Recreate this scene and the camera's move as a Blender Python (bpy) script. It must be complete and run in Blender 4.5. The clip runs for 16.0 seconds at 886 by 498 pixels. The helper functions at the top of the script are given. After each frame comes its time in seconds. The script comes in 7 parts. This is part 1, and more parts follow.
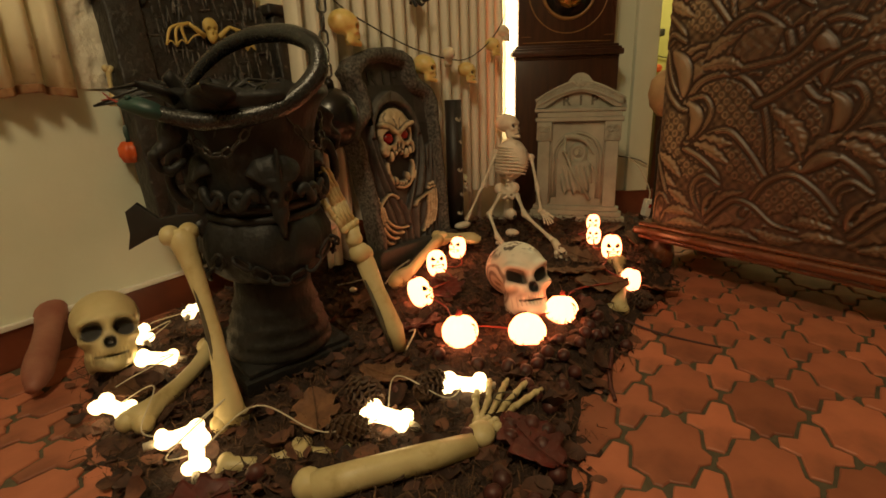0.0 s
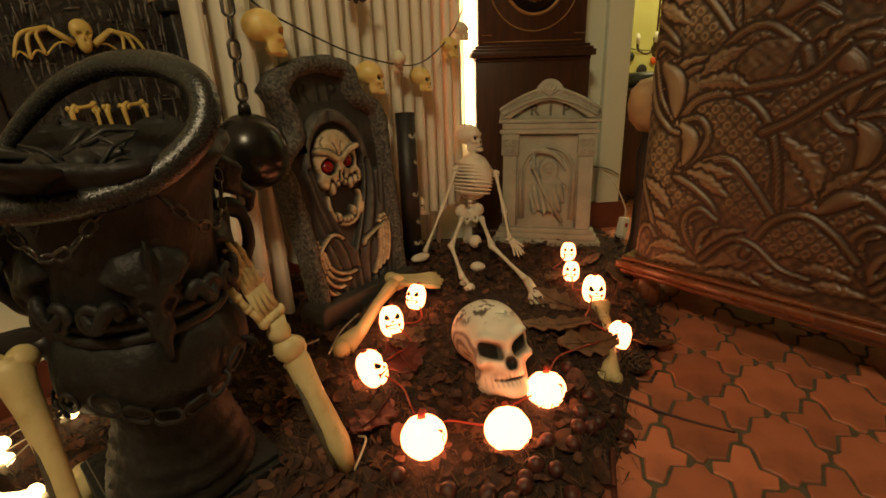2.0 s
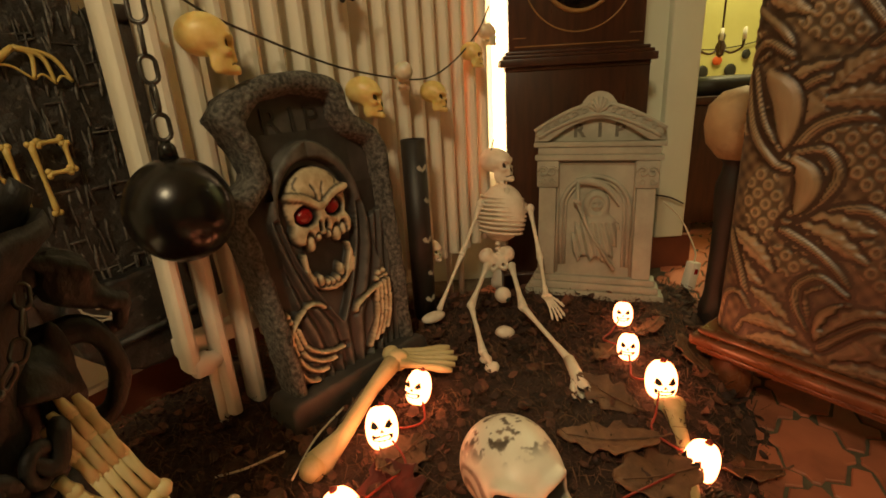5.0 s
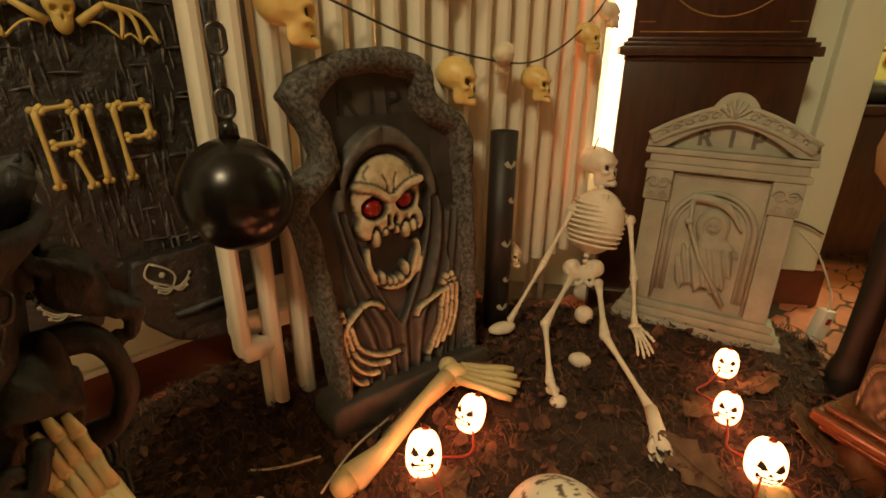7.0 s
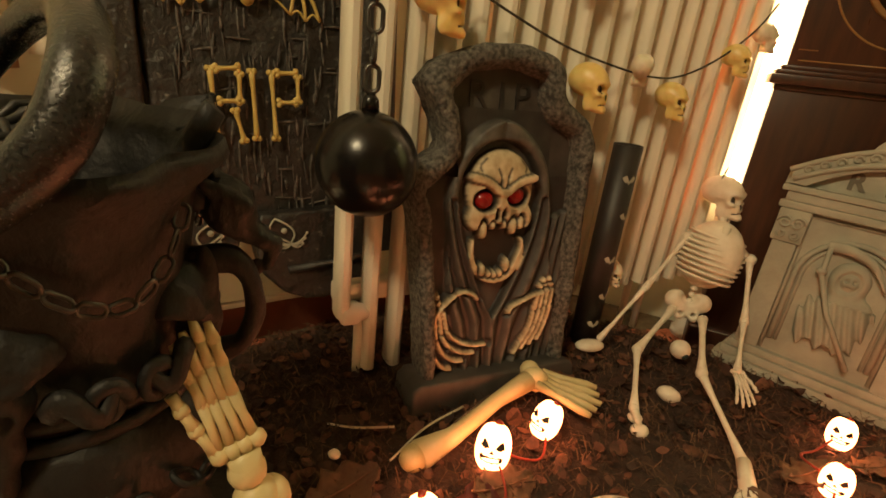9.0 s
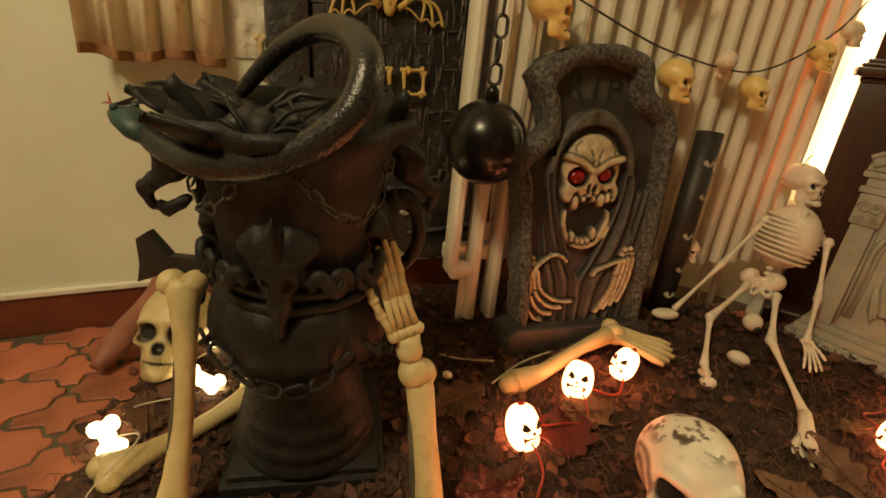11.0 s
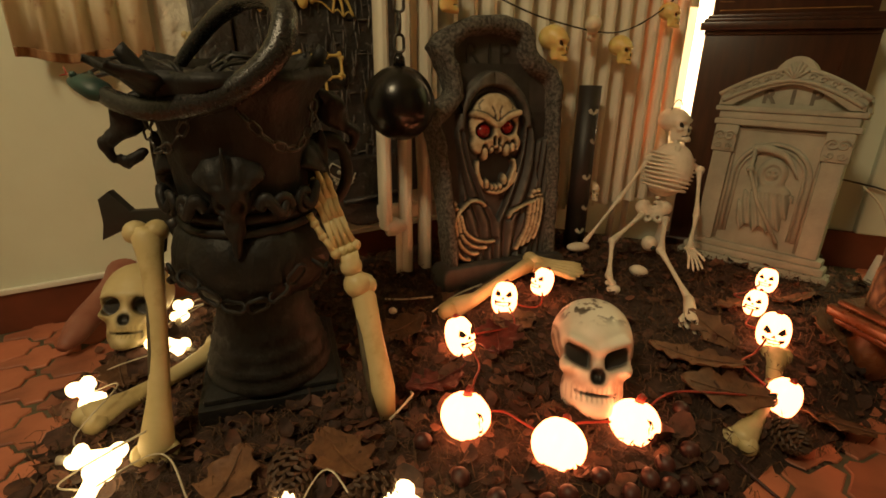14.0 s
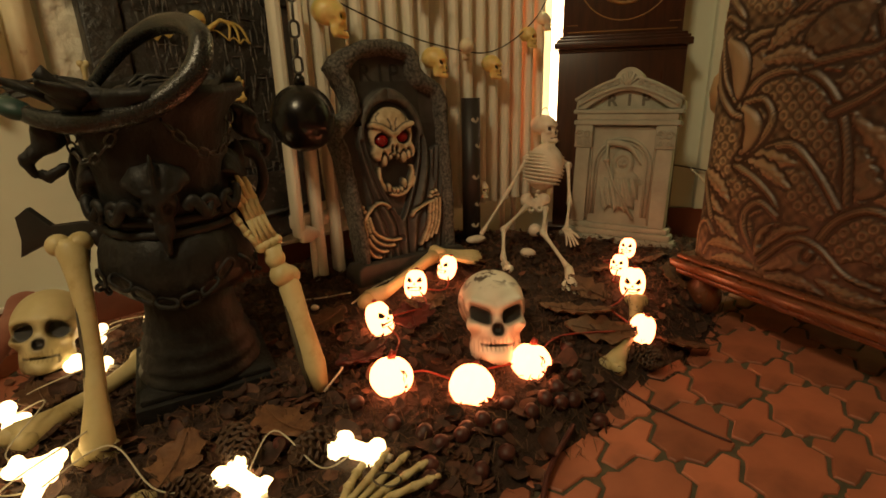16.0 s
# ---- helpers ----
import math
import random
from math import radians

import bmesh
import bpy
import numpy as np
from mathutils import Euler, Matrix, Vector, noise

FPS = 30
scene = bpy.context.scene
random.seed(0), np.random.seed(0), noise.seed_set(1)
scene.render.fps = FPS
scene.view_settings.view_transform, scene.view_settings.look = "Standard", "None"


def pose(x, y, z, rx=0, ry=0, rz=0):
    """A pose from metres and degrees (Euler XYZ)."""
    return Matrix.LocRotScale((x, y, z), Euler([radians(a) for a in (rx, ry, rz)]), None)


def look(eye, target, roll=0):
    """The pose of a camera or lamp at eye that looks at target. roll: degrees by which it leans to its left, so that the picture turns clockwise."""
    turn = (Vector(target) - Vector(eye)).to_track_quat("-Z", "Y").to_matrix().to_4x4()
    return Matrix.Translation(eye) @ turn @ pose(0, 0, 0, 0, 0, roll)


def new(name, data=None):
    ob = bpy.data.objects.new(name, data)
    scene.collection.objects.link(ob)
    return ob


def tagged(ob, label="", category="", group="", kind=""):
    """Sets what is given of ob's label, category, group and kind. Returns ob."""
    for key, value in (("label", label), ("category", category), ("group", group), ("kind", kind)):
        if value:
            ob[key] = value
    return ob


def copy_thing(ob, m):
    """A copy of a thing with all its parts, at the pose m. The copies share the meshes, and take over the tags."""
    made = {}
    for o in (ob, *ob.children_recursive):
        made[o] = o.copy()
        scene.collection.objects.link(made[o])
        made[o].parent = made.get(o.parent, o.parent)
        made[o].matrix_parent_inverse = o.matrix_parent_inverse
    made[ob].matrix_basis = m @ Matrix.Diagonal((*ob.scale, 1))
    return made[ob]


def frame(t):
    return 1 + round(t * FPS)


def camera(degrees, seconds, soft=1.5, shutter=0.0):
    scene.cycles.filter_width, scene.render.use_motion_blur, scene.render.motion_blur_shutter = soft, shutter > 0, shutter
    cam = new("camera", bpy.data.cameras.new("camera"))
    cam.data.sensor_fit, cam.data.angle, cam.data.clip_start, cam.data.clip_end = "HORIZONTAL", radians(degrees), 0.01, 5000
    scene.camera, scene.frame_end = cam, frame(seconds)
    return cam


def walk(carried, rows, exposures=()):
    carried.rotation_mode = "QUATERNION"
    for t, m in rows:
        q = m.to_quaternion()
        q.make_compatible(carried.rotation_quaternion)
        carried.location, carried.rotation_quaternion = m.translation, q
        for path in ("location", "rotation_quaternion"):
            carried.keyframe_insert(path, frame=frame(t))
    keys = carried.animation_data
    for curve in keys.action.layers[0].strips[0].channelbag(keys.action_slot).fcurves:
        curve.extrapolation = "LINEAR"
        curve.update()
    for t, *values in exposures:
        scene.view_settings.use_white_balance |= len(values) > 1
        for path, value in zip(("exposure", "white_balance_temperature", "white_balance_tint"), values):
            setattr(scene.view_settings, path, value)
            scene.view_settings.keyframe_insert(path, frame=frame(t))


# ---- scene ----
import functools

cam = camera(84.0, 16.0, soft=1.7)
PATH = [
    (0, look((0.0241, -0.1547, 0.5687), (0.0455, 1.2789, 0.1277), -2.16)),
    (0.5, look((0.0268, -0.0838, 0.5962), (0.0526, 1.3482, 0.1504), -2.17)),
    (1, look((0.0358, -0.0092, 0.6216), (0.0675, 1.4154, 0.1529), -1.88)),
    (1.5, look((0.0554, 0.0752, 0.6364), (0.1428, 1.4899, 0.1456), -2.38)),
    (2, look((0.0405, 0.1357, 0.6651), (0.1920, 1.5413, 0.1638), -2.17)),
    (2.5, look((0.0375, 0.1752, 0.6712), (0.1545, 1.5877, 0.1802), -2.56)),
    (3, look((0.0539, 0.2266, 0.6805), (0.1303, 1.6304, 0.1574), -2.65)),
    (3.5, look((0.0809, 0.2856, 0.6810), (0.1465, 1.7061, 0.2038), -3.34)),
    (6, look((0.1834, 0.5719, 0.7053), (0.1115, 1.9794, 0.1917), -2.91)),
    (6.5, look((0.2058, 0.5978, 0.7141), (0.0178, 1.9781, 0.1577), -1.49)),
    (7, look((0.1558, 0.6026, 0.7098), (-0.0758, 1.9783, 0.1586), 0.51)),
    (7.5, look((0.1517, 0.6187, 0.6937), (-0.1301, 1.9896, 0.1540), 0.80)),
    (8, look((0.1276, 0.6272, 0.6959), (-0.2173, 1.9765, 0.1389), 1.78)),
    (8.5, look((0.1190, 0.6073, 0.6758), (-0.2772, 1.9564, 0.1533), 4.93)),
    (9, look((0.1352, 0.5743, 0.6862), (-0.3533, 1.8853, 0.1451), 6.55)),
    (9.5, look((0.1337, 0.5222, 0.6951), (-0.4794, 1.7751, 0.1437), 7.22)),
    (12, look((0.1736, 0.2914, 0.6536), (-0.5074, 1.4967, 0.0762), 6.10)),
    (12.5, look((0.1702, 0.2705, 0.6262), (-0.4920, 1.4881, 0.0526), 7.94)),
    (13, look((0.2050, 0.2582, 0.6088), (-0.4681, 1.4805, 0.0583), 6.55)),
    (13.5, look((0.2277, 0.2284, 0.5913), (-0.4019, 1.4809, 0.0576), 4.52)),
    (14, look((0.2870, 0.2156, 0.6023), (-0.2568, 1.5131, 0.0818), 0.78)),
    (14.5, look((0.3310, 0.1843, 0.5969), (-0.1145, 1.5275, 0.0994), 0.34)),
    (15, look((0.3319, 0.1376, 0.5818), (-0.0564, 1.5024, 0.0955), 0.77)),
    (15.5, look((0.3378, 0.1108, 0.5543), (-0.0122, 1.4795, 0.0500), -0.39)),
    (16, look((0.3334, 0.0656, 0.5705), (0.0463, 1.4683, 0.1232), -1.59)),
]
walk(cam, PATH, exposures=((0, 0.08), (1.5, 0.12), (3.5, 0.3), (6, 0.52), (7.5, 0.66), (9.5, 0.8), (12, 0.45), (14, 0.18), (16, 0.06)))

# ---- world and lamps ----
world = bpy.data.worlds.new("world")
scene.world = world
world.use_nodes = True
world.node_tree.nodes["Background"].inputs[0].default_value = (1.0, 0.74, 0.46, 1)
world.node_tree.nodes["Background"].inputs[1].default_value = 0.062


def lamp(name, kind, power, m, colour, size=0.3):
    data = bpy.data.lights.new(name, kind)
    data.energy, data.color = power, colour
    if kind == "AREA":
        data.shape, data.size = "DISK", size
    else:
        data.shadow_soft_size = size
    ob = new(name, data)
    ob.matrix_world = m
    return ob


lamp("ceiling_lamp_light", "AREA", 24.0, look((-0.35, -0.55, 2.28), (0.1, 1.3, 0.2)), (1.0, 0.79, 0.45), 0.45)
lamp("back_room_light", "AREA", 24.0, look((1.9, 3.0, 2.2), (1.9, 3.2, 0.0)), (1.0, 0.85, 0.4), 0.6)
scene.view_settings.exposure = 0.0

# ---- tools ----
RNG = random.Random(7)


def part(name, bm, material, parent=None, label="", smooth=True):
    """One mesh object from a bmesh, under a thing when parent is given."""
    me = bpy.data.meshes.new(name)
    bmesh.ops.recalc_face_normals(bm, faces=bm.faces)
    bm.to_mesh(me)
    bm.free()
    for mat in material if isinstance(material, (list, tuple)) else (material,):
        me.materials.append(mat)
    if smooth:
        me.polygons.foreach_set("use_smooth", [True] * len(me.polygons))
    ob = new(name, me)
    if parent is not None:
        ob.parent = parent
    if label:
        tagged(ob, label)
    return ob


def sharp(ob, angle=35):
    """Flat shading across edges steeper than the angle."""
    ob.data.set_sharp_from_angle(angle=radians(angle))
    return ob


def thing(name, m, label, category, group="", kind=""):
    ob = new(name)
    ob.empty_display_size = 0.05
    ob.matrix_world = m
    return tagged(ob, label, category, group, kind)


def shaped(bm, m):
    bm.transform(m)
    return bm


def box(x0, x1, y0, y1, z0, z1, bevel=0.0, seg=2, bm=None):
    own = bmesh.new()
    bmesh.ops.create_cube(own, size=1.0)
    for v in own.verts:
        v.co = Vector((x0 if v.co.x < 0 else x1, y0 if v.co.y < 0 else y1, z0 if v.co.z < 0 else z1))
    if bevel:
        bmesh.ops.bevel(own, geom=own.edges[:], offset=bevel, segments=seg, affect="EDGES", profile=0.6)
    return merge(bm, own)


def merge(bm, own):
    if bm is None:
        return own
    tmp = bpy.data.meshes.new("tmp")
    own.to_mesh(tmp)
    bm.from_mesh(tmp)
    bpy.data.meshes.remove(tmp)
    own.free()
    return bm


def lathe(profile, seg=32, bm=None, wobble=None):
    """Turns a list of (radius, height) round the z axis."""
    own = bmesh.new()
    rings = []
    for r, z in profile:
        if r < 1e-5:
            rings.append([own.verts.new((0, 0, z))])
            continue
        ring = []
        for i in range(seg):
            a = 2 * math.pi * i / seg
            rr = r * (wobble(a, z) if wobble else 1)
            ring.append(own.verts.new((rr * math.cos(a), rr * math.sin(a), z)))
        rings.append(ring)
    for a, b in zip(rings, rings[1:]):
        for i in range(seg):
            j = (i + 1) % seg
            if len(a) == 1 and len(b) == 1:
                continue
            if len(a) == 1:
                own.faces.new((a[0], b[i], b[j]))
            elif len(b) == 1:
                own.faces.new((a[i], a[j], b[0]))
            else:
                own.faces.new((a[i], a[j], b[j], b[i]))
    for ring, flip in ((rings[0], True), (rings[-1], False)):
        if len(ring) > 2:
            own.faces.new(ring[::-1] if flip else ring)
    return merge(bm, own)


def smooth_path(points, n=6):
    """A Catmull-Rom line through the points."""
    pts = [Vector(p) for p in points]
    if len(pts) < 3:
        return pts
    ext = [2 * pts[0] - pts[1]] + pts + [2 * pts[-1] - pts[-2]]
    out = []
    for i in range(1, len(ext) - 2):
        a, b, c, d = ext[i - 1:i + 3]
        for s in range(n):
            t = s / n
            out.append(0.5 * (2 * b + (c - a) * t + (2 * a - 5 * b + 4 * c - d) * t * t + (3 * b - a - 3 * c + d) * t ** 3))
    out.append(pts[-1])
    return out


def sweep(points, radii, seg=10, bm=None, flat=1.0, closed=False, up=(0, 0, 1)):
    """A tube of changing radius along a line. flat squeezes it across one side."""
    own = bmesh.new()
    pts = [Vector(p) for p in points]
    n = len(pts)
    if not isinstance(radii, (list, tuple)):
        radii = [radii] * n
    if len(radii) != n:
        radii = list(np.interp(np.linspace(0, 1, n), np.linspace(0, 1, len(radii)), radii))
    radii = [float(r) for r in radii]
    rings = []
    side = None
    for i, p in enumerate(pts):
        if closed:
            d = pts[(i + 1) % n] - pts[i - 1]
        else:
            d = pts[min(i + 1, n - 1)] - pts[max(i - 1, 0)]
        d.normalize()
        if side is None:
            ref = Vector(up)
            if abs(d.dot(ref)) > 0.95:
                ref = Vector((1, 0, 0))
            side = d.cross(ref).normalized()
        else:
            side = (side - d * side.dot(d)).normalized()
        top = side.cross(d)
        rings.append([own.verts.new(p + radii[i] * (math.cos(2 * math.pi * k / seg) * side + flat * math.sin(2 * math.pi * k / seg) * top)) for k in range(seg)])
    last = n if closed else n - 1
    for i in range(last):
        a, b = rings[i], rings[(i + 1) % n]
        for k in range(seg):
            j = (k + 1) % seg
            own.faces.new((a[k], a[j], b[j], b[k]))
    if not closed:
        own.faces.new(rings[0][::-1])
        own.faces.new(rings[-1])
    return merge(bm, own)


def ball(x, y, z, rx, ry=None, rz=None, seg=12, rings=8, bm=None, rot=None):
    own = bmesh.new()
    bmesh.ops.create_uvsphere(own, u_segments=seg, v_segments=rings, radius=1)
    m = Matrix.Diagonal((rx, ry or rx, rz or rx, 1))
    if rot is not None:
        m = rot @ m
    own.transform(Matrix.Translation((x, y, z)) @ m)
    return merge(bm, own)


def prism(outline, y0, y1, bevel=0.0, bm=None, seg=2):
    """A flat outline of (x, z) points, pushed from y0 to y1."""
    own = bmesh.new()
    a = [own.verts.new((x, y0, z)) for x, z in outline]
    b = [own.verts.new((x, y1, z)) for x, z in outline]
    own.faces.new(a)
    own.faces.new(b[::-1])
    n = len(outline)
    for i in range(n):
        j = (i + 1) % n
        own.faces.new((a[j], a[i], b[i], b[j]))
    bmesh.ops.recalc_face_normals(own, faces=own.faces)
    if bevel:
        rim = [e for e in own.edges if abs(e.verts[0].co.y - e.verts[1].co.y) < 1e-6]
        bmesh.ops.bevel(own, geom=rim, offset=bevel, segments=seg, affect="EDGES", profile=0.6)
    return merge(bm, own)


def rough(bm, amount, scale, seed=0.0):
    """Uneven surface by coherent noise along the normals."""
    bm.normal_update()
    for v in bm.verts:
        v.co += v.normal * amount * noise.noise(v.co * scale + Vector((seed, seed * 1.7, 0)))
    return bm


def writing(text, size, depth, m, material, parent, name="letters", label="", bold=0.0):
    curve = bpy.data.curves.new("text", "FONT")
    curve.body, curve.size, curve.extrude, curve.align_x, curve.align_y = text, size, depth, "CENTER", "CENTER"
    curve.offset = bold
    tmp = bpy.data.objects.new("text", curve)
    scene.collection.objects.link(tmp)
    me = bpy.data.meshes.new_from_object(tmp.evaluated_get(bpy.context.evaluated_depsgraph_get()))
    bpy.data.objects.remove(tmp)
    me.name = name
    me.materials.clear()
    me.materials.append(material)
    ob = new(name, me)
    ob.parent, ob.matrix_local = parent, m
    if label:
        tagged(ob, label)
    return ob


# ---- materials ----
def material(name, base, second=None, rough_=0.6, scale=30.0, detail=6.0, metal=0.0, bump=0.3, bump_scale=None, mix=(0.35, 0.65), wear=None, wear_scale=6.0,
             wear_at=(0.55, 0.7), vary=0.0, emit=None, emit_power=0.0, coat=0.0, depth=0.002, stretch=None, subsurface=0.0, island=False, specular=0.5):
    mat = bpy.data.materials.new(name)
    mat.use_nodes = True
    nt = mat.node_tree
    bsdf = nt.nodes["Principled BSDF"]
    link = nt.links.new
    tex = nt.nodes.new("ShaderNodeTexCoord")
    coord = tex.outputs["Object"]
    if stretch:
        mp = nt.nodes.new("ShaderNodeMapping")
        mp.inputs["Scale"].default_value = stretch
        link(coord, mp.inputs["Vector"])
        coord = mp.outputs["Vector"]

    def noise_node(s, d=detail, r=0.55):
        n = nt.nodes.new("ShaderNodeTexNoise")
        n.inputs["Scale"].default_value, n.inputs["Detail"].default_value, n.inputs["Roughness"].default_value = s, d, r
        link(coord, n.inputs["Vector"])
        return n

    def ramp(src, lo, hi):
        r = nt.nodes.new("ShaderNodeMapRange")
        r.inputs["From Min"].default_value, r.inputs["From Max"].default_value = lo, hi
        link(src, r.inputs["Value"])
        return r.outputs["Result"]

    def blend(fac, a, b):
        n = nt.nodes.new("ShaderNodeMix")
        n.data_type = "RGBA"
        link(fac, n.inputs["Factor"])
        for sock, val in ((n.inputs[6], a), (n.inputs[7], b)):
            if isinstance(val, tuple):
                sock.default_value = (*val, 1)
            else:
                link(val, sock)
        return n.outputs[2]

    col = base
    n1 = noise_node(scale)
    if second:
        col = blend(ramp(n1.outputs["Fac"], *mix), base, second)
    if wear:
        n2 = noise_node(wear_scale, 8.0, 0.65)
        col = blend(ramp(n2.outputs["Fac"], *wear_at), col, wear)
    if vary:
        info = nt.nodes.new("ShaderNodeNewGeometry" if island else "ShaderNodeObjectInfo")
        hsv = nt.nodes.new("ShaderNodeHueSaturation")
        src = info.outputs["Random Per Island"] if island else info.outputs["Random"]
        r = nt.nodes.new("ShaderNodeMapRange")
        r.inputs["To Min"].default_value, r.inputs["To Max"].default_value = 1 - vary, 1 + vary
        link(src, r.inputs["Value"])
        link(r.outputs["Result"], hsv.inputs["Value"])
        if isinstance(col, tuple):
            hsv.inputs["Color"].default_value = (*col, 1)
        else:
            link(col, hsv.inputs["Color"])
        col = hsv.outputs["Color"]
    if isinstance(col, tuple):
        bsdf.inputs["Base Color"].default_value = (*col, 1)
    else:
        link(col, bsdf.inputs["Base Color"])
    bsdf.inputs["Metallic"].default_value = metal
    bsdf.inputs["Specular IOR Level"].default_value = specular
    rr = nt.nodes.new("ShaderNodeMapRange")
    rr.inputs["To Min"].default_value, rr.inputs["To Max"].default_value = max(0.03, rough_ - 0.12), min(1, rough_ + 0.12)
    link(n1.outputs["Fac"], rr.inputs["Value"])
    link(rr.outputs["Result"], bsdf.inputs["Roughness"])
    if coat:
        bsdf.inputs["Coat Weight"].default_value = coat
        bsdf.inputs["Coat Roughness"].default_value = 0.25
    if subsurface:
        bsdf.inputs["Subsurface Weight"].default_value = subsurface
        bsdf.inputs["Subsurface Radius"].default_value = (0.02, 0.01, 0.005)
        bsdf.inputs["Subsurface Scale"].default_value = 0.3
    if bump:
        nb = noise_node(bump_scale or scale * 2.5, 5.0)
        b = nt.nodes.new("ShaderNodeBump")
        b.inputs["Strength"].default_value, b.inputs["Distance"].default_value = bump, depth
        link(nb.outputs["Fac"], b.inputs["Height"])
        link(b.outputs["Normal"], bsdf.inputs["Normal"])
    if emit:
        bsdf.inputs["Emission Color"].default_value = (*emit, 1)
        bsdf.inputs["Emission Strength"].default_value = emit_power
    return mat


M_WALL = material("plaster_cream", (0.718, 0.756, 0.616), (0.650, 0.683, 0.540), 0.8, 3.0, bump=0.25, bump_scale=25.0, depth=0.004)
M_TEXWALL = material("textured_plaster", (0.72, 0.68, 0.56), (0.6, 0.55, 0.44), 0.8, 18.0, bump=0.9, bump_scale=30.0, depth=0.012)
M_CEIL = material("ceiling_paint", (0.78, 0.74, 0.64), (0.72, 0.68, 0.58), 0.85, 3.0, bump=0.2)
M_SKIRT = material("terracotta_skirting", (0.20, 0.055, 0.025), (0.13, 0.035, 0.018), 0.45, 8.0, bump=0.25, vary=0.12)
M_WHITEPAINT = material("white_gloss_paint", (0.78, 0.76, 0.68), (0.7, 0.67, 0.58), 0.4, 10.0, bump=0.1)
M_GROUT = material("grey_green_grout", (0.115, 0.096, 0.058), (0.080, 0.066, 0.040), 0.9, 40.0, bump=0.8)
M_TILE = material("terracotta_tile", (0.50, 0.165, 0.086), (0.38, 0.120, 0.062), 0.55, 9.0, bump=0.35, bump_scale=50.0, vary=0.30, wear=(0.22, 0.080, 0.045), wear_scale=4.0, wear_at=(0.52, 0.75))
M_RAD = material("radiator_cream_enamel", (0.70, 0.66, 0.55), (0.62, 0.57, 0.46), 0.42, 6.0, bump=0.15, stretch=(1, 1, 0.15), wear=(0.45, 0.38, 0.27), wear_scale=9.0, wear_at=(0.6, 0.8))
M_CLOCKWOOD = material("dark_mahogany", (0.062, 0.023, 0.012), (0.032, 0.012, 0.007), 0.32, 14.0, bump=0.12, stretch=(4, 4, 0.5), coat=0.35)
M_INLAY = material("inlay_wood", (0.30, 0.17, 0.06), (0.24, 0.12, 0.04), 0.4, 20.0, bump=0.05)
M_BRASS = material("brass", (0.75, 0.52, 0.18), None, 0.25, 20.0, metal=1.0, bump=0.05)
M_CARVED = material("carved_wood", (0.160, 0.090, 0.050), (0.105, 0.056, 0.031), 0.42, 16.0, bump=0.4, bump_scale=70.0, stretch=(1, 1, 0.35), wear=(0.085, 0.040, 0.022), wear_scale=10.0, wear_at=(0.5, 0.72))
M_CABWOOD = material("polished_red_wood", (0.17, 0.052, 0.018), (0.10, 0.030, 0.012), 0.28, 12.0, bump=0.1, stretch=(1, 1, 1), coat=0.5)
M_GREYSTONE = material("pale_grey_foam_stone", (0.40, 0.395, 0.32), (0.30, 0.295, 0.235), 0.85, 12.0, bump=0.5, bump_scale=120.0, wear=(0.25, 0.23, 0.18), wear_scale=8.0, wear_at=(0.6, 0.8))
M_GREYDARK = material("dark_wash_on_stone", (0.11, 0.10, 0.08), (0.16, 0.15, 0.12), 0.9, 30.0, bump=0.4)
M_BLACKSTONE = material("black_foam_stone", (0.012, 0.011, 0.010), (0.026, 0.024, 0.021), 0.45, 12.0, bump=0.9, bump_scale=45.0, depth=0.008, wear=(0.20, 0.185, 0.155), wear_scale=55.0, wear_at=(0.60, 0.76))
M_FRAMESTONE = material("mottled_grey_foam_stone", (0.024, 0.023, 0.020), (0.170, 0.160, 0.139), 0.75, 120.0, bump=1.0, bump_scale=150.0, depth=0.006, mix=(0.38, 0.70))
M_REAPERDARK = material("charcoal_paint", (0.028, 0.026, 0.023), (0.06, 0.055, 0.048), 0.6, 18.0, bump=0.4, bump_scale=60.0)
M_YELLOWBONE = material("yellow_bone_plastic", (0.55, 0.42, 0.13), (0.45, 0.32, 0.08), 0.5, 30.0, bump=0.2)
M_REDEYE = material("red_eye_paint", (0.34, 0.012, 0.012), (0.20, 0.006, 0.006), 0.25, 30.0, bump=0.05)
M_BLACK = material("black_paint", (0.012, 0.011, 0.010), (0.02, 0.018, 0.016), 0.5, 30.0, bump=0.2)
M_BLACKGLOSS = material("glossy_black_plastic", (0.005, 0.0045, 0.0045), (0.009, 0.007, 0.006), 0.24, 8.0, bump=0.2, bump_scale=14.0, specular=0.35)
M_URN = material("weathered_black_resin", (0.008, 0.0078, 0.0075), (0.015, 0.0145, 0.0135), 0.54, 16.0, bump=0.7, bump_scale=60.0, depth=0.004, wear=(0.046, 0.044, 0.040), wear_scale=34.0, wear_at=(0.58, 0.85), specular=0.32)
M_SNAKE = material("scaly_black_resin", (0.008, 0.008, 0.008), (0.026, 0.026, 0.025), 0.24, 330.0, bump=0.35, bump_scale=330.0, depth=0.002)
M_BONE = material("ivory_plastic_bone", (0.60, 0.50, 0.27), (0.50, 0.40, 0.19), 0.45, 12.0, bump=0.25, bump_scale=60.0, wear=(0.36, 0.26, 0.10), wear_scale=14.0, wear_at=(0.56, 0.75))
M_BONEDARK = material("dark_bone_wash", (0.05, 0.04, 0.025), (0.09, 0.07, 0.04), 0.7, 30.0, bump=0.3)
M_SKULLWHITE = material("white_plastic_skull", (0.80, 0.75, 0.64), (0.70, 0.63, 0.51), 0.4, 14.0, bump=0.15)
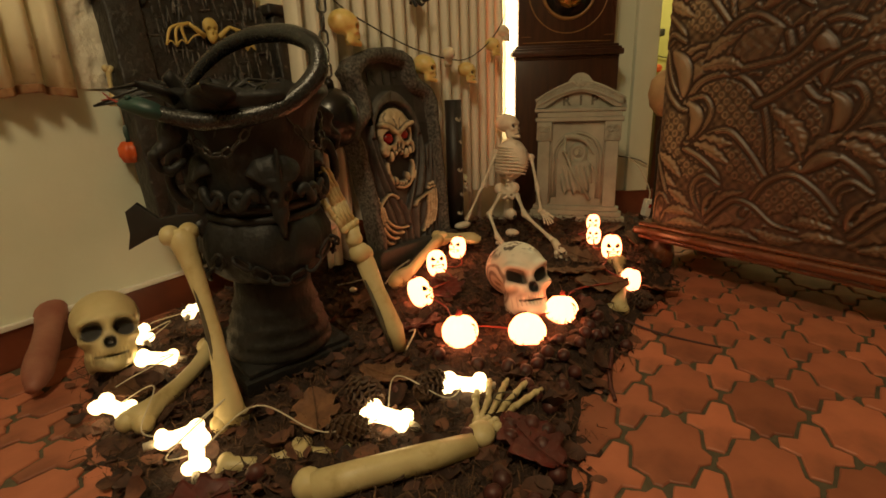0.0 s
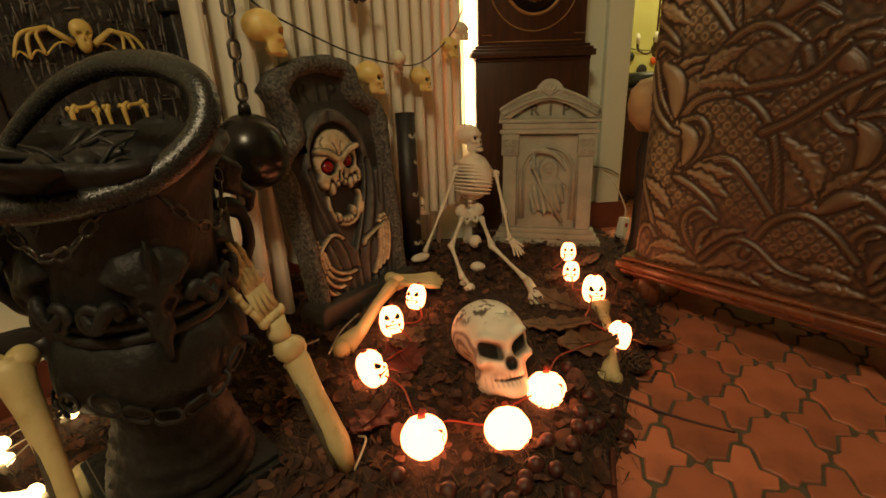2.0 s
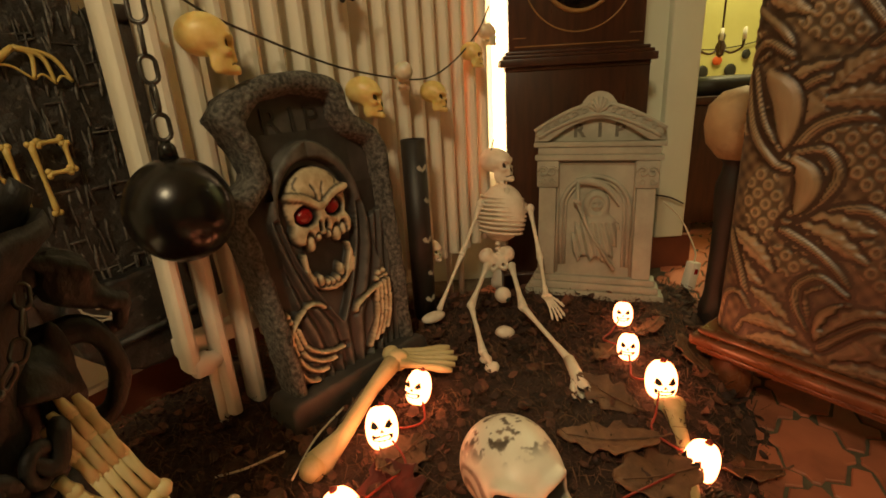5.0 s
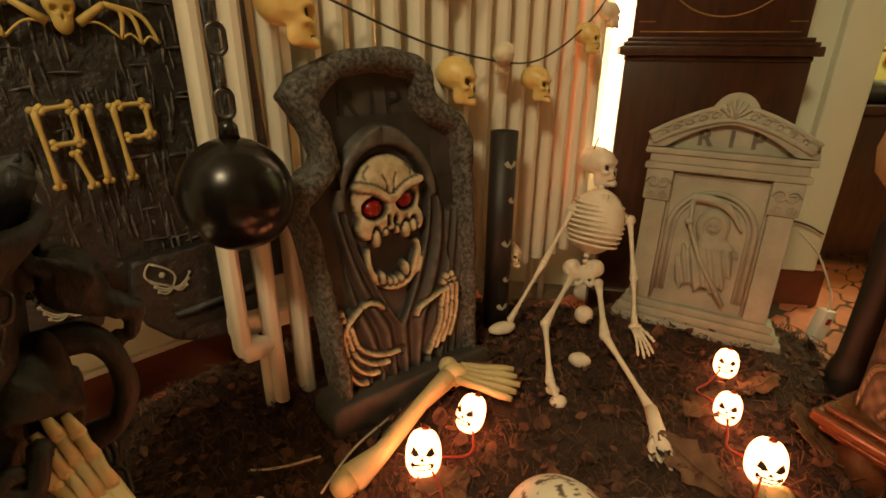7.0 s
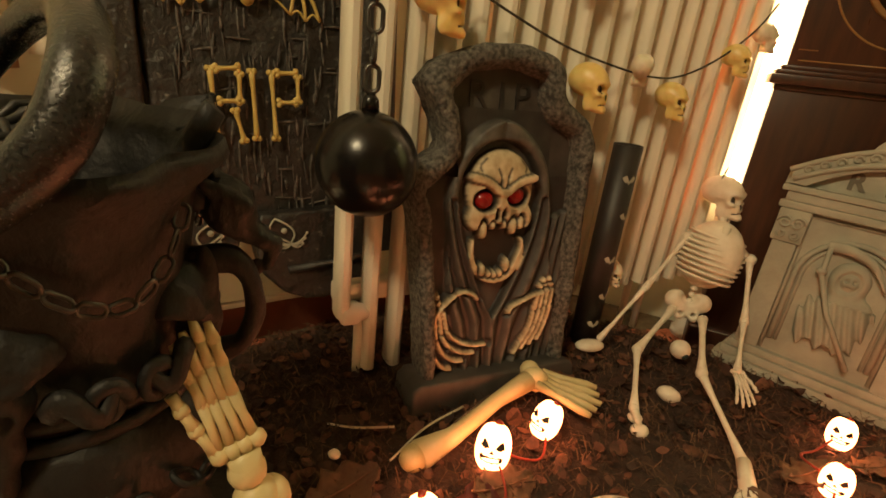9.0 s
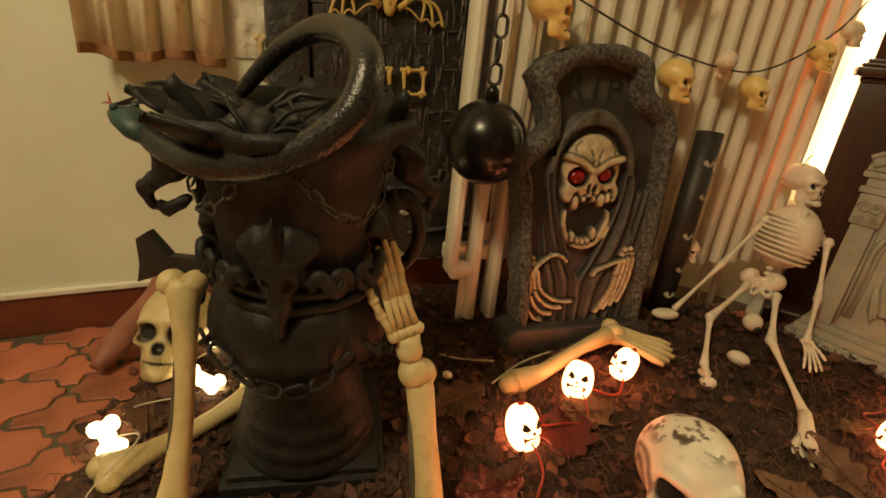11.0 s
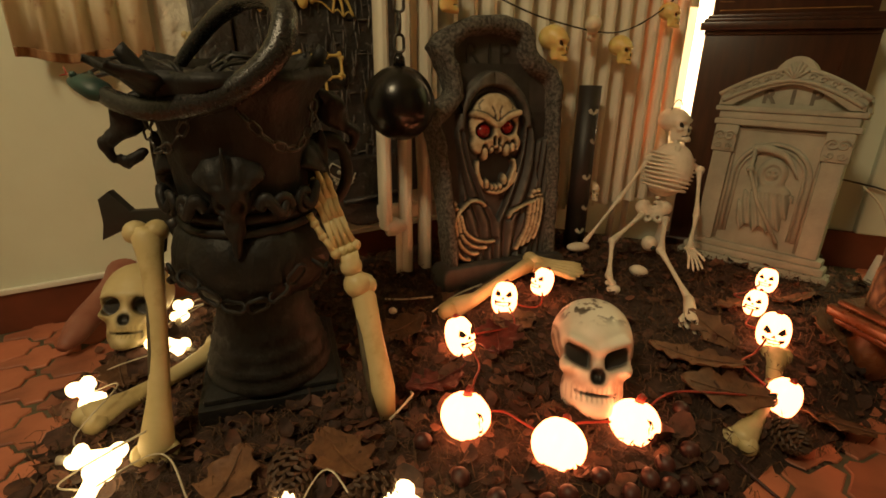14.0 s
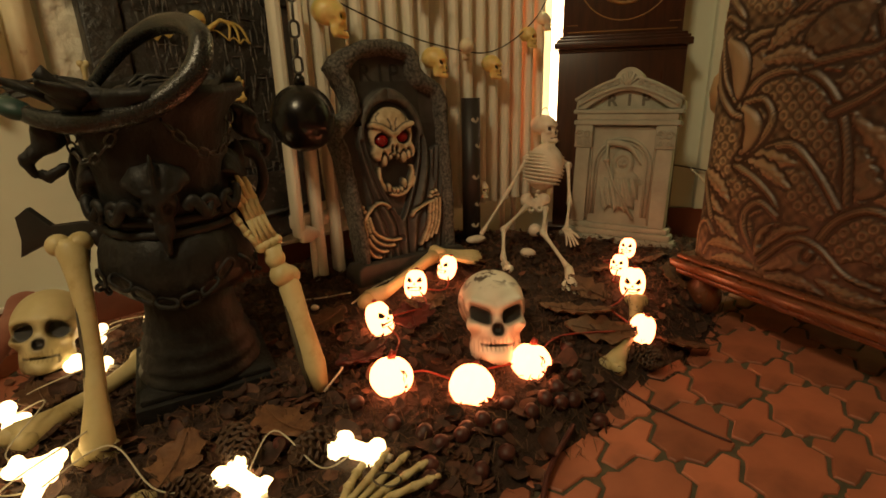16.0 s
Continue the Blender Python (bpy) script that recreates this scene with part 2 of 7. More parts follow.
M_SKELETON = material("pale_plastic_skeleton", (0.76, 0.70, 0.58), (0.66, 0.59, 0.46), 0.45, 40.0, bump=0.2)
M_YELLOWSKULL = material("translucent_yellow_plastic", (0.72, 0.55, 0.22), (0.62, 0.45, 0.14), 0.4, 20.0, bump=0.1, subsurface=0.5)
M_PALESKULL = material("pale_plastic", (0.70, 0.64, 0.50), (0.60, 0.53, 0.38), 0.4, 20.0, bump=0.1, subsurface=0.4)
M_CHAIN = material("dark_steel_chain", (0.10, 0.095, 0.085), (0.045, 0.042, 0.038), 0.4, 40.0, metal=0.7, bump=0.3)
M_ORANGE = material("orange_plastic", (0.62, 0.11, 0.02), (0.5, 0.07, 0.012), 0.4, 20.0, bump=0.1)
M_CURTAIN = material("cream_floral_cloth", (0.82, 0.76, 0.56), (0.74, 0.66, 0.44), 0.9, 12.0, bump=0.4, bump_scale=300.0, wear=(0.34, 0.15, 0.05), wear_scale=11.0, wear_at=(0.56, 0.66))
M_HEM = material("brown_curtain_hem", (0.34, 0.19, 0.085), (0.24, 0.11, 0.05), 0.9, 40.0, bump=0.4)
M_FLESH = material("painted_rubber_foot", (0.34, 0.15, 0.10), (0.25, 0.085, 0.055), 0.5, 14.0, bump=0.3)
M_SOIL = material("leaf_litter", (0.050, 0.022, 0.012), (0.018, 0.009, 0.005), 0.95, 30.0, bump=1.0, bump_scale=80.0, depth=0.01)
M_MOSS = material("dry_brown_moss", (0.105, 0.055, 0.027), (0.060, 0.032, 0.016), 0.95, 60.0, bump=0.0, vary=0.6, island=True)
M_LEAF = material("dry_leaf", (0.105, 0.038, 0.018), (0.045, 0.017, 0.009), 0.75, 40.0, bump=0.5, vary=0.75, island=True)
M_BIGLEAF = material("large_dry_leaf", (0.17, 0.078, 0.034), (0.095, 0.040, 0.018), 0.6, 30.0, bump=0.5, vary=0.35)
M_REDLEAF = material("dark_red_leaf", (0.12, 0.018, 0.012), (0.07, 0.012, 0.008), 0.5, 30.0, bump=0.4)
M_CONE = material("pine_cone_scale", (0.11, 0.055, 0.025), (0.055, 0.026, 0.012), 0.6, 80.0, bump=0.3)
M_NUT = material("conker_brown", (0.045, 0.012, 0.010), (0.075, 0.020, 0.014), 0.48, 40.0, bump=0.05, vary=0.3)
M_PUMPKIN = material("glowing_pumpkin_plastic", (0.9, 0.5, 0.25), None, 0.4, 30.0, bump=0.1, emit=(1.0, 0.27, 0.10), emit_power=8.0)
M_BONELAMP = material("glowing_white_plastic", (0.9, 0.8, 0.6), None, 0.4, 30.0, bump=0.1, emit=(1.0, 0.70, 0.32), emit_power=4.32)
M_TUBE = material("glowing_light_tube", (0.9, 0.8, 0.6), None, 0.4, 30.0, bump=0.0, emit=(1.0, 0.66, 0.34), emit_power=9.0)
M_GLOWORANGE = material("orange_wall_glow", (0.8, 0.3, 0.1), None, 0.4, 30.0, bump=0.0, emit=(1.0, 0.22, 0.06), emit_power=1.6)
M_REDWIRE = material("red_wire", (0.30, 0.035, 0.02), None, 0.4, 30.0, bump=0.0)
M_WHITEWIRE = material("clear_white_wire", (0.55, 0.48, 0.36), None, 0.35, 30.0, bump=0.0)
M_DARKWIRE = material("dark_green_wire", (0.03, 0.028, 0.018), None, 0.5, 30.0, bump=0.0)
M_TEAL = material("teal_rubber", (0.012, 0.055, 0.045), (0.02, 0.03, 0.028), 0.5, 20.0, bump=0.3)
M_BACKDROP = material("far_room_wall", (0.55, 0.52, 0.20), (0.48, 0.45, 0.16), 0.9, 4.0, bump=0.1)
M_PALEWOOD = material("pale_carved_wood", (0.46, 0.33, 0.18), (0.36, 0.24, 0.12), 0.6, 14.0, bump=0.5, bump_scale=60.0, wear=(0.22, 0.13, 0.06), wear_scale=12.0, wear_at=(0.55, 0.75))
M_DARKPANEL = material("dark_panel", (0.012, 0.011, 0.010), (0.02, 0.016, 0.014), 0.5, 10.0, bump=0.1)



def darken_hollows(mat, colour):
    """Darker colour where the mesh marks hollows between the carvings."""
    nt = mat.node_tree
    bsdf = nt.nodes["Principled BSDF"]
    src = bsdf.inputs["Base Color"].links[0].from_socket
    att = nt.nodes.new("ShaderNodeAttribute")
    att.attribute_name = "dark_tone"
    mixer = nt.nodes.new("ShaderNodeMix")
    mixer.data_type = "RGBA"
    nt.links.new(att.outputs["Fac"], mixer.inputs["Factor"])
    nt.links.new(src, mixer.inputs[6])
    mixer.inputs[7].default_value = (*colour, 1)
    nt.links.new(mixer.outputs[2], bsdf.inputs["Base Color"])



M_FLAKE = material("grey_black_bark_flakes", (0.020, 0.018, 0.016), (0.11, 0.10, 0.088), 0.5, 90.0, bump=0.6, vary=0.5, island=True)
M_RELIEF = material("painted_relief", (0.020, 0.018, 0.016), (0.034, 0.031, 0.027), 0.55, 30.0, bump=0.35, bump_scale=90.0)


def paint_layer(mat, key, colour, second, strength=1.0, scale=45.0):
    """A coat of mottled paint where the mesh carries the named mark."""
    nt = mat.node_tree
    bsdf = nt.nodes["Principled BSDF"]
    src = bsdf.inputs["Base Color"].links[0].from_socket
    att = nt.nodes.new("ShaderNodeAttribute")
    att.attribute_name = key
    mottle = nt.nodes.new("ShaderNodeTexNoise")
    mottle.inputs["Scale"].default_value, mottle.inputs["Detail"].default_value = scale, 8.0
    coord = nt.nodes.new("ShaderNodeTexCoord")
    nt.links.new(coord.outputs["Object"], mottle.inputs["Vector"])
    tone = nt.nodes.new("ShaderNodeMapRange")
    tone.inputs["From Min"].default_value, tone.inputs["From Max"].default_value = 0.35, 0.68
    nt.links.new(mottle.outputs["Fac"], tone.inputs["Value"])
    pair = nt.nodes.new("ShaderNodeMix")
    pair.data_type = "RGBA"
    pair.inputs[6].default_value, pair.inputs[7].default_value = (*colour, 1), (*second, 1)
    nt.links.new(tone.outputs["Result"], pair.inputs["Factor"])
    weight = nt.nodes.new("ShaderNodeMath")
    weight.operation = "MULTIPLY"
    weight.inputs[1].default_value = strength
    nt.links.new(att.outputs["Fac"], weight.inputs[0])
    mixer = nt.nodes.new("ShaderNodeMix")
    mixer.data_type = "RGBA"
    nt.links.new(weight.outputs["Value"], mixer.inputs["Factor"])
    nt.links.new(src, mixer.inputs[6])
    nt.links.new(pair.outputs[2], mixer.inputs[7])
    nt.links.new(mixer.outputs[2], bsdf.inputs["Base Color"])


# Carved front turns paler towards its left edge.
paint_layer(M_CARVED, "pale_edge", (0.46, 0.33, 0.19), (0.34, 0.23, 0.12), 0.70, 12.0)
darken_hollows(M_CARVED, (0.026, 0.011, 0.006))
paint_layer(M_RELIEF, "brush", (0.14, 0.13, 0.112), (0.048, 0.044, 0.038))
paint_layer(M_RELIEF, "bone", (0.56, 0.47, 0.31), (0.34, 0.26, 0.15))
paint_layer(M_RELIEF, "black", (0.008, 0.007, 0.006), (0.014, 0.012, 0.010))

M_BONESKULL = material("yellowed_skull_plastic", (0.60, 0.50, 0.27), (0.50, 0.40, 0.19), 0.45, 12.0, bump=0.25, bump_scale=60.0)
for skull_mat, brown, brown_b in ((M_SKULLWHITE, (0.10, 0.062, 0.04), (0.24, 0.16, 0.11)), (M_BONESKULL, (0.13, 0.09, 0.04), (0.26, 0.18, 0.08))):
    paint_layer(skull_mat, "wash", brown, brown_b, 0.92, 60.0)
    paint_layer(skull_mat, "hole", (0.012, 0.010, 0.008), (0.020, 0.016, 0.012))
# ---- the room ----
# The cream wall with the window runs from the front to the corner behind the radiator.
WALL_A, WALL_B = Vector((-1.703, -0.20, 0)), Vector((-0.254, 1.95, 0))
WALL_DIR = (WALL_B - WALL_A).normalized()
WALL_TURN = math.degrees(math.atan2(WALL_DIR.y, WALL_DIR.x))


def wall(name, a, b, z0, z1, thick, mat, label):
    a, b = Vector(a), Vector(b)
    d = b - a
    ob = part(name, box(0, d.length, 0, thick, z0, z1), mat, smooth=False)
    ob.matrix_world = Matrix.Translation((a.x, a.y, 0)) @ Matrix.Rotation(math.atan2(d.y, d.x), 4, "Z")
    return tagged(ob, label, "wall", kind="structure")


ROOM_H = 2.4
wall("wall_west", WALL_A, WALL_B, 0.105, ROOM_H, 0.12, M_WALL, "cream plaster wall beside the haunted display")
skirt_bm = box(0, (WALL_B - WALL_A).length, -0.006, 0.115, 0.0, 0.095)
skirt = part("baseboard_west", skirt_bm, M_SKIRT, smooth=False)
skirt.matrix_world = Matrix.Translation(WALL_A) @ Matrix.Rotation(radians(WALL_TURN), 4, "Z")
tagged(skirt, "dark terracotta tiled skirting under the wall", "baseboard", kind="structure")
lip = part("trim_west", box(0, (WALL_B - WALL_A).length, -0.012, 0.112, 0.095, 0.108, 0.003), M_WHITEPAINT, smooth=False)
lip.matrix_world = skirt.matrix_world.copy()
tagged(lip, "white painted edge above the tiled skirting", "trim", kind="structure")
wall("wall_north", (-0.42, 2.13, 0), (0.92, 2.13, 0), 0.0, ROOM_H, 0.12, M_WALL, "cream plaster wall behind the clock")
wall("wall_southwest", (-1.73, -2.6, 0), (-1.703, -0.2, 0), 0.0, ROOM_H, 0.12, M_WALL, "cream plaster wall of the room")
wall("wall_south", (2.6, -2.6, 0), (-1.73, -2.6, 0), 0.0, ROOM_H, 0.12, M_WALL, "cream plaster wall of the room")
wall("wall_east", (2.6, 3.9, 0), (2.6, -2.6, 0), 0.0, ROOM_H, 0.12, M_WALL, "cream plaster wall of the room")
wall("wall_far", (0.92, 3.9, 0), (2.6, 3.9, 0), 0.0, ROOM_H, 0.12, M_BACKDROP, "yellow green wall of the further room")
wall("wall_passage", (0.92, 2.25, 0), (0.92, 3.9, 0), 0.0, ROOM_H, 0.12, M_BACKDROP, "wall of the further room")
ceil = part("ceiling", box(-1.95, 2.75, -2.75, 4.05, ROOM_H, ROOM_H + 0.1), M_CEIL, smooth=False)
tagged(ceil, "plain pale ceiling", "ceiling", kind="structure")
floor_ob = part("floor", box(-1.95, 2.75, -2.75, 4.05, -0.12, -0.0015), M_GROUT, smooth=False)
tagged(floor_ob, "terracotta tiled floor with dark grout", "floor", kind="structure")

# ---- shapes from distance fields ----
def field_mesh(func, lo, hi, step):
    """A bmesh of the surface func = 0, where func takes arrays x, y, z and is negative inside."""
    axes = [np.arange(a, b + step, step) for a, b in zip(lo, hi)]
    x, y, z = np.meshgrid(*axes, indexing="ij")
    v = func(x, y, z)
    inside = v < 0
    nx, ny, nz = v.shape
    total = np.zeros((nx - 1, ny - 1, nz - 1, 3))
    count = np.zeros((nx - 1, ny - 1, nz - 1))
    corners = [(i, j, k) for i in (0, 1) for j in (0, 1) for k in (0, 1)]
    cut = lambda a, c: a[c[0]:nx - 1 + c[0], c[1]:ny - 1 + c[1], c[2]:nz - 1 + c[2]]
    for a in corners:
        for ax in range(3):
            if a[ax]:
                continue
            b = list(a)
            b[ax] = 1
            va, vb = cut(v, a), cut(v, b)
            cross = (va < 0) != (vb < 0)
            t = np.where(cross, va / np.where(va == vb, 1, va - vb), 0)
            for q in range(3):
                total[..., q] += np.where(cross, a[q] + (t if q == ax else 0), 0)
            count += cross
    has = count > 0
    index = -np.ones(has.shape, int)
    index[has] = np.arange(has.sum())
    cells = np.argwhere(has)
    pts = (cells + total[has] / count[has][:, None]) * step + np.array(lo)
    faces = []
    for ax in range(3):
        b, c = [q for q in range(3) if q != ax]
        d = np.diff(inside.astype(int), axis=ax)
        for cell in np.argwhere(d != 0):
            if min(cell[b], cell[c]) < 1 or cell[b] >= v.shape[b] - 1 or cell[c] >= v.shape[c] - 1:
                continue
            quad = []
            for ob, oc in ((-1, -1), (0, -1), (0, 0), (-1, 0)):
                at = cell.copy()
                at[b] += ob
                at[c] += oc
                quad.append(index[tuple(at)])
            faces.append(quad)
    bm = bmesh.new()
    vs = [bm.verts.new(p) for p in pts]
    for f in faces:
        if min(f) >= 0 and len(set(f)) == 4:
            try:
                bm.faces.new([vs[i] for i in f])
            except ValueError:
                pass
    bmesh.ops.recalc_face_normals(bm, faces=bm.faces)
    return bm


def egg(x, y, z, c, r):
    """Rough distance to an ellipsoid."""
    k = np.sqrt(((x - c[0]) / r[0]) ** 2 + ((y - c[1]) / r[1]) ** 2 + ((z - c[2]) / r[2]) ** 2)
    return (k - 1) * min(r)


def both(a, b, k=0.01):
    """Smooth union."""
    h = np.clip(0.5 + 0.5 * (b - a) / k, 0, 1)
    return b * (1 - h) + a * h - k * h * (1 - h)


def carve(a, b, k=0.008):
    """a with b taken away, with a soft edge."""
    return -both(-a, b, k)


def skull_field(x, y, z, frown=0.40):
    """A skull of life size: the face looks along -y, the chin is at the bottom."""
    ax = np.abs(x)
    d = egg(x, y, z, (0, 0.022, 0.128), (0.070, 0.088, 0.068))
    d = both(d, egg(x, y, z, (0, -0.030, 0.108), (0.060, 0.045, 0.052)), 0.02)
    zs = z - frown * (np.minimum(ax, 0.046) - 0.030)
    d = both(d, egg(ax, y, zs, (0.022, -0.065, 0.1145), (0.028, 0.013, 0.009)), 0.012)
    d = both(d, egg(ax, y, z, (0.044, -0.044, 0.075), (0.015, 0.028, 0.012)), 0.014)
    d = both(d, egg(x, y, z, (0, -0.050, 0.060), (0.034, 0.034, 0.030)), 0.015)
    d = both(d, egg(x, y, z, (0, -0.054, 0.016), (0.032, 0.028, 0.016)), 0.012)
    d = both(d, egg(ax, y, z, (0.041, -0.012, 0.038), (0.011, 0.024, 0.034)), 0.018)
    d = both(d, egg(x, y, z, (0, -0.076, 0.010), (0.020, 0.012, 0.012)), 0.012)
    d = both(d, egg(x, y, z, (0, -0.034, 0.036), (0.037, 0.042, 0.030)), 0.014)
    square, tall = (4.0, 0.0150) if frown > 0.2 else (2.2, 0.0190)
    socket = ((np.abs(ax - 0.031) / 0.0200) ** square + (np.abs(zs - 0.0935) / tall) ** square) ** (1 / square) - 1
    d = carve(d, np.maximum(socket * 0.0150, y + 0.050), 0.004)
    d = carve(d, egg(ax, y, z, (0.0035, -0.088, 0.064), (0.0085, 0.020, 0.0125)), 0.004)
    d = carve(d, egg(ax, y, z, (0.062, -0.010, 0.070), (0.014, 0.026, 0.020)), 0.010)
    d = carve(d, egg(x, y, z, (0, -0.085, 0.034), (0.034, 0.020, 0.0026)), 0.003)
    teeth = (np.abs(np.sin(x * 420)) < 0.22) & (np.abs(z - 0.036) < 0.014)
    return d + np.where(teeth & (y < -0.05), 0.0016, 0)


def skull_bmesh(step=0.0042, frown=0.40):
    return field_mesh(functools.partial(skull_field, frown=frown), (-0.085, -0.105, -0.012), (0.085, 0.12, 0.205), step)


def skull_paint(bm):
    """Second material in the sockets, the nose and between the teeth."""
    for f in bm.faces:
        c = f.calc_center_median()
        ax = abs(c.x)
        eye = ((ax - 0.031) / 0.0185) ** 4 + ((c.z - 0.0935 - 0.40 * (ax - 0.030)) / 0.014) ** 4 < 1 and -0.085 < c.y < -0.03
        nose = (max(0.0, ax - 0.0035) / 0.0085) ** 2 + ((c.z - 0.064) / 0.013) ** 2 < 1 and c.y < -0.05
        mouth = abs(c.z - 0.034) < 0.003 and ax < 0.034 and c.y < -0.05
        if eye or nose or mouth:
            f.material_index = 1
    return bm


def skull_wash(bm, frown, swirls=True, seed=0.0):
    """Marks for paint: dark holes, and a soft brown wash round them, on the temples, jaw and crown."""
    square, tall = (4.0, 0.0155) if frown > 0.2 else (2.2, 0.0195)
    hole, wash = bm.verts.layers.float.new("hole"), bm.verts.layers.float.new("wash")

    def soft(a, b, v):
        t = min(1.0, max(0.0, (v - a) / (b - a)))
        return t * t * (3 - 2 * t)

    for v in bm.verts:
        c = v.co
        ax = abs(c.x)
        front = soft(-0.025, -0.045, c.y)
        e = ((abs(ax - 0.031) / 0.0205) ** square + (abs(c.z - 0.0935 - frown * (min(ax, 0.046) - 0.030)) / tall) ** square) ** (1 / square)
        n = math.sqrt((max(0.0, ax - 0.0035) / 0.0085) ** 2 + ((c.z - 0.064) / 0.0130) ** 2)
        dark = max(soft(1.12, 0.86, e), soft(1.15, 0.85, n)) * front
        grin = abs(c.z - 0.033 - 4 * ax * ax) if ax < 0.034 else 1.0
        dark = max(dark, 0.75 * soft(0.0034, 0.0016, grin) * front)
        teeth = 0.5 * soft(0.85, 1.0, abs(math.cos(c.x * 420))) * soft(0.016, 0.010, abs(c.z - 0.036)) * front
        ease = noise.noise(c * 26 + Vector((seed, 0, 0)))
        fine = noise.noise(c * 75 + Vector((0, seed, 0)))
        brown = 0.85 * math.exp(-((e - 1.05) / 0.32) ** 2) * front * (0.7 + 0.5 * ease)
        brown = max(brown, 0.6 * math.exp(-((n - 1.1) / 0.5) ** 2) * front)
        brown = max(brown, soft(0.075, 0.04, c.z) * soft(-0.1, 0.35, ease) * 0.75)
        brown = max(brown, 0.7 * math.exp(-((c.z - 0.058) / 0.010) ** 2) * soft(0.020, 0.040, ax))
        if swirls:
            r = math.hypot(c.y - 0.004, c.z - 0.092) + 0.012 * ease
            brown = max(brown, soft(0.036, 0.050, ax) * soft(0.062, 0.048, r) * (0.45 + 0.55 * soft(-0.3, 0.6, math.sin(r * 300))))
            moss = soft(0.140, 0.172, c.z) * soft(0.02, 0.16, 0.7 * ease + 0.5 * fine + 0.35 * noise.noise(c * 190))
            brown = max(brown, moss)
            dark = max(dark, 0.62 * moss * soft(0.0, 0.25, fine))
        v[hole], v[wash] = dark, min(1.0, max(brown, teeth))
    return bm


# ---- the back corner: radiator, clock, stones, cabinet ----
RAD_A, RAD_B = Vector((-0.295, 1.347, 0)), Vector((0.271, 1.965, 0))
RAD_TURN = math.degrees(math.atan2((RAD_B - RAD_A).y, (RAD_B - RAD_A).x))
RAD = pose(RAD_A.x, RAD_A.y, 0, 0, 0, RAD_TURN)  # x along the radiator, -y towards the room


def radiator():
    ob = thing("column_radiator", RAD, "tall cream enamelled column radiator with upright tubes", "radiator")
    slat = None
    for i in range(18):
        s = -0.058 + 0.0555 * i
        low = 0.075 if i in (1, 2) else 0.20
        if low > 0.1 and slat is not None:
            piece = slat.copy()
            scene.collection.objects.link(piece)
            piece.parent = ob
            piece.location = (s, 0, 0)
            continue
        bm = bmesh.new()
        outline = [(0.0145 * math.copysign(abs(math.cos(a)) ** 0.7, math.cos(a)), 0.030 * math.copysign(abs(math.sin(a)) ** 0.7, math.sin(a))) for a in np.linspace(0, 2 * math.pi, 14, endpoint=False)]
        lo = [bm.verts.new((x, y, low)) for x, y in outline]
        hi = [bm.verts.new((x, y, 1.75)) for x, y in outline]
        for k in range(14):
            bm.faces.new((lo[k], lo[(k + 1) % 14], hi[(k + 1) % 14], hi[k]))
        bm.faces.new(lo[::-1])
        bm.faces.new(hi)
        piece = part("radiator_tube", bm, M_RAD, ob)
        sharp(piece)
        piece.location = (s, 0, 0)
        if low > 0.1:
            slat = piece
    for z in (0.235, 1.72):
        part("header", shaped(box(-0.07, 0.90, 0.012, 0.045, z - 0.02, z + 0.02, 0.008), Matrix.Identity(4)), M_RAD, ob)
    bm = lathe([(0.0, 0), (0.020, 0), (0.024, 0.006), (0.024, 0.03), (0.017, 0.04), (0.017, 0.06), (0.0, 0.06)], 16)
    part("valve", shaped(bm, pose(-0.062, -0.012, 0.205, 0, 90, 0)), M_WHITEPAINT, ob)
    part("pipe", sweep([(-0.02, 0.0, 0.2), (-0.02, 0.0, 0.0)], 0.011, 10), M_RAD, ob)
    return ob


radiator()

# The lit tube in the slot between radiator and clock.
tube = thing("light_tube", pose(0.382, 2.055, 0), "bright white lit tube standing behind the radiator", "lamp")
part("glowing_tube", lathe([(0, 0.40), (0.028, 0.40), (0.028, 1.75), (0, 1.75)], 14), M_TUBE, tube)
part("stand", lathe([(0, 0.0), (0.05, 0.0), (0.05, 0.02), (0.026, 0.03), (0.026, 0.398), (0, 0.398)], 16), M_WHITEPAINT, tube)
part("socket", lathe([(0, 0.0), (0.045, 0.0), (0.045, 0.02), (0.032, 0.12), (0, 0.12)], 16), M_WHITEPAINT, tube)


# Added glowing tubes: they imitate the wall behind the radiator lit orange by the tube.
for s in (0.785, 0.845):
    ot = thing("light_tube", RAD @ pose(s, 0.066, 0), "added orange glowing tube standing in for the lit wall behind the radiator", "lamp")
    part("glowing_tube", lathe([(0, 0.36), (0.019, 0.36), (0.019, 1.70), (0, 1.70)], 12), M_GLOWORANGE, ot)
    part("stand", lathe([(0, 0.0), (0.010, 0.0), (0.010, 0.358), (0, 0.358)], 10), M_WHITEPAINT, ot)


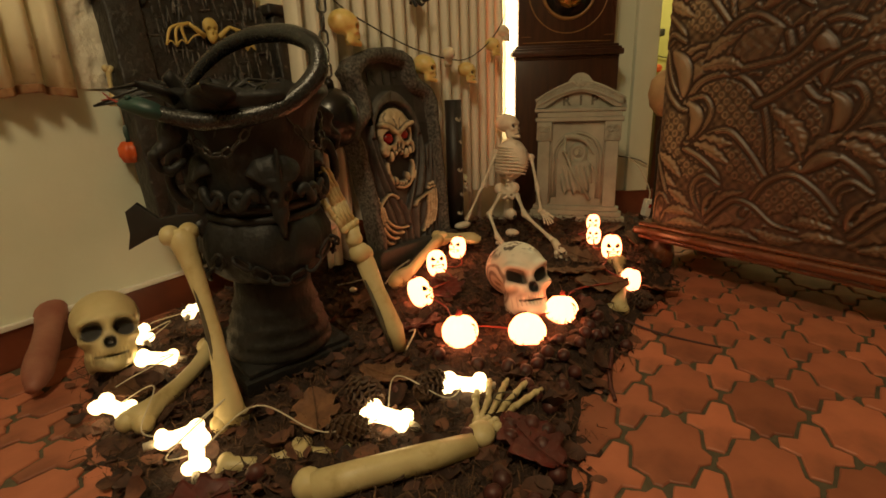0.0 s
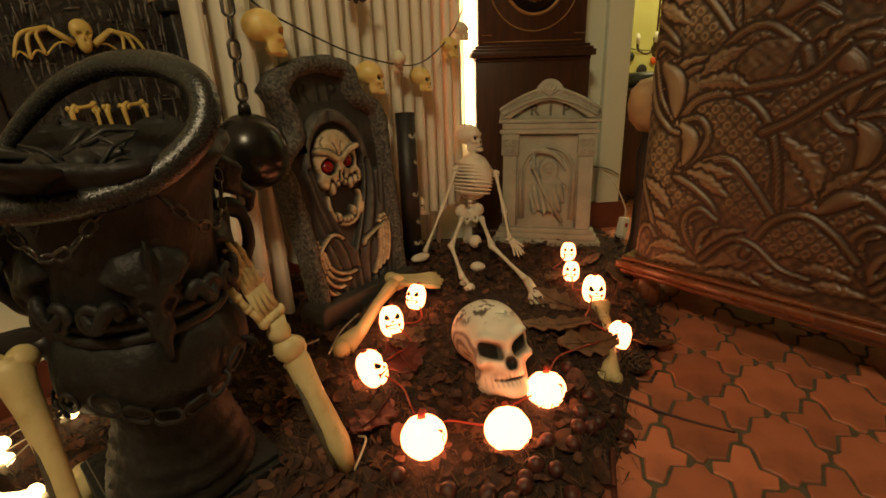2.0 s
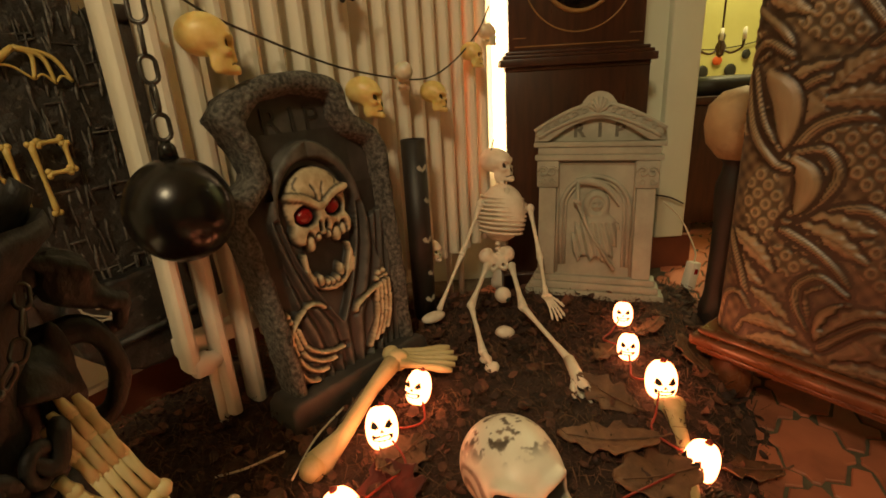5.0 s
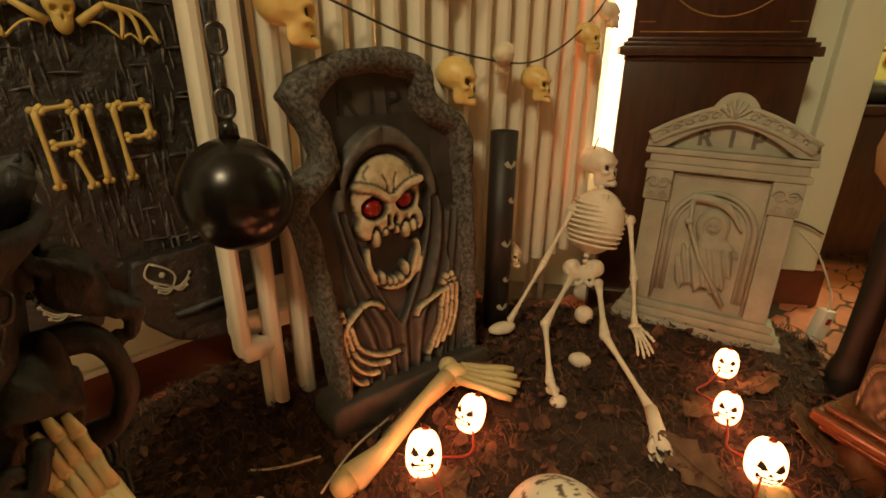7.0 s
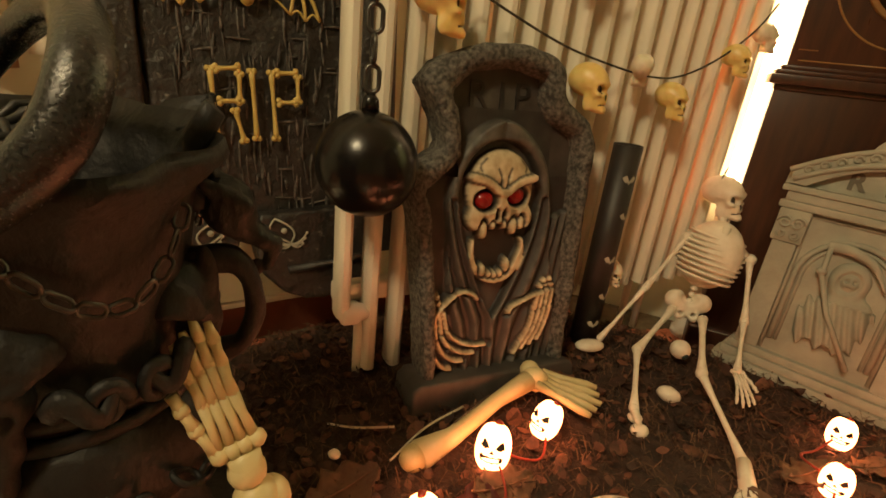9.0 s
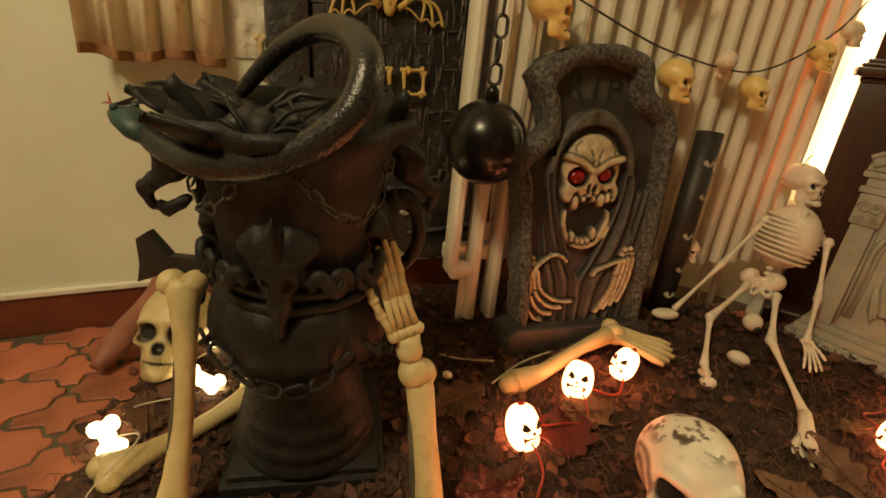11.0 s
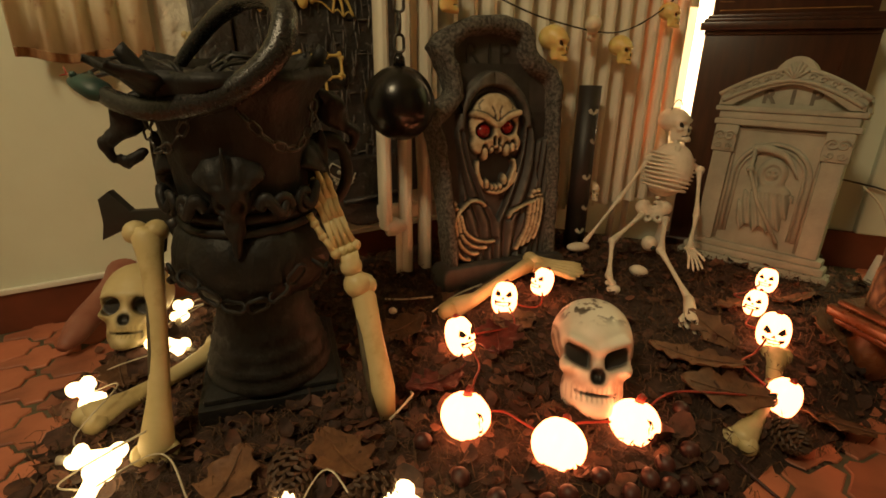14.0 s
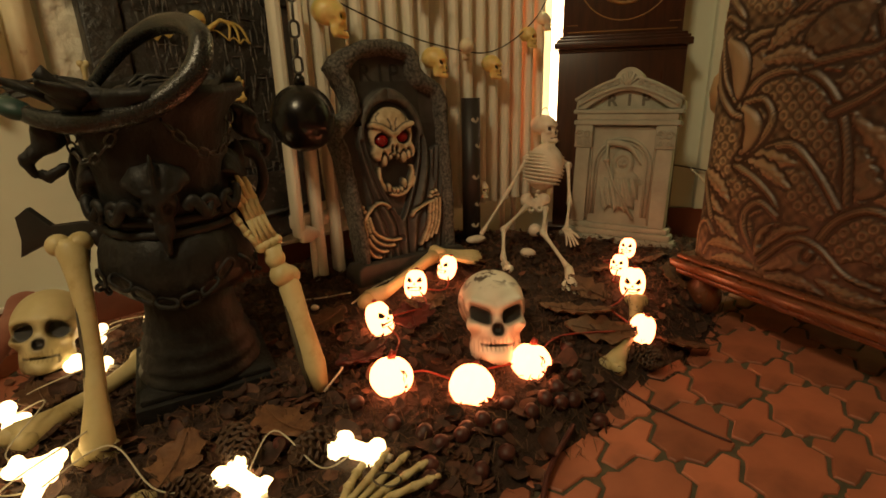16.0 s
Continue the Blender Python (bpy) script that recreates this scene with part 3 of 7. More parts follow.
def clock():
    ob = thing("longcase_clock", pose(0.588, 1.968, -0.012, 0, 0, -1), "dark mahogany longcase clock with a round inlaid trunk window", "clock")
    part("plinth", box(-0.225, 0.225, -0.012, 0.15, 0.0, 0.09, 0.006), M_CLOCKWOOD, ob)
    sharp(part("base", box(-0.208, 0.212, 0.0, 0.145, 0.085, 0.715, 0.004), M_CLOCKWOOD, ob))
    for z0, z1, g in ((0.712, 0.724, 0.006), (0.724, 0.746, 0.020), (0.746, 0.756, 0.012), (0.756, 0.766, 0.003)):
        sharp(part("moulding", box(-0.205 - g, 0.205 + g, -g, 0.145, z0, z1, 0.003), M_CLOCKWOOD, ob))
    sharp(part("trunk", box(-0.198, 0.192, 0.006, 0.14, 0.764, 1.55, 0.004), M_CLOCKWOOD, ob))
    ring = [(0.158 * math.cos(a), 0.0055, 0.968 + 0.158 * math.sin(a)) for a in np.linspace(0, 2 * math.pi, 72, endpoint=False)]
    part("inlay_ring", sweep(ring, 0.0022, 6, closed=True), M_INLAY, ob, "pale inlaid ring")
    rim = [(0.102 * math.cos(a), 0.004, 0.965 + 0.102 * math.sin(a)) for a in np.linspace(0, 2 * math.pi, 60, endpoint=False)]
    part("window_rim", sweep(rim, 0.007, 8, closed=True), M_INLAY, ob)
    part("window_pane", shaped(lathe([(0, 0), (0.098, 0), (0.098, 0.003), (0, 0.012)], 40), pose(0, 0.003, 0.965, 90, 0, 0)), M_BLACKGLOSS, ob)
    part("pendulum_bob", shaped(lathe([(0, 0), (0.05, 0), (0.052, 0.004), (0.03, 0.012), (0, 0.014)], 32), pose(0.0, -0.006, 0.952, 90, 0, 0)), M_BRASS, ob, "gleaming brass pendulum bob")
    for s in (-1, 1):
        for z in (0.80, 1.13):
            c = [(s * 0.185 * t, 0.0055, z) for t in (1.0, 0.8)]
            part("inlay_line", sweep(c, 0.0012, 4), M_INLAY, ob)
    part("inlay_band", box(-0.18, 0.175, 0.004, 0.008, 0.776, 0.779), M_INLAY, ob)
    return ob


clock()


def rough_slab(outline, y0, y1, mat, parent, name, bevel=0.006, rnd=0.0, scale=40, cuts=0, label=""):
    bm = prism(outline, y0, y1, bevel)
    if rnd:
        bmesh.ops.triangulate(bm, faces=[f for f in bm.faces if len(f.verts) > 4])
        for _ in range(cuts):
            long = [e for e in bm.edges if e.calc_length() > 0.014]
            bmesh.ops.subdivide_edges(bm, edges=long, cuts=1, use_grid_fill=True)
            bmesh.ops.triangulate(bm, faces=[f for f in bm.faces if len(f.verts) > 4])
        rough(bm, rnd, scale, len(outline))
    return part(name, bm, mat, parent, label)


def arc_points(cx, cz, r, a0, a1, n):
    return [(cx + r * math.cos(radians(a)), cz + r * math.sin(radians(a))) for a in np.linspace(a0, a1, n)]


# Grey tombstone with a pediment, leaning on the clock.
def grey_stone():
    ob = thing("grey_tombstone", pose(0.582, 1.757, 0.055, -6, 0, -21), "pale grey tombstone with pediment, pillars and carved hooded figure", "tombstone")
    m = M_GREYSTONE
    sharp(part("base", box(-0.185, 0.190, -0.035, 0.045, 0.0, 0.045, 0.008), m, ob), 40)
    sharp(part("step", box(-0.172, 0.176, -0.028, 0.04, 0.045, 0.066, 0.006), m, ob), 40)
    sharp(part("step", box(-0.163, 0.166, -0.022, 0.04, 0.066, 0.084, 0.005), m, ob), 40)
    body = [(-0.150, 0.082), (0.152, 0.082), (0.152, 0.415), (-0.150, 0.415)]
    sharp(rough_slab(body, -0.004, 0.036, m, ob, "slab", 0.003), 40)
    for s in (-1, 1):
        x = s * 0.128
        sharp(part("pillar", box(x - 0.024, x + 0.024, -0.019, 0.0, 0.084, 0.335, 0.004), m, ob), 40)
        cap = part("capital", box(x - 0.030, x + 0.030, -0.024, 0.0, 0.335, 0.408, 0.005), m, ob)
        sharp(cap, 40)
        bm = bmesh.new()
        for k in (-1, 1):
            spiral = [(x + k * (0.015 - 0.011 * t) * math.cos(t * 9) + k * 0.012, -0.026, 0.378 + (0.015 - 0.011 * t) * math.sin(t * 9)) for t in np.linspace(0, 1, 24)]
            bm = sweep(spiral, 0.0030, 6, bm)
            spiral = [(x + k * (0.010 - 0.007 * t) * math.cos(t * 8) + k * 0.013, -0.026, 0.352 - (0.010 - 0.007 * t) * math.sin(t * 8)) for t in np.linspace(0, 1, 18)]
            bm = sweep(spiral, 0.0024, 6, bm)
        part("scroll", bm, m, ob)
    for z0, z1, g in ((0.408, 0.424, 0.014), (0.424, 0.444, 0.006), (0.444, 0.458, 0.018)):
        sharp(part("cornice", box(-0.150 - g, 0.152 + g, -0.020 - g * 0.4, 0.034, z0, z1, 0.004), m, ob), 40)
    # pediment: a low curved gable with a small crown
    top = [(-0.170, 0.458)] + [(x, 0.458 + 0.026 + 0.070 * (1 - (abs(x) / 0.168) ** 1.6)) for x in np.linspace(-0.168, -0.045, 9)] + arc_points(0, 0.540, 0.046, 150, 30, 9) + [(x, 0.458 + 0.026 + 0.070 * (1 - (abs(x) / 0.168) ** 1.6)) for x in np.linspace(0.045, 0.168, 9)] + [(0.172, 0.458)]
    sharp(rough_slab(top, 0.0, 0.036, M_GREYSTONE, ob, "gable", 0.004), 40)
    # raised band round the hollow of the gable
    curve = [(x, 0.458 + 0.026 + 0.070 * (1 - (abs(x) / 0.168) ** 1.6)) for x in np.linspace(-0.160, 0.160, 33)]
    curve = [(x, max(z, 0.540 + math.sqrt(max(0, 0.046 ** 2 - x * x)) if abs(x) < 0.044 else 0)) for x, z in curve]
    inside_ = [(x, 0.460 + 0.058 * (1 - (abs(x) / 0.128) ** 1.7)) for x in np.linspace(0.128, -0.128, 27)]
    sharp(rough_slab([(-0.160, 0.460)] + curve + [(0.160, 0.460)] + inside_, -0.022, 0.002, m, ob, "gable_band", 0.003), 50)
    for ch, x in zip("RIP", (-0.050, 0.004, 0.054)):
        writing(ch, 0.050, 0.001, pose(x, -0.0015, 0.486, 90, 0, 0), M_GREYDARK, ob, "letter", bold=0.0018)
    bm = bmesh.new()
    arch = [(x, -0.023, 0.458 + 0.012 + 0.058 * (1 - (abs(x) / 0.155) ** 1.6)) for x in np.linspace(-0.155, 0.155, 31)]
    bm = sweep(arch, 0.006, 8, bm)
    arch2 = [(x, -0.021, 0.458 + 0.028 + 0.070 * (1 - (abs(x) / 0.168) ** 1.6)) for x in np.linspace(-0.166, 0.166, 31)]
    bm = sweep(arch2, 0.006, 8, bm)
    part("arch_moulding", bm, m, ob)
    bm = bmesh.new()
    for x in np.linspace(-0.135, 0.135, 12):
        if abs(x) < 0.03:
            continue
        z = 0.458 + 0.020 + 0.065 * (1 - (abs(x) / 0.160) ** 1.6)
        curl = [(x + 0.009 * math.cos(a) * (1 - a / 9), -0.024, z + 0.009 * math.sin(a) * (1 - a / 9)) for a in np.linspace(0, 6, 14)]
        bm = sweep(curl, 0.0026, 6, bm)
    for a in (-60, -35, -12, 12, 35, 60):
        tip = (0.032 * math.sin(radians(a)), -0.026, 0.534 + 0.038 * math.cos(radians(a)))
        bm = sweep([(0, -0.026, 0.530), tip], [0.003, 0.0085, 0.004], 8, bm)
    part("leaf_carving", bm, m, ob)
    # arched niche with a hooded figure
    bm = bmesh.new()
    for r, rad in ((0.090, 0.0065), (0.078, 0.004)):
        line = [(-r, -0.006, 0.115)] + [(x, -0.006, z) for x, z in arc_points(0, 0.275, r, 180, 0, 17)] + [(r, -0.006, 0.115)]
        bm = sweep(line, rad, 7, bm)
    part("niche", bm, m, ob)
    bm = sweep([(-0.100, -0.006, 0.09), (-0.100, -0.006, 0.400), (0.100, -0.006, 0.400), (0.100, -0.006, 0.09)], 0.0045, 6)
    part("panel_border", bm, m, ob)

    def figure(x, y, z):
        d = egg(x, y, z, (0.010, 0, 0.185), (0.048, 0.028, 0.085))
        d = both(d, egg(x, y, z, (-0.040, 0, 0.170), (0.020, 0.016, 0.070)), 0.008)
        d = both(d, egg(x, y, z, (0.040, 0, 0.215), (0.024, 0.018, 0.040)), 0.008)
        d = d + 0.0032 * np.sin(x * 330 + z * 90) * (z < 0.24)
        ragged = 0.125 + 0.022 * np.abs(np.sin(x * 95 + 0.6))
        d = np.maximum(d, ragged - z)
        hood = egg(x, y, z, (0.004, 0, 0.288), (0.036, 0.022, 0.042))
        hood = carve(hood, egg(x, y, z, (0.006, -0.022, 0.284), (0.023, 0.018, 0.029)), 0.003)
        face = egg(x, y, z, (0.006, -0.008, 0.288), (0.016, 0.012, 0.018))
        for q in (-1, 1):
            face = carve(face, egg(x, y, z, (0.006 + q * 0.007, -0.020, 0.290), (0.005, 0.008, 0.005)), 0.001)
        face = carve(face, egg(x, y, z, (0.006, -0.020, 0.276), (0.007, 0.008, 0.003)), 0.001)
        return both(both(d, hood, 0.008), face, 0.002)

    part("figure", shaped(field_mesh(figure, (-0.07, -0.034, 0.09), (0.075, 0.014, 0.34), 0.0030), Matrix.Translation((0, -0.004, 0))), m, ob)
    bm = sweep([(-0.046, -0.020, 0.350), (-0.044, -0.024, 0.29), (-0.010, -0.036, 0.215), (0.058, -0.028, 0.110)], 0.0052, 8)
    blade = [(-0.052, -0.018, 0.350), (-0.015, -0.018, 0.352), (0.030, -0.018, 0.335), (0.064, -0.016, 0.285)]
    bm = sweep(smooth_path(blade, 5), [0.011, 0.011, 0.008, 0.002], 8, bm, flat=0.6, up=(0, 1, 0))
    bm = ball(-0.046, -0.022, 0.296, 0.011, 0.010, 0.009, 10, 8, bm)
    part("scythe", bm, m, ob)
    return ob


grey_stone()


# Dark tombstone with a hooded skull, leaning on the radiator.
def reaper_stone():
    ob = thing("reaper_tombstone", pose(-0.048, 1.410, 0.062, -8, 0, 46.5), "dark mottled tombstone with a screaming hooded skull and bony hands", "tombstone")
    base = [(-0.185, 0.0), (0.185, 0.0), (0.180, 0.050), (0.165, 0.062), (-0.165, 0.062), (-0.180, 0.050)]
    rough_slab(base, -0.050, 0.045, M_REAPERDARK, ob, "base", 0.006, 0.003, 50, 1)
    outer = [(-0.150, 0.058), (-0.158, 0.20), (-0.178, 0.38), (-0.192, 0.430), (-0.186, 0.452), (-0.128, 0.486), (-0.142, 0.545), (-0.176, 0.590), (-0.150, 0.625), (-0.080, 0.655), (0.0, 0.665), (0.075, 0.652),
             (0.098, 0.640), (0.104, 0.590), (0.118, 0.572), (0.168, 0.545), (0.186, 0.50), (0.182, 0.42), (0.172, 0.20), (0.160, 0.058)]
    inner = [(-0.128, 0.064), (-0.132, 0.20), (-0.146, 0.375), (-0.160, 0.405), (-0.092, 0.470), (-0.100, 0.540), (-0.118, 0.572), (-0.075, 0.615), (0.0, 0.625), (0.066, 0.612), (0.064, 0.570), (0.082, 0.540),
             (0.146, 0.510), (0.152, 0.48), (0.150, 0.40), (0.144, 0.20), (0.134, 0.064)]
    # frame as a rim of uneven stone
    bm = bmesh.new()
    n = 96

    def along(poly):
        pts = [Vector((x, 0, z)) for x, z in poly]
        seg = [(b - a).length for a, b in zip(pts, pts[1:])]
        cum = np.concatenate([[0], np.cumsum(seg)])
        return [(float(np.interp(t, cum, [p.x for p in pts])), float(np.interp(t, cum, [p.z for p in pts]))) for t in np.linspace(0, cum[-1], n)]

    o, i = along(outer), along(inner)
    prof = [(0.0, 0.040), (0.0, -0.020), (0.12, -0.032), (0.45, -0.036), (0.8, -0.030), (0.97, -0.010), (1.0, 0.008)]
    rows_ = []
    for (ox, oz), (ix, iz) in zip(o, i):
        ring = []
        for u, y in prof:
            p = Vector((ox + (ix - ox) * u, y, oz + (iz - oz) * u))
            ring.append(bm.verts.new(p + 0.0045 * noise.noise_vector(p * 45)))
        rows_.append(ring)
    for a, b in zip(rows_, rows_[1:]):
        for k in range(len(prof) - 1):
            bm.faces.new((a[k], a[k + 1], b[k + 1], b[k]))
    part("frame", bm, M_FRAMESTONE, ob)
    sharp(rough_slab([(x * 0.985, z) for x, z in outer], 0.004, 0.038, M_REAPERDARK, ob, "slab", 0.003), 50)
    for ch, x in zip("RIP", (-0.060, -0.012, 0.030)):
        writing(ch, 0.070, 0.0015, pose(x, 0.0025, 0.575, 90, 0, 0), M_BLACK, ob, "letter")

    # moulded relief: hood, skull face, cloak folds and bony hands
    step = 0.0021
    gx, gz = np.meshgrid(np.arange(-0.146, 0.150, step), np.arange(0.060, 0.556, step), indexing="ij")
    u = gx + 0.006
    high, bone, dark, brush = (np.zeros(gx.shape) for _ in range(4))

    def oval(cx, cz, rx, rz):
        return np.sqrt(((u - cx) / rx) ** 2 + ((gz - cz) / rz) ** 2)

    def put(mask, h, b=0.0, d=0.0, br=0.0):
        nonlocal high, bone, dark, brush
        high, bone, dark, brush = np.where(mask, h, high), np.where(mask, b, bone), np.where(mask, d, dark), np.where(mask, br, brush)

    def edge(line):
        pts = smooth_path([(x + 0.0, 0, z) for x, z in line], 5)
        best = np.full(gx.shape, 9.0)
        for p, q in zip(pts, pts[1:]):
            dx, dz = q.x - p.x, q.z - p.z
            t = np.clip(((gx - p.x) * dx + (gz - p.z) * dz) / max(1e-9, dx * dx + dz * dz), 0, 1)
            best = np.minimum(best, np.hypot(gx - p.x - t * dx, gz - p.z - t * dz))
        return best

    au = np.abs(u)
    low = np.clip((0.40 - gz) / 0.33, 0, 1)
    w_out = np.where(gz > 0.40, 0.108 * np.sqrt(np.clip(1 - ((gz - 0.40) / 0.136) ** 2, 0, 1)), 0.108 + 0.026 * np.sin(low * 3.1) * (u > 0) - 0.020 * low)
    w_in = np.where(gz > 0.40, 0.086 * np.sqrt(np.clip(1 - ((gz - 0.40) / 0.102) ** 2, 0, 1)), 0.086 * np.clip(1 - (low / 0.72) ** 1.6, 0, 1))
    v = (au - w_in) / np.maximum(w_out - w_in, 1e-3)
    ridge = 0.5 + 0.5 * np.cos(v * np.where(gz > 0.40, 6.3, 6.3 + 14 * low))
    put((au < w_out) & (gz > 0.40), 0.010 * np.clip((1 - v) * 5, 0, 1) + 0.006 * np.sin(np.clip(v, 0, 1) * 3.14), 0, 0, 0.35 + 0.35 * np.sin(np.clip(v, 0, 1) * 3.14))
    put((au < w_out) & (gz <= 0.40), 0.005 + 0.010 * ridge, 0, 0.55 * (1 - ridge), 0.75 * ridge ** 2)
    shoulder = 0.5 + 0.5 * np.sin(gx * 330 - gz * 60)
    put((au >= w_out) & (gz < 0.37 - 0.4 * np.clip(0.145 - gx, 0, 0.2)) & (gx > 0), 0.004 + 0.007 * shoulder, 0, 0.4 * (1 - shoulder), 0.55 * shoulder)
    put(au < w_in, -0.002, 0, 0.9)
    # skull
    skull_ = oval(0, 0.412, 0.069 - 0.012 * (gz < 0.375), 0.074)
    put(skull_ < 1, 0.006 + 0.014 * np.sqrt(np.clip(1 - skull_ ** 2, 0, 1)), 1.0, 0.0)
    for q in (-1, 1):
        cheek = oval(q * 0.050, 0.362, 0.019, 0.024)
        put(cheek < 1, 0.012 + 0.006 * np.sqrt(np.clip(1 - cheek ** 2, 0, 1)), 0.95)
    jaw = oval(0, 0.298, 0.060, 0.066)
    put((jaw < 1) & (gz < 0.322) & (gz > 0.226), 0.012, 0.95)
    put((oval(0, 0.306, 0.049, 0.052) < 1 + 0.05 * np.sin(u * 260)) & (gz < 0.350 - 0.35 * au), -0.001, 0, 1.0)
    for cx, cz, rx, rz in ((-0.034, 0.338, 0.0090, 0.017), (0.030, 0.344, 0.0090, 0.016), (0.046, 0.350, 0.0065, 0.014), (-0.014, 0.346, 0.005, 0.008), (0.010, 0.347, 0.005, 0.008), (-0.030, 0.262, 0.0070, 0.013), (0.022, 0.270, 0.0070, 0.015), (-0.016, 0.254, 0.0050, 0.008), (-0.004, 0.252, 0.0050, 0.008), (0.009, 0.254, 0.005, 0.008)):
        t_ = oval(cx, cz, rx, rz)
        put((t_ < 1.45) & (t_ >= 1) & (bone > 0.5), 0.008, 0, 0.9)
        put(t_ < 1, 0.010 + 0.006 * np.sqrt(np.clip(1 - t_ ** 2, 0, 1)), 1.0)
    for q in (-1, 1):
        put(oval(q * 0.033, 0.398 + 0.004 * q, 0.025, 0.0215) < 1, 0.004, 0, 1.0)
        put(oval(q * 0.0068, 0.368, 0.0050, 0.0115) < 1, 0.006, 0, 1.0)
        brow = edge([(-0.006 + q * 0.064, 0.436), (-0.006 + q * 0.035, 0.428), (-0.006 + q * 0.006, 0.408)])
        put(brow < 0.0075, 0.022, 1.0)
        put((brow >= 0.0075) & (brow < 0.0105) & (gz > 0.415) & (skull_ < 1), 0.016, 0.2, 0.75)
        wrinkle = edge([(-0.006 + q * 0.006, 0.418), (-0.006 + q * 0.008, 0.438), (-0.006 + q * 0.014, 0.452)])
        put((wrinkle < 0.0016), 0.015, 0.2, 0.7)
        crack = edge([(-0.006 + q * 0.036, 0.470), (-0.006 + q * 0.048, 0.456), (-0.006 + q * 0.046, 0.446)])
        put((crack < 0.0014) & (skull_ < 1), 0.012, 0.2, 0.7)
    # hands: chains of finger bones with dark gaps
    thumb_l = [(-0.127, 0.185), (-0.113, 0.200), (-0.084, 0.221), (-0.059, 0.219), (-0.041, 0.203)]
    thumb_r = [(0.098, 0.204), (0.079, 0.200), (0.053, 0.190), (0.034, 0.182), (0.025, 0.168)]
    fingers = [thumb_l, thumb_r]
    for k in range(4):
        a = k / 3
        fingers.append([(-0.113 - 0.028 * a, 0.186 - 0.010 * a), (-0.102 - 0.032 * a, 0.146 - 0.028 * a), (-0.076 - 0.046 * a, 0.122 - 0.034 * a), (-0.046 - 0.060 * a, 0.112 - 0.040 * a), (-0.014 - 0.076 * a, 0.112 - 0.042 * a)])
        fingers.append([(0.094 + 0.034 * a, 0.204 + 0.008 * a), (0.087 + 0.038 * a, 0.164 + 0.012 * a), (0.077 + 0.040 * a, 0.131 + 0.012 * a), (0.059 + 0.048 * a, 0.101 + 0.018 * a), (0.042 + 0.056 * a, 0.076 + 0.026 * a)])
    for line in fingers:
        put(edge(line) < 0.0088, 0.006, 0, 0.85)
    for line in fingers:
        pts = smooth_path([(x, 0, z) for x, z in line], 4)
        for a in range(0, len(pts) - 1, 4):
            seg = [(p.x, p.z) for p in pts[a:a + 4]]
            d = edge(seg)
            ends = np.minimum(np.hypot(gx - seg[0][0], gz - seg[0][1]), np.hypot(gx - seg[-1][0], gz - seg[-1][1]))
            wide = 0.0044 + 0.0016 * np.exp(-(ends / 0.004) ** 2)
            put(d < wide, 0.012 + 0.007 * np.sqrt(np.clip(1 - (d / wide) ** 2, 0, 1)), 1.0)
    for cx, cz in ((-0.135, 0.196), (-0.125, 0.206), (-0.140, 0.209), (-0.128, 0.218), (0.100, 0.220), (0.112, 0.224), (0.124, 0.222), (0.106, 0.231), (0.119, 0.233)):
        k = np.hypot(gx - cx, gz - cz) / 0.0068
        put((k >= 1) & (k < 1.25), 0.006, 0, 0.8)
        put(k < 1, 0.012 + 0.006 * np.sqrt(np.clip(1 - k ** 2, 0, 1)), 1.0)

    def soften(f, n):
        for _ in range(n):
            f = np.pad(f, 1, mode="edge")
            f = (f[1:-1, 1:-1] * 4 + f[:-2, 1:-1] + f[2:, 1:-1] + f[1:-1, :-2] + f[1:-1, 2:]) / 8
        return f

    high, bone, dark, brush = soften(high, 2), soften(bone, 1), soften(dark, 1), soften(brush, 2)
    n0, n1 = gx.shape
    idx = np.arange(n0 * n1).reshape(n0, n1)
    keep = ((gz < 0.435) | (np.abs(gx) < 0.100))[:-1, :-1]
    quads = np.stack([idx[:-1, :-1], idx[1:, :-1], idx[1:, 1:], idx[:-1, 1:]], -1)[keep]
    me = bpy.data.meshes.new("hooded_skull_relief")
    me.from_pydata(np.stack([gx, 0.0015 - high * 1.35, gz], -1).reshape(-1, 3).tolist(), [], quads.tolist())
    me.materials.append(M_RELIEF)
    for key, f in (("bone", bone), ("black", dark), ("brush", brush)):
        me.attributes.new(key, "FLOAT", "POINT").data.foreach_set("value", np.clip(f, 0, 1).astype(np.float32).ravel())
    me.polygons.foreach_set("use_smooth", [True] * len(me.polygons))
    rel = new("hooded_skull_relief", me)
    rel.parent = ob
    tagged(rel, "bone painted screaming skull in a grey hood")
    for q in (-1, 1):
        part("red_eye", ball(-0.006 + q * 0.033, -0.006, 0.398 + 0.004 * q, 0.0185, 0.012, 0.0165, 18, 12), M_REDEYE, ob, "glossy red painted eye")
    return ob


reaper_stone()

# Black tombstone hung on the wall, with bone letters.
WALL = Matrix.Translation(WALL_A) @ Matrix.Rotation(radians(WALL_TURN), 4, "Z")  # x along the wall, -y into the room


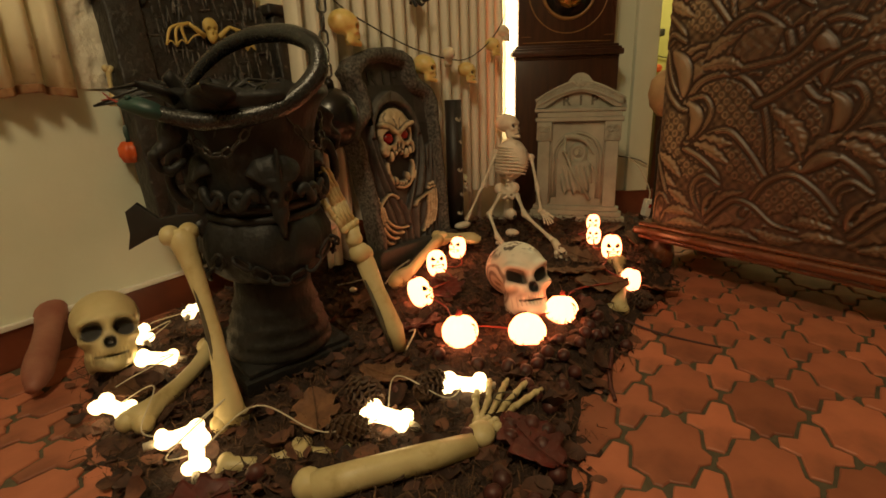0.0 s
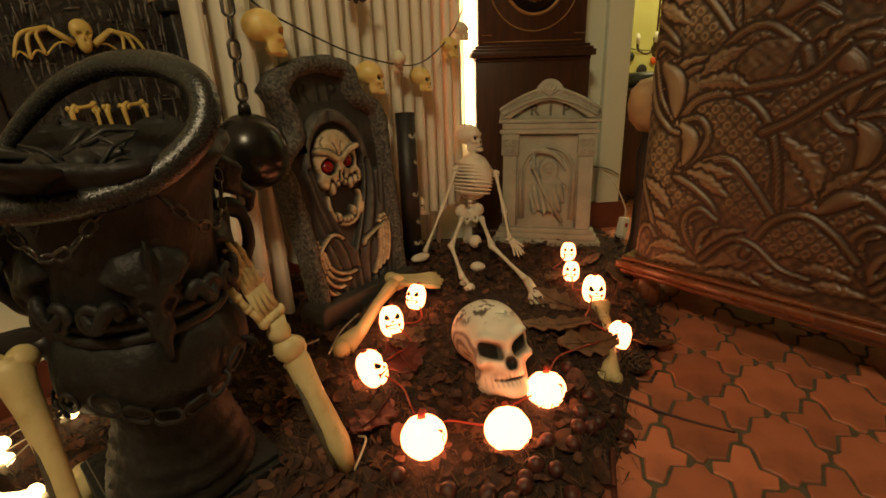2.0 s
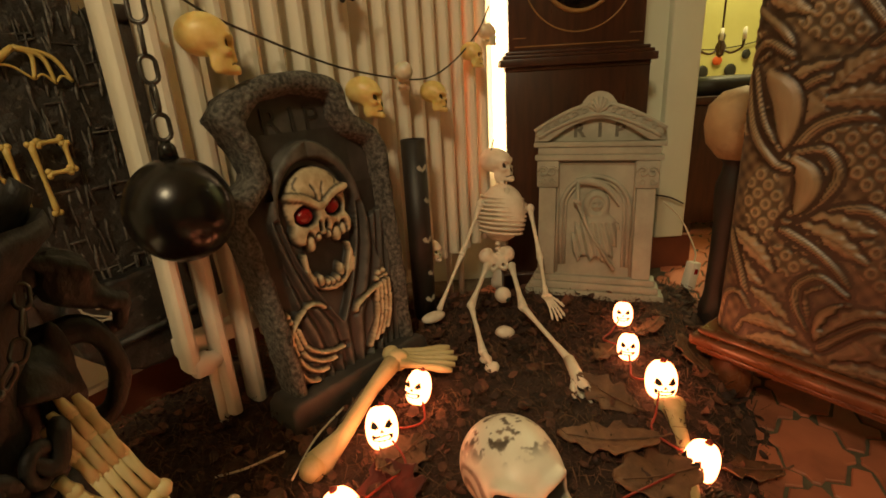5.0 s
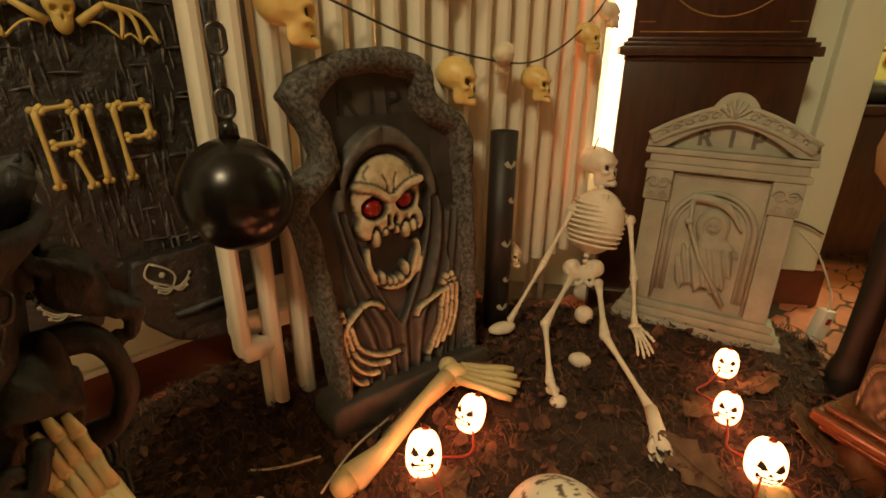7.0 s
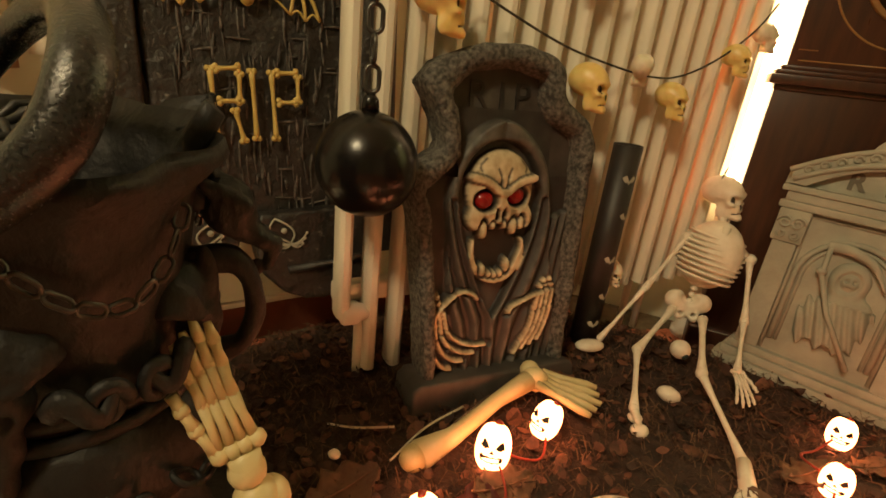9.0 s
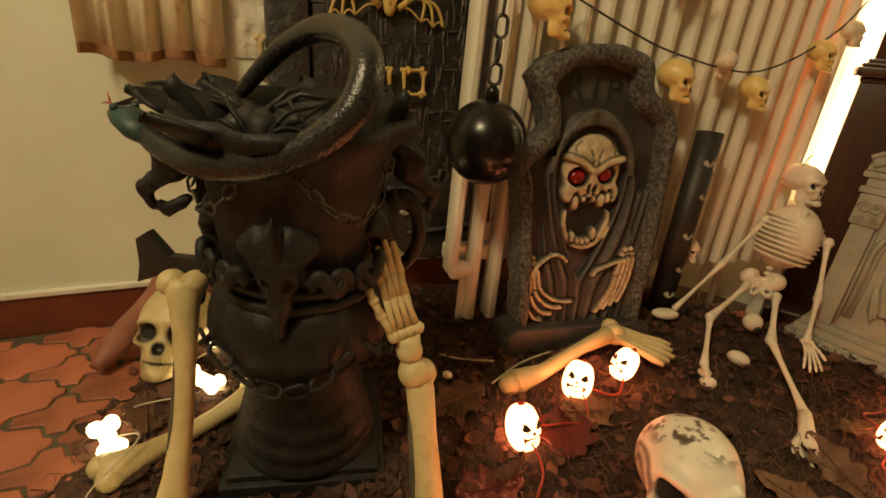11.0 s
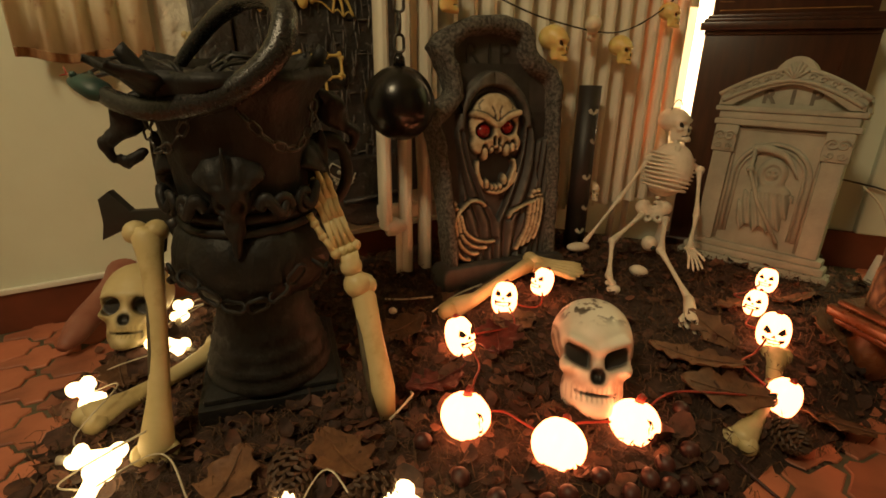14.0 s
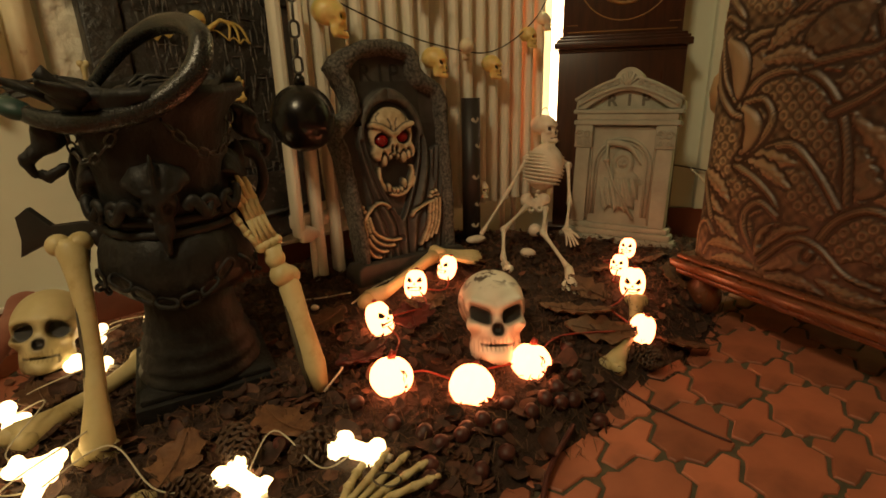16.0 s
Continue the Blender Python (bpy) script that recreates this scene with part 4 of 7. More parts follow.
def bone_bm(a, b, r, bm=None, knob=1.5, seg=8):
    """A plain bone between two points, with a pair of knobs at each end."""
    a, b = Vector(a), Vector(b)
    d = (b - a).normalized()
    side = d.cross(Vector((0, 1, 0)))
    side = side.normalized() if side.length > 0.1 else Vector((1, 0, 0))
    pts = [a + (b - a) * t for t in (0, 0.12, 0.3, 0.5, 0.7, 0.88, 1)]
    bm = sweep(pts, [r * 1.25, r * 1.1, r * 0.85, r * 0.8, r * 0.85, r * 1.1, r * 1.25], seg, bm)
    for p in (a, b):
        for s in (-1, 1):
            q = p + side * r * 0.85 * s
            bm = ball(q.x, q.y, q.z, r * knob * 0.8, seg=seg, rings=6, bm=bm)
    return bm


def rip_stone():
    ob = thing("black_tombstone", pose(-0.520, 1.320, 0.0, -6, 0, 54), "black rough tombstone with yellow bone letters and winged skull", "tombstone")
    body = [(-0.185, 0.30), (-0.190, 0.80), (-0.150, 0.86), (-0.145, 0.92)] + [(0.155 * math.cos(radians(a)) + 0.0, 0.95 + 0.14 * math.sin(radians(a))) for a in np.linspace(175, 5, 14)] + [(0.150, 0.92), (0.150, 0.86), (0.195, 0.80), (0.195, 0.30)]
    rough_slab(body, -0.02, 0.03, M_BLACKSTONE, ob, "slab", 0.006, 0.007, 28, 4)
    for s in (-1, 1):
        post = part("side_post", rough(box(s * 0.235 - 0.042, s * 0.235 + 0.042, -0.035, 0.03, 0.25, 0.835, 0.006), 0.002, 40), M_BLACKSTONE, ob)
        part("post_cap", box(s * 0.235 - 0.056, s * 0.235 + 0.056, -0.045, 0.03, 0.83, 0.862, 0.008), M_BLACKSTONE, ob)
    # two curved feet with painted scrolls
    foot_r = [(-0.02, 0.36), (0.195, 0.365), (0.202, 0.29), (0.22, 0.245), (0.225, 0.170), (0.065, 0.170), (0.02, 0.195), (-0.02, 0.24), (-0.03, 0.30)]
    rough_slab(foot_r, -0.055, 0.03, M_BLACKSTONE, ob, "foot_block", 0.006, 0.005, 35, 3)
    foot_l = [(-0.24, 0.37), (-0.06, 0.365), (-0.06, 0.30), (-0.080, 0.265), (-0.13, 0.245), (-0.20, 0.21), (-0.25, 0.23)]
    rough_slab(foot_l, -0.055, 0.03, M_BLACKSTONE, ob, "foot_block", 0.006, 0.005, 35, 3)
    for x0, x1, z in ((0.03, 0.21, 0.242), (-0.23, -0.10, 0.272)):
        part("ledge", rough(sweep([(x0, -0.058, z), ((x0 + x1) / 2, -0.060, z + 0.006), (x1, -0.058, z + 0.014)], 0.008, 8), 0.002, 60), M_BLACKSTONE, ob)
    rng = random.Random(12)
    bm = bmesh.new()
    for k in range(420):
        x, z = rng.uniform(-0.175, 0.18), rng.uniform(0.34, 1.0)
        if (x / 0.16) ** 2 + max(0, (z - 0.86) / 0.17) ** 2 > 1.2:
            continue
        ln, w = rng.uniform(0.018, 0.060), rng.uniform(0.0015, 0.0034)
        lean = rng.uniform(-0.16, 0.16) + (1.5 if rng.random() < 0.15 else 0)
        bm = merge(bm, ball(x, -0.024, z, w, 0.005, ln * 0.5, 6, 5, rot=None) if lean == 0 else shaped(ball(0, 0, 0, w, 0.0036, ln * 0.5, 6, 5), Matrix.Translation((x, -0.0212, z)) @ Matrix.Rotation(lean, 4, "Y")))
    tagged(part("bark_relief", rough(bm, 0.0015, 90), M_FLAKE, ob), kind="stuff")

    def letter(strokes, name):
        bm = bmesh.new()
        for a, b in strokes:
            bm = bone_bm((a[0] * 0.76 - 0.004, -0.040, a[1]), (b[0] * 0.76 - 0.004, -0.040, b[1]), 0.0047, bm)
        part(name, bm, M_YELLOWBONE, ob, "yellow letter made of bones")

    z0, z1 = 0.505, 0.625
    letter((((-0.105, z0), (-0.112, z1)), ((-0.100, z1), (-0.050, z1 + 0.004)), ((-0.048, z1 - 0.006), (-0.050, 0.572)), ((-0.095, 0.570), (-0.052, 0.572)), ((-0.062, 0.555), (-0.045, 0.500))), "letter_r")
    letter((((-0.015, z0), (-0.020, z1)),), "letter_i")
    letter((((0.032, z0), (0.026, z1)), ((0.040, z1), (0.086, z1 + 0.002)), ((0.090, z1 - 0.004), (0.090, 0.575)), ((0.042, 0.572), (0.084, 0.574))), "letter_p")
    # winged skull
    def bat(x, y, z):
        d = egg(x, y, z, (0, 0, 0.022), (0.030, 0.016, 0.028))
        d = both(d, egg(x, y, z, (0, 0, -0.012), (0.019, 0.014, 0.024)), 0.008)
        for s in (-1, 1):
            d = carve(d, egg(x, y, z, (s * 0.012, -0.015, 0.010), (0.008, 0.012, 0.007)), 0.002)
        return carve(d, egg(x, y, z, (0, -0.015, -0.006), (0.004, 0.010, 0.006)), 0.002)

    part("winged_skull", shaped(field_mesh(bat, (-0.04, -0.025, -0.05), (0.04, 0.02, 0.06), 0.0026), Matrix.Translation((-0.02, -0.036, 0.762)) @ Matrix.Diagonal((0.72, 0.8, 0.78, 1))), M_YELLOWBONE, ob, "yellow skull emblem")
    for s in (-1, 1):
        bm = bmesh.new()
        root = Vector((-0.02 + s * 0.020, -0.034, 0.752))
        elbow = root + Vector((s * 0.040, 0, 0.030))
        tips = [root + Vector((s * dx, 0, dz)) for dx, dz in ((0.112, -0.028), (0.085, -0.030), (0.056, -0.022))]
        bm = sweep([root, elbow], [0.008, 0.005], 7, bm)
        for tp in tips:
            mid = elbow * 0.5 + tp * 0.5 + Vector((s * 0.014, 0, 0.014))
            bm = sweep(smooth_path([elbow, mid, tp], 5), [0.005, 0.003], 6, bm)
        for a, b in zip(tips, tips[1:] + [root]):
            mid = (a + b) / 2 + Vector((0, 0, 0.012))
            bm = sweep(smooth_path([a, mid, b], 4), 0.0022, 5, bm)
        part("wing", bm, M_YELLOWBONE, ob)
    # painted scrolls on the feet
    for cx, cz, k in ((-0.124, 0.318, 1), (0.036, 0.312, -1)):
        bm = bmesh.new()
        petal = [(cx + k * 0.030 * t + 0.020 * math.sin(math.pi * t) * q, -0.060, cz - 0.012 + 0.052 * t) for q in (1,) for t in np.linspace(0, 1, 9)] + [(cx + k * 0.030 * t - 0.024 * math.sin(math.pi * t), -0.060, cz - 0.012 + 0.052 * t) for t in np.linspace(1, 0, 9)]
        bm = sweep(petal, 0.0022, 5, bm)
        bm = ball(cx + k * 0.013, -0.060, cz + 0.014, 0.006, 0.003, 0.006, 8, 6, bm)
        for q in (-1, 1):
            for m_, ln in ((0.6, 0.030), (1.3, 0.026), (2.0, 0.022)):
                line = [(cx + q * ln * t * 1.1, -0.060, cz - 0.014 - 0.016 * m_ * t + 0.030 * t * t) for t in np.linspace(0, 1, 8)]
                bm = sweep(line, [0.0026, 0.0014], 5, bm)
                bm = ball(*line[-1], 0.0034, 0.002, 0.0034, 7, 5, bm)
        part("painted_scroll", bm, M_GREYSTONE, ob, "pale grey painted flower scroll")
    return ob


rip_stone()

# ---- carved cabinet, newel post, wall things ----
CAB = pose(0.702, 1.388, 0, 0, 0, math.degrees(math.atan2(-0.83, 0.55)))  # x along the carved front, -y towards the room


def leaf_blade(bm, root, tip, width, y, bend=0.0, lift=0.006):
    """A pointed carved leaf with a ridge."""
    root, tip = Vector((root[0], 0, root[1])), Vector((tip[0], 0, tip[1]))
    d = tip - root
    side = Vector((-d.z, 0, d.x)).normalized()
    n = 9
    rows_ = []
    for i in range(n):
        t = i / (n - 1)
        w = width * math.sin(math.pi * min(1, t * 0.85 + 0.12)) ** 0.9 * (1 - t ** 4)
        c = root + d * t + side * bend * math.sin(math.pi * t)
        rows_.append([bm.verts.new(c + side * w * q + Vector((0, y - lift * (1 - abs(q)) * (1 - t * 0.4) - (0.002 if abs(q) < 1 else 0), 0))) for q in (-1, -0.5, 0, 0.5, 1)])
    for a, b in zip(rows_, rows_[1:]):
        for k in range(4):
            bm.faces.new((a[k], a[k + 1], b[k + 1], b[k]))
    return bm


def cabinet():
    ob = thing("carved_cabinet", CAB, "dark carved wooden cabinet with scrolling leaves on bun feet", "cabinet")
    H, L = 1.35, 0.92
    sharp(part("carcass", box(0.076, L, 0.022, 0.42, 0.155, H, 0.004), M_CABWOOD, ob))
    sharp(part("side_board", box(0.002, 0.0755, 0.074, 0.42, 0.158, H - 0.002, 0.003), M_CABWOOD, ob))
    for z0, z1, g in ((0.105, 0.122, 0.010), (0.122, 0.146, 0.022), (0.146, 0.160, 0.010)):
        sharp(part("base_moulding", box(-g, L + g, -g, 0.43, z0, z1, min(0.008, (z1 - z0) * 0.45), 3), M_CABWOOD, ob), 50)
    sharp(part("top_board", box(-0.03, L + 0.03, -0.03, 0.45, H, H + 0.03, 0.008), M_CABWOOD, ob))
    foot = [(0, 0), (0.022, 0), (0.040, 0.018), (0.046, 0.048), (0.040, 0.080), (0.028, 0.098), (0.030, 0.106), (0, 0.106)]
    for x, y in ((0.045, 0.04), (L - 0.05, 0.04), (0.045, 0.38), (L - 0.05, 0.38)):
        part("bun_foot", shaped(lathe(foot, 24), Matrix.Translation((x, y, 0))), M_CABWOOD, ob)
    # carved front as one relief, painted from the back forwards
    step = 0.0028
    gs, gz = np.meshgrid(np.arange(0.0, L + step, step), np.arange(0.158, H, step), indexing="ij")
    high = 0.0015 * np.sin(gs * 210) * np.sin(gz * 190)
    # darker on the ground and along the edges of the carvings
    dark_tone = 0.68 + 0.28 * np.sin(gs * 210) * np.sin(gz * 190)

    def near(points, n=7):
        """Place along a curve and signed distance from it, for every grid point."""
        pts = smooth_path([(x, 0, z) for x, z in points], n)
        best = np.full(gs.shape, 9.0)
        along_, off = np.zeros(gs.shape), np.zeros(gs.shape)
        for i, (p, q) in enumerate(zip(pts, pts[1:])):
            dx, dz = q.x - p.x, q.z - p.z
            ll = max(1e-9, dx * dx + dz * dz)
            t = np.clip(((gs - p.x) * dx + (gz - p.z) * dz) / ll, 0, 1)
            ex, ez = gs - p.x - t * dx, gz - p.z - t * dz
            d = np.hypot(ex, ez)
            m = d < best
            best = np.where(m, d, best)
            along_ = np.where(m, (i + t) / (len(pts) - 1), along_)
            off = np.where(m, np.sign(dx * ez - dz * ex) * d, off)
        return along_, off

    def carved(points, width, kind, dx=0.0, dz=0.0, k=1.0):
        nonlocal high, dark_tone
        t, off = near([(x * k + dx, z * k + dz) for x, z in points])
        w = width * k * (0.62 if kind == "stem" else 1.0)
        if kind == "stem":
            w = w * (1.0 - 0.35 * t)
            u = off / w
            h = 0.013 * np.sqrt(np.clip(1 - u * u, 0, 1)) - 0.004 * np.exp(-((np.abs(u) - 0.45) / 0.16) ** 2)
        elif kind == "leaf":
            w = w * np.sin(np.pi * np.clip(0.10 + 0.88 * t, 0, 1)) ** 0.8 * (1 + 0.16 * np.sin(t * 34))
            u = off / np.maximum(w, 1e-4)
            h = 0.014 * (1 - np.abs(u) ** 1.5) + 0.0022 * np.sin(t * 46 - np.abs(u) * 5) - 0.005 * np.exp(-(u / 0.10) ** 2)
        elif kind == "bud":
            w = w * np.sin(np.pi * np.clip(0.06 + 0.92 * t, 0, 1)) ** 0.6
            u = off / np.maximum(w, 1e-4)
            h = 0.020 * np.sqrt(np.clip(1 - u * u, 0, 1)) - 0.004 * np.exp(-((np.abs(u) - 0.72) / 0.08) ** 2)
        else:
            w = w * np.sin(np.pi * np.clip(0.05 + 0.90 * t, 0, 1)) ** 0.6
            u = off / np.maximum(w, 1e-4)
            pitch = 0.0250
            a, b = (gs * 1.15 + gz) / (pitch * 1.4142), (gs * 1.15 - gz) / (pitch * 1.4142)
            rr = pitch * np.hypot(a - np.round(a), b - np.round(b))
            if kind == "net":
                h = 0.0025 + 0.0085 * np.exp(-((rr - 0.0078) / 0.0024) ** 2) + 0.003 * np.exp(-(rr / 0.0024) ** 2)
            else:
                h = 0.011 * np.sqrt(np.clip(1 - u * u, 0, 1)) + 0.002 * np.sin(gs * 240 + 2 * np.sin(gz * 170))
        inside = np.abs(u) < 1
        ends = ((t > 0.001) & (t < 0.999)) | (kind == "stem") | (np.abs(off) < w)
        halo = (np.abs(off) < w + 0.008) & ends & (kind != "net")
        dark_tone = np.where(halo, 0.96, dark_tone)
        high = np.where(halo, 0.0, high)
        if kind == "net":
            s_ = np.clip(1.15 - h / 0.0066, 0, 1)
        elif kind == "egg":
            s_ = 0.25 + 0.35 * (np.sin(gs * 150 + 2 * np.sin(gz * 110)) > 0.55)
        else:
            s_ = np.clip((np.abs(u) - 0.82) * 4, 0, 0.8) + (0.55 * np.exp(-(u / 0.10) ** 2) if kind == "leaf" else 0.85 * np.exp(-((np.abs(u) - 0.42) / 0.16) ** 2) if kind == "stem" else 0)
        dark_tone = np.where(inside & ends, np.clip(s_, 0, 1), dark_tone)
        high = np.where(inside & ends, np.maximum(h, 0.002), high)

    def motif(dx, dz, k=1.0):
        put = lambda kind, width, *points: carved(points, width, kind, dx, dz, k)
        put("net", 0.080, (0.16, 0.71), (0.30, 0.69), (0.39, 0.61), (0.44, 0.50), (0.455, 0.43))
        put("net", 0.070, (0.40, 0.28), (0.50, 0.36), (0.58, 0.37), (0.67, 0.31))
        put("net", 0.055, (0.39, 0.68), (0.48, 0.75), (0.58, 0.81))
        put("net", 0.046, (0.09, 0.64), (0.095, 0.56), (0.11, 0.47))
        put("net", 0.036, (0.12, 0.44), (0.18, 0.42), (0.25, 0.38))
        put("net", 0.044, (0.30, 0.50), (0.35, 0.45), (0.43, 0.40))
        put("egg", 0.050, (0.28, 0.20), (0.345, 0.255), (0.42, 0.285))
        put("egg", 0.060, (0.47, 0.46), (0.50, 0.53), (0.535, 0.60))
        put("egg", 0.060, (0.30, 0.80), (0.36, 0.85), (0.42, 0.90))
        put("stem", 0.017, (0.13, 0.66), (0.19, 0.75), (0.30, 0.77), (0.39, 0.705), (0.44, 0.58), (0.468, 0.43))
        put("stem", 0.018, (0.15, 0.505), (0.237, 0.556), (0.31, 0.572), (0.383, 0.509), (0.456, 0.417))
        put("stem", 0.016, (0.40, 0.275), (0.45, 0.385), (0.53, 0.432), (0.61, 0.392), (0.68, 0.32))
        put("stem", 0.016, (0.39, 0.66), (0.46, 0.70), (0.56, 0.78), (0.66, 0.84))
        put("stem", 0.016, (0.30, 0.78), (0.40, 0.80), (0.48, 0.82), (0.55, 0.90))
        put("leaf", 0.026, (0.155, 0.51), (0.24, 0.53), (0.325, 0.525))
        put("leaf", 0.024, (0.155, 0.505), (0.24, 0.50), (0.322, 0.455))
        put("leaf", 0.022, (0.15, 0.50), (0.20, 0.475), (0.265, 0.435))
        put("stem", 0.015, (0.15, 0.50), (0.22, 0.465), (0.285, 0.41), (0.305, 0.35))
        put("stem", 0.016, (0.153, 0.523), (0.215, 0.585), (0.238, 0.645), (0.205, 0.695), (0.15, 0.685))
        put("stem", 0.011, (0.160, 0.540), (0.200, 0.600), (0.212, 0.645), (0.192, 0.668))
        put("bud", 0.025, (0.150, 0.670), (0.185, 0.620), (0.172, 0.545))
        put("stem", 0.017, (0.0, 0.86), (0.044, 0.735), (0.103, 0.661), (0.14, 0.645))
        put("stem", 0.011, (0.03, 0.87), (0.070, 0.755), (0.115, 0.69))
        put("bud", 0.030, (0.07, 0.86), (0.115, 0.80), (0.125, 0.70))
        put("stem", 0.016, (0.268, 0.235), (0.212, 0.300), (0.198, 0.360), (0.240, 0.402), (0.300, 0.370))
        put("stem", 0.010, (0.270, 0.250), (0.232, 0.305), (0.222, 0.355), (0.25, 0.378))
        put("bud", 0.020, (0.262, 0.240), (0.268, 0.300), (0.292, 0.345))
        put("leaf", 0.017, (0.275, 0.265), (0.320, 0.325), (0.390, 0.355))
        put("stem", 0.014, (0.27, 0.225), (0.35, 0.315), (0.42, 0.312), (0.50, 0.255), (0.58, 0.24))
        put("leaf", 0.026, (0.455, 0.64), (0.53, 0.575), (0.565, 0.480))
        put("leaf", 0.022, (0.575, 0.46), (0.60, 0.53), (0.655, 0.575))
        put("bud", 0.024, (0.57, 0.45), (0.615, 0.49), (0.66, 0.50))
        put("leaf", 0.022, (0.03, 0.47), (0.09, 0.44), (0.145, 0.385))
        put("leaf", 0.022, (0.02, 0.45), (0.06, 0.39), (0.125, 0.345))
        put("stem", 0.014, (0.02, 0.46), (0.07, 0.36), (0.10, 0.27), (0.08, 0.20))
        put("stem", 0.013, (0.015, 0.18), (0.03, 0.28), (0.07, 0.31), (0.105, 0.27))
        put("leaf", 0.020, (0.20, 0.25), (0.15, 0.30), (0.10, 0.33))
        put("leaf", 0.020, (0.21, 0.24), (0.14, 0.25), (0.09, 0.235))
        put("leaf", 0.018, (0.25, 0.20), (0.17, 0.205), (0.11, 0.19))
        put("leaf", 0.020, (0.44, 0.22), (0.52, 0.20), (0.60, 0.21))
        put("leaf", 0.018, (0.30, 0.185), (0.38, 0.20), (0.46, 0.185))
        put("leaf", 0.024, (0.20, 0.82), (0.24, 0.87), (0.31, 0.90))
        put("leaf", 0.022, (0.19, 0.80), (0.27, 0.81), (0.33, 0.79))

    for dx, dz in ((0.62, 0.86), (0.16, 0.90), (-0.16, 0.84), (0.52, 0.44), (0.16, 0.47), (-0.14, 0.42), (0.66, 0.03), (0.34, 0.05), (0.0, 0.03)):
        motif(dx, dz, 0.74)
    edge = np.clip(gs / 0.075, 0, 1)
    depth = 0.006 - high * 0.44 + 0.066 * (1 - np.sqrt(np.clip(1 - (1 - edge) ** 2, 0, 1)))
    n0, n1 = gs.shape
    verts = np.stack([gs, depth, gz], -1).reshape(-1, 3)
    idx = np.arange(n0 * n1).reshape(n0, n1)
    quads = np.stack([idx[:-1, :-1], idx[1:, :-1], idx[1:, 1:], idx[:-1, 1:]], -1).reshape(-1, 4)
    me = bpy.data.meshes.new("carved_front")
    me.from_pydata(verts.tolist(), [], quads.tolist())
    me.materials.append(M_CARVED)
    mark = me.attributes.new("dark_tone", "FLOAT", "POINT")
    mark.data.foreach_set("value", np.clip(dark_tone, 0, 1).astype(np.float32).ravel())
    # paleness fades out along the front from the left edge
    pale_mark = me.attributes.new("pale_edge", "FLOAT", "POINT")
    pale_mark.data.foreach_set("value", np.clip((0.27 - gs + 0.04 * np.sin(gz * 17)) / 0.22, 0, 1).astype(np.float32).ravel())
    me.polygons.foreach_set("use_smooth", [True] * len(me.polygons))
    front = new("carved_front", me)
    front.parent = ob
    tagged(front, "deeply carved leaf and net relief")
    return ob


cabinet()

newel = thing("newel_post", pose(0.858, 1.600, 0, 0, 0, 12), "dark wooden post topped by a pale carved ball", "post")
shaft = [(0, 0), (0.042, 0), (0.042, 0.10), (0.034, 0.14), (0.032, 0.30), (0.038, 0.40), (0.030, 0.44), (0.026, 0.465), (0.034, 0.480), (0, 0.480)]
part("shaft", lathe([(p.x, p.z) for p in smooth_path([(r, 0, z) for r, z in shaft], 3)], 36), M_DARKPANEL, newel, "dark turned shaft")
knob = part("ball", rough(shaped(lathe([(0, -0.088), (0.04, -0.076), (0.068, -0.042), (0.077, 0.0), (0.070, 0.042), (0.044, 0.072), (0, 0.084)], 32), Matrix.Translation((0, 0, 0.556))), 0.004, 25), M_PALEWOOD, newel, "carved pale wooden ball")
for rad in (0.014, 0.026, 0.038):
    part("carved_ring", sweep([(rad * math.cos(a) - 0.02, -0.074 + 5.0 * rad * rad, 0.545 + rad * math.sin(a) * 0.8) for a in np.linspace(0, 2 * math.pi, 22, endpoint=False)], 0.003, 6, closed=True), M_PALEWOOD, knob)

# Curtain in the window niche and rough plaster beside it.
def curtain():
    ob = thing("curtain", WALL @ pose(1.440, -0.045, 0.605), "short cream floral curtain with a brown hem", "curtain")
    for name, z0, z1, mat in (("cloth", 0.018, 1.0, M_CURTAIN), ("hem", 0.0, 0.019, M_HEM)):
        bm = bmesh.new()
        nx = 90
        cols = []
        for i in range(nx):
            x = -0.125 + 0.25 * i / (nx - 1)
            cols.append([bm.verts.new((x, 0.018 * math.sin(x * 95 + 2 * math.sin(x * 13)) + 0.004 * math.sin(x * 210), z0 + (z1 - z0) * j / 6 + 0.006 * math.sin(x * 40))) for j in range(7)])
        for a, b in zip(cols, cols[1:]):
            for j in range(6):
                bm.faces.new((a[j], b[j], b[j + 1], a[j + 1]))
        piece = part(name, bm, mat, ob)
        mod = piece.modifiers.new("thick", "SOLIDIFY")
        mod.thickness = 0.003
    return ob


curtain()
bm = bmesh.new()
bmesh.ops.create_grid(bm, x_segments=70, y_segments=60, size=0.5)
for v in bm.verts:
    x, z = v.co.x * 0.36, v.co.y * 1.1
    edge = min(1, (0.18 - abs(x)) / 0.03, (0.55 - abs(z)) / 0.03)
    v.co = Vector((x, -(0.004 + 0.013 * max(0, edge) * (0.6 + noise.noise(Vector((x * 26, 3, z * 26))) + 0.4 * noise.noise(Vector((x * 60, 7, z * 60))))), z))
rp = part("trim_rough_plaster", bm, M_TEXWALL)
rp.matrix_world = WALL @ pose(1.76, 0, 1.17)
tagged(rp, "rough textured cream plaster round the window", "plaster", kind="structure")

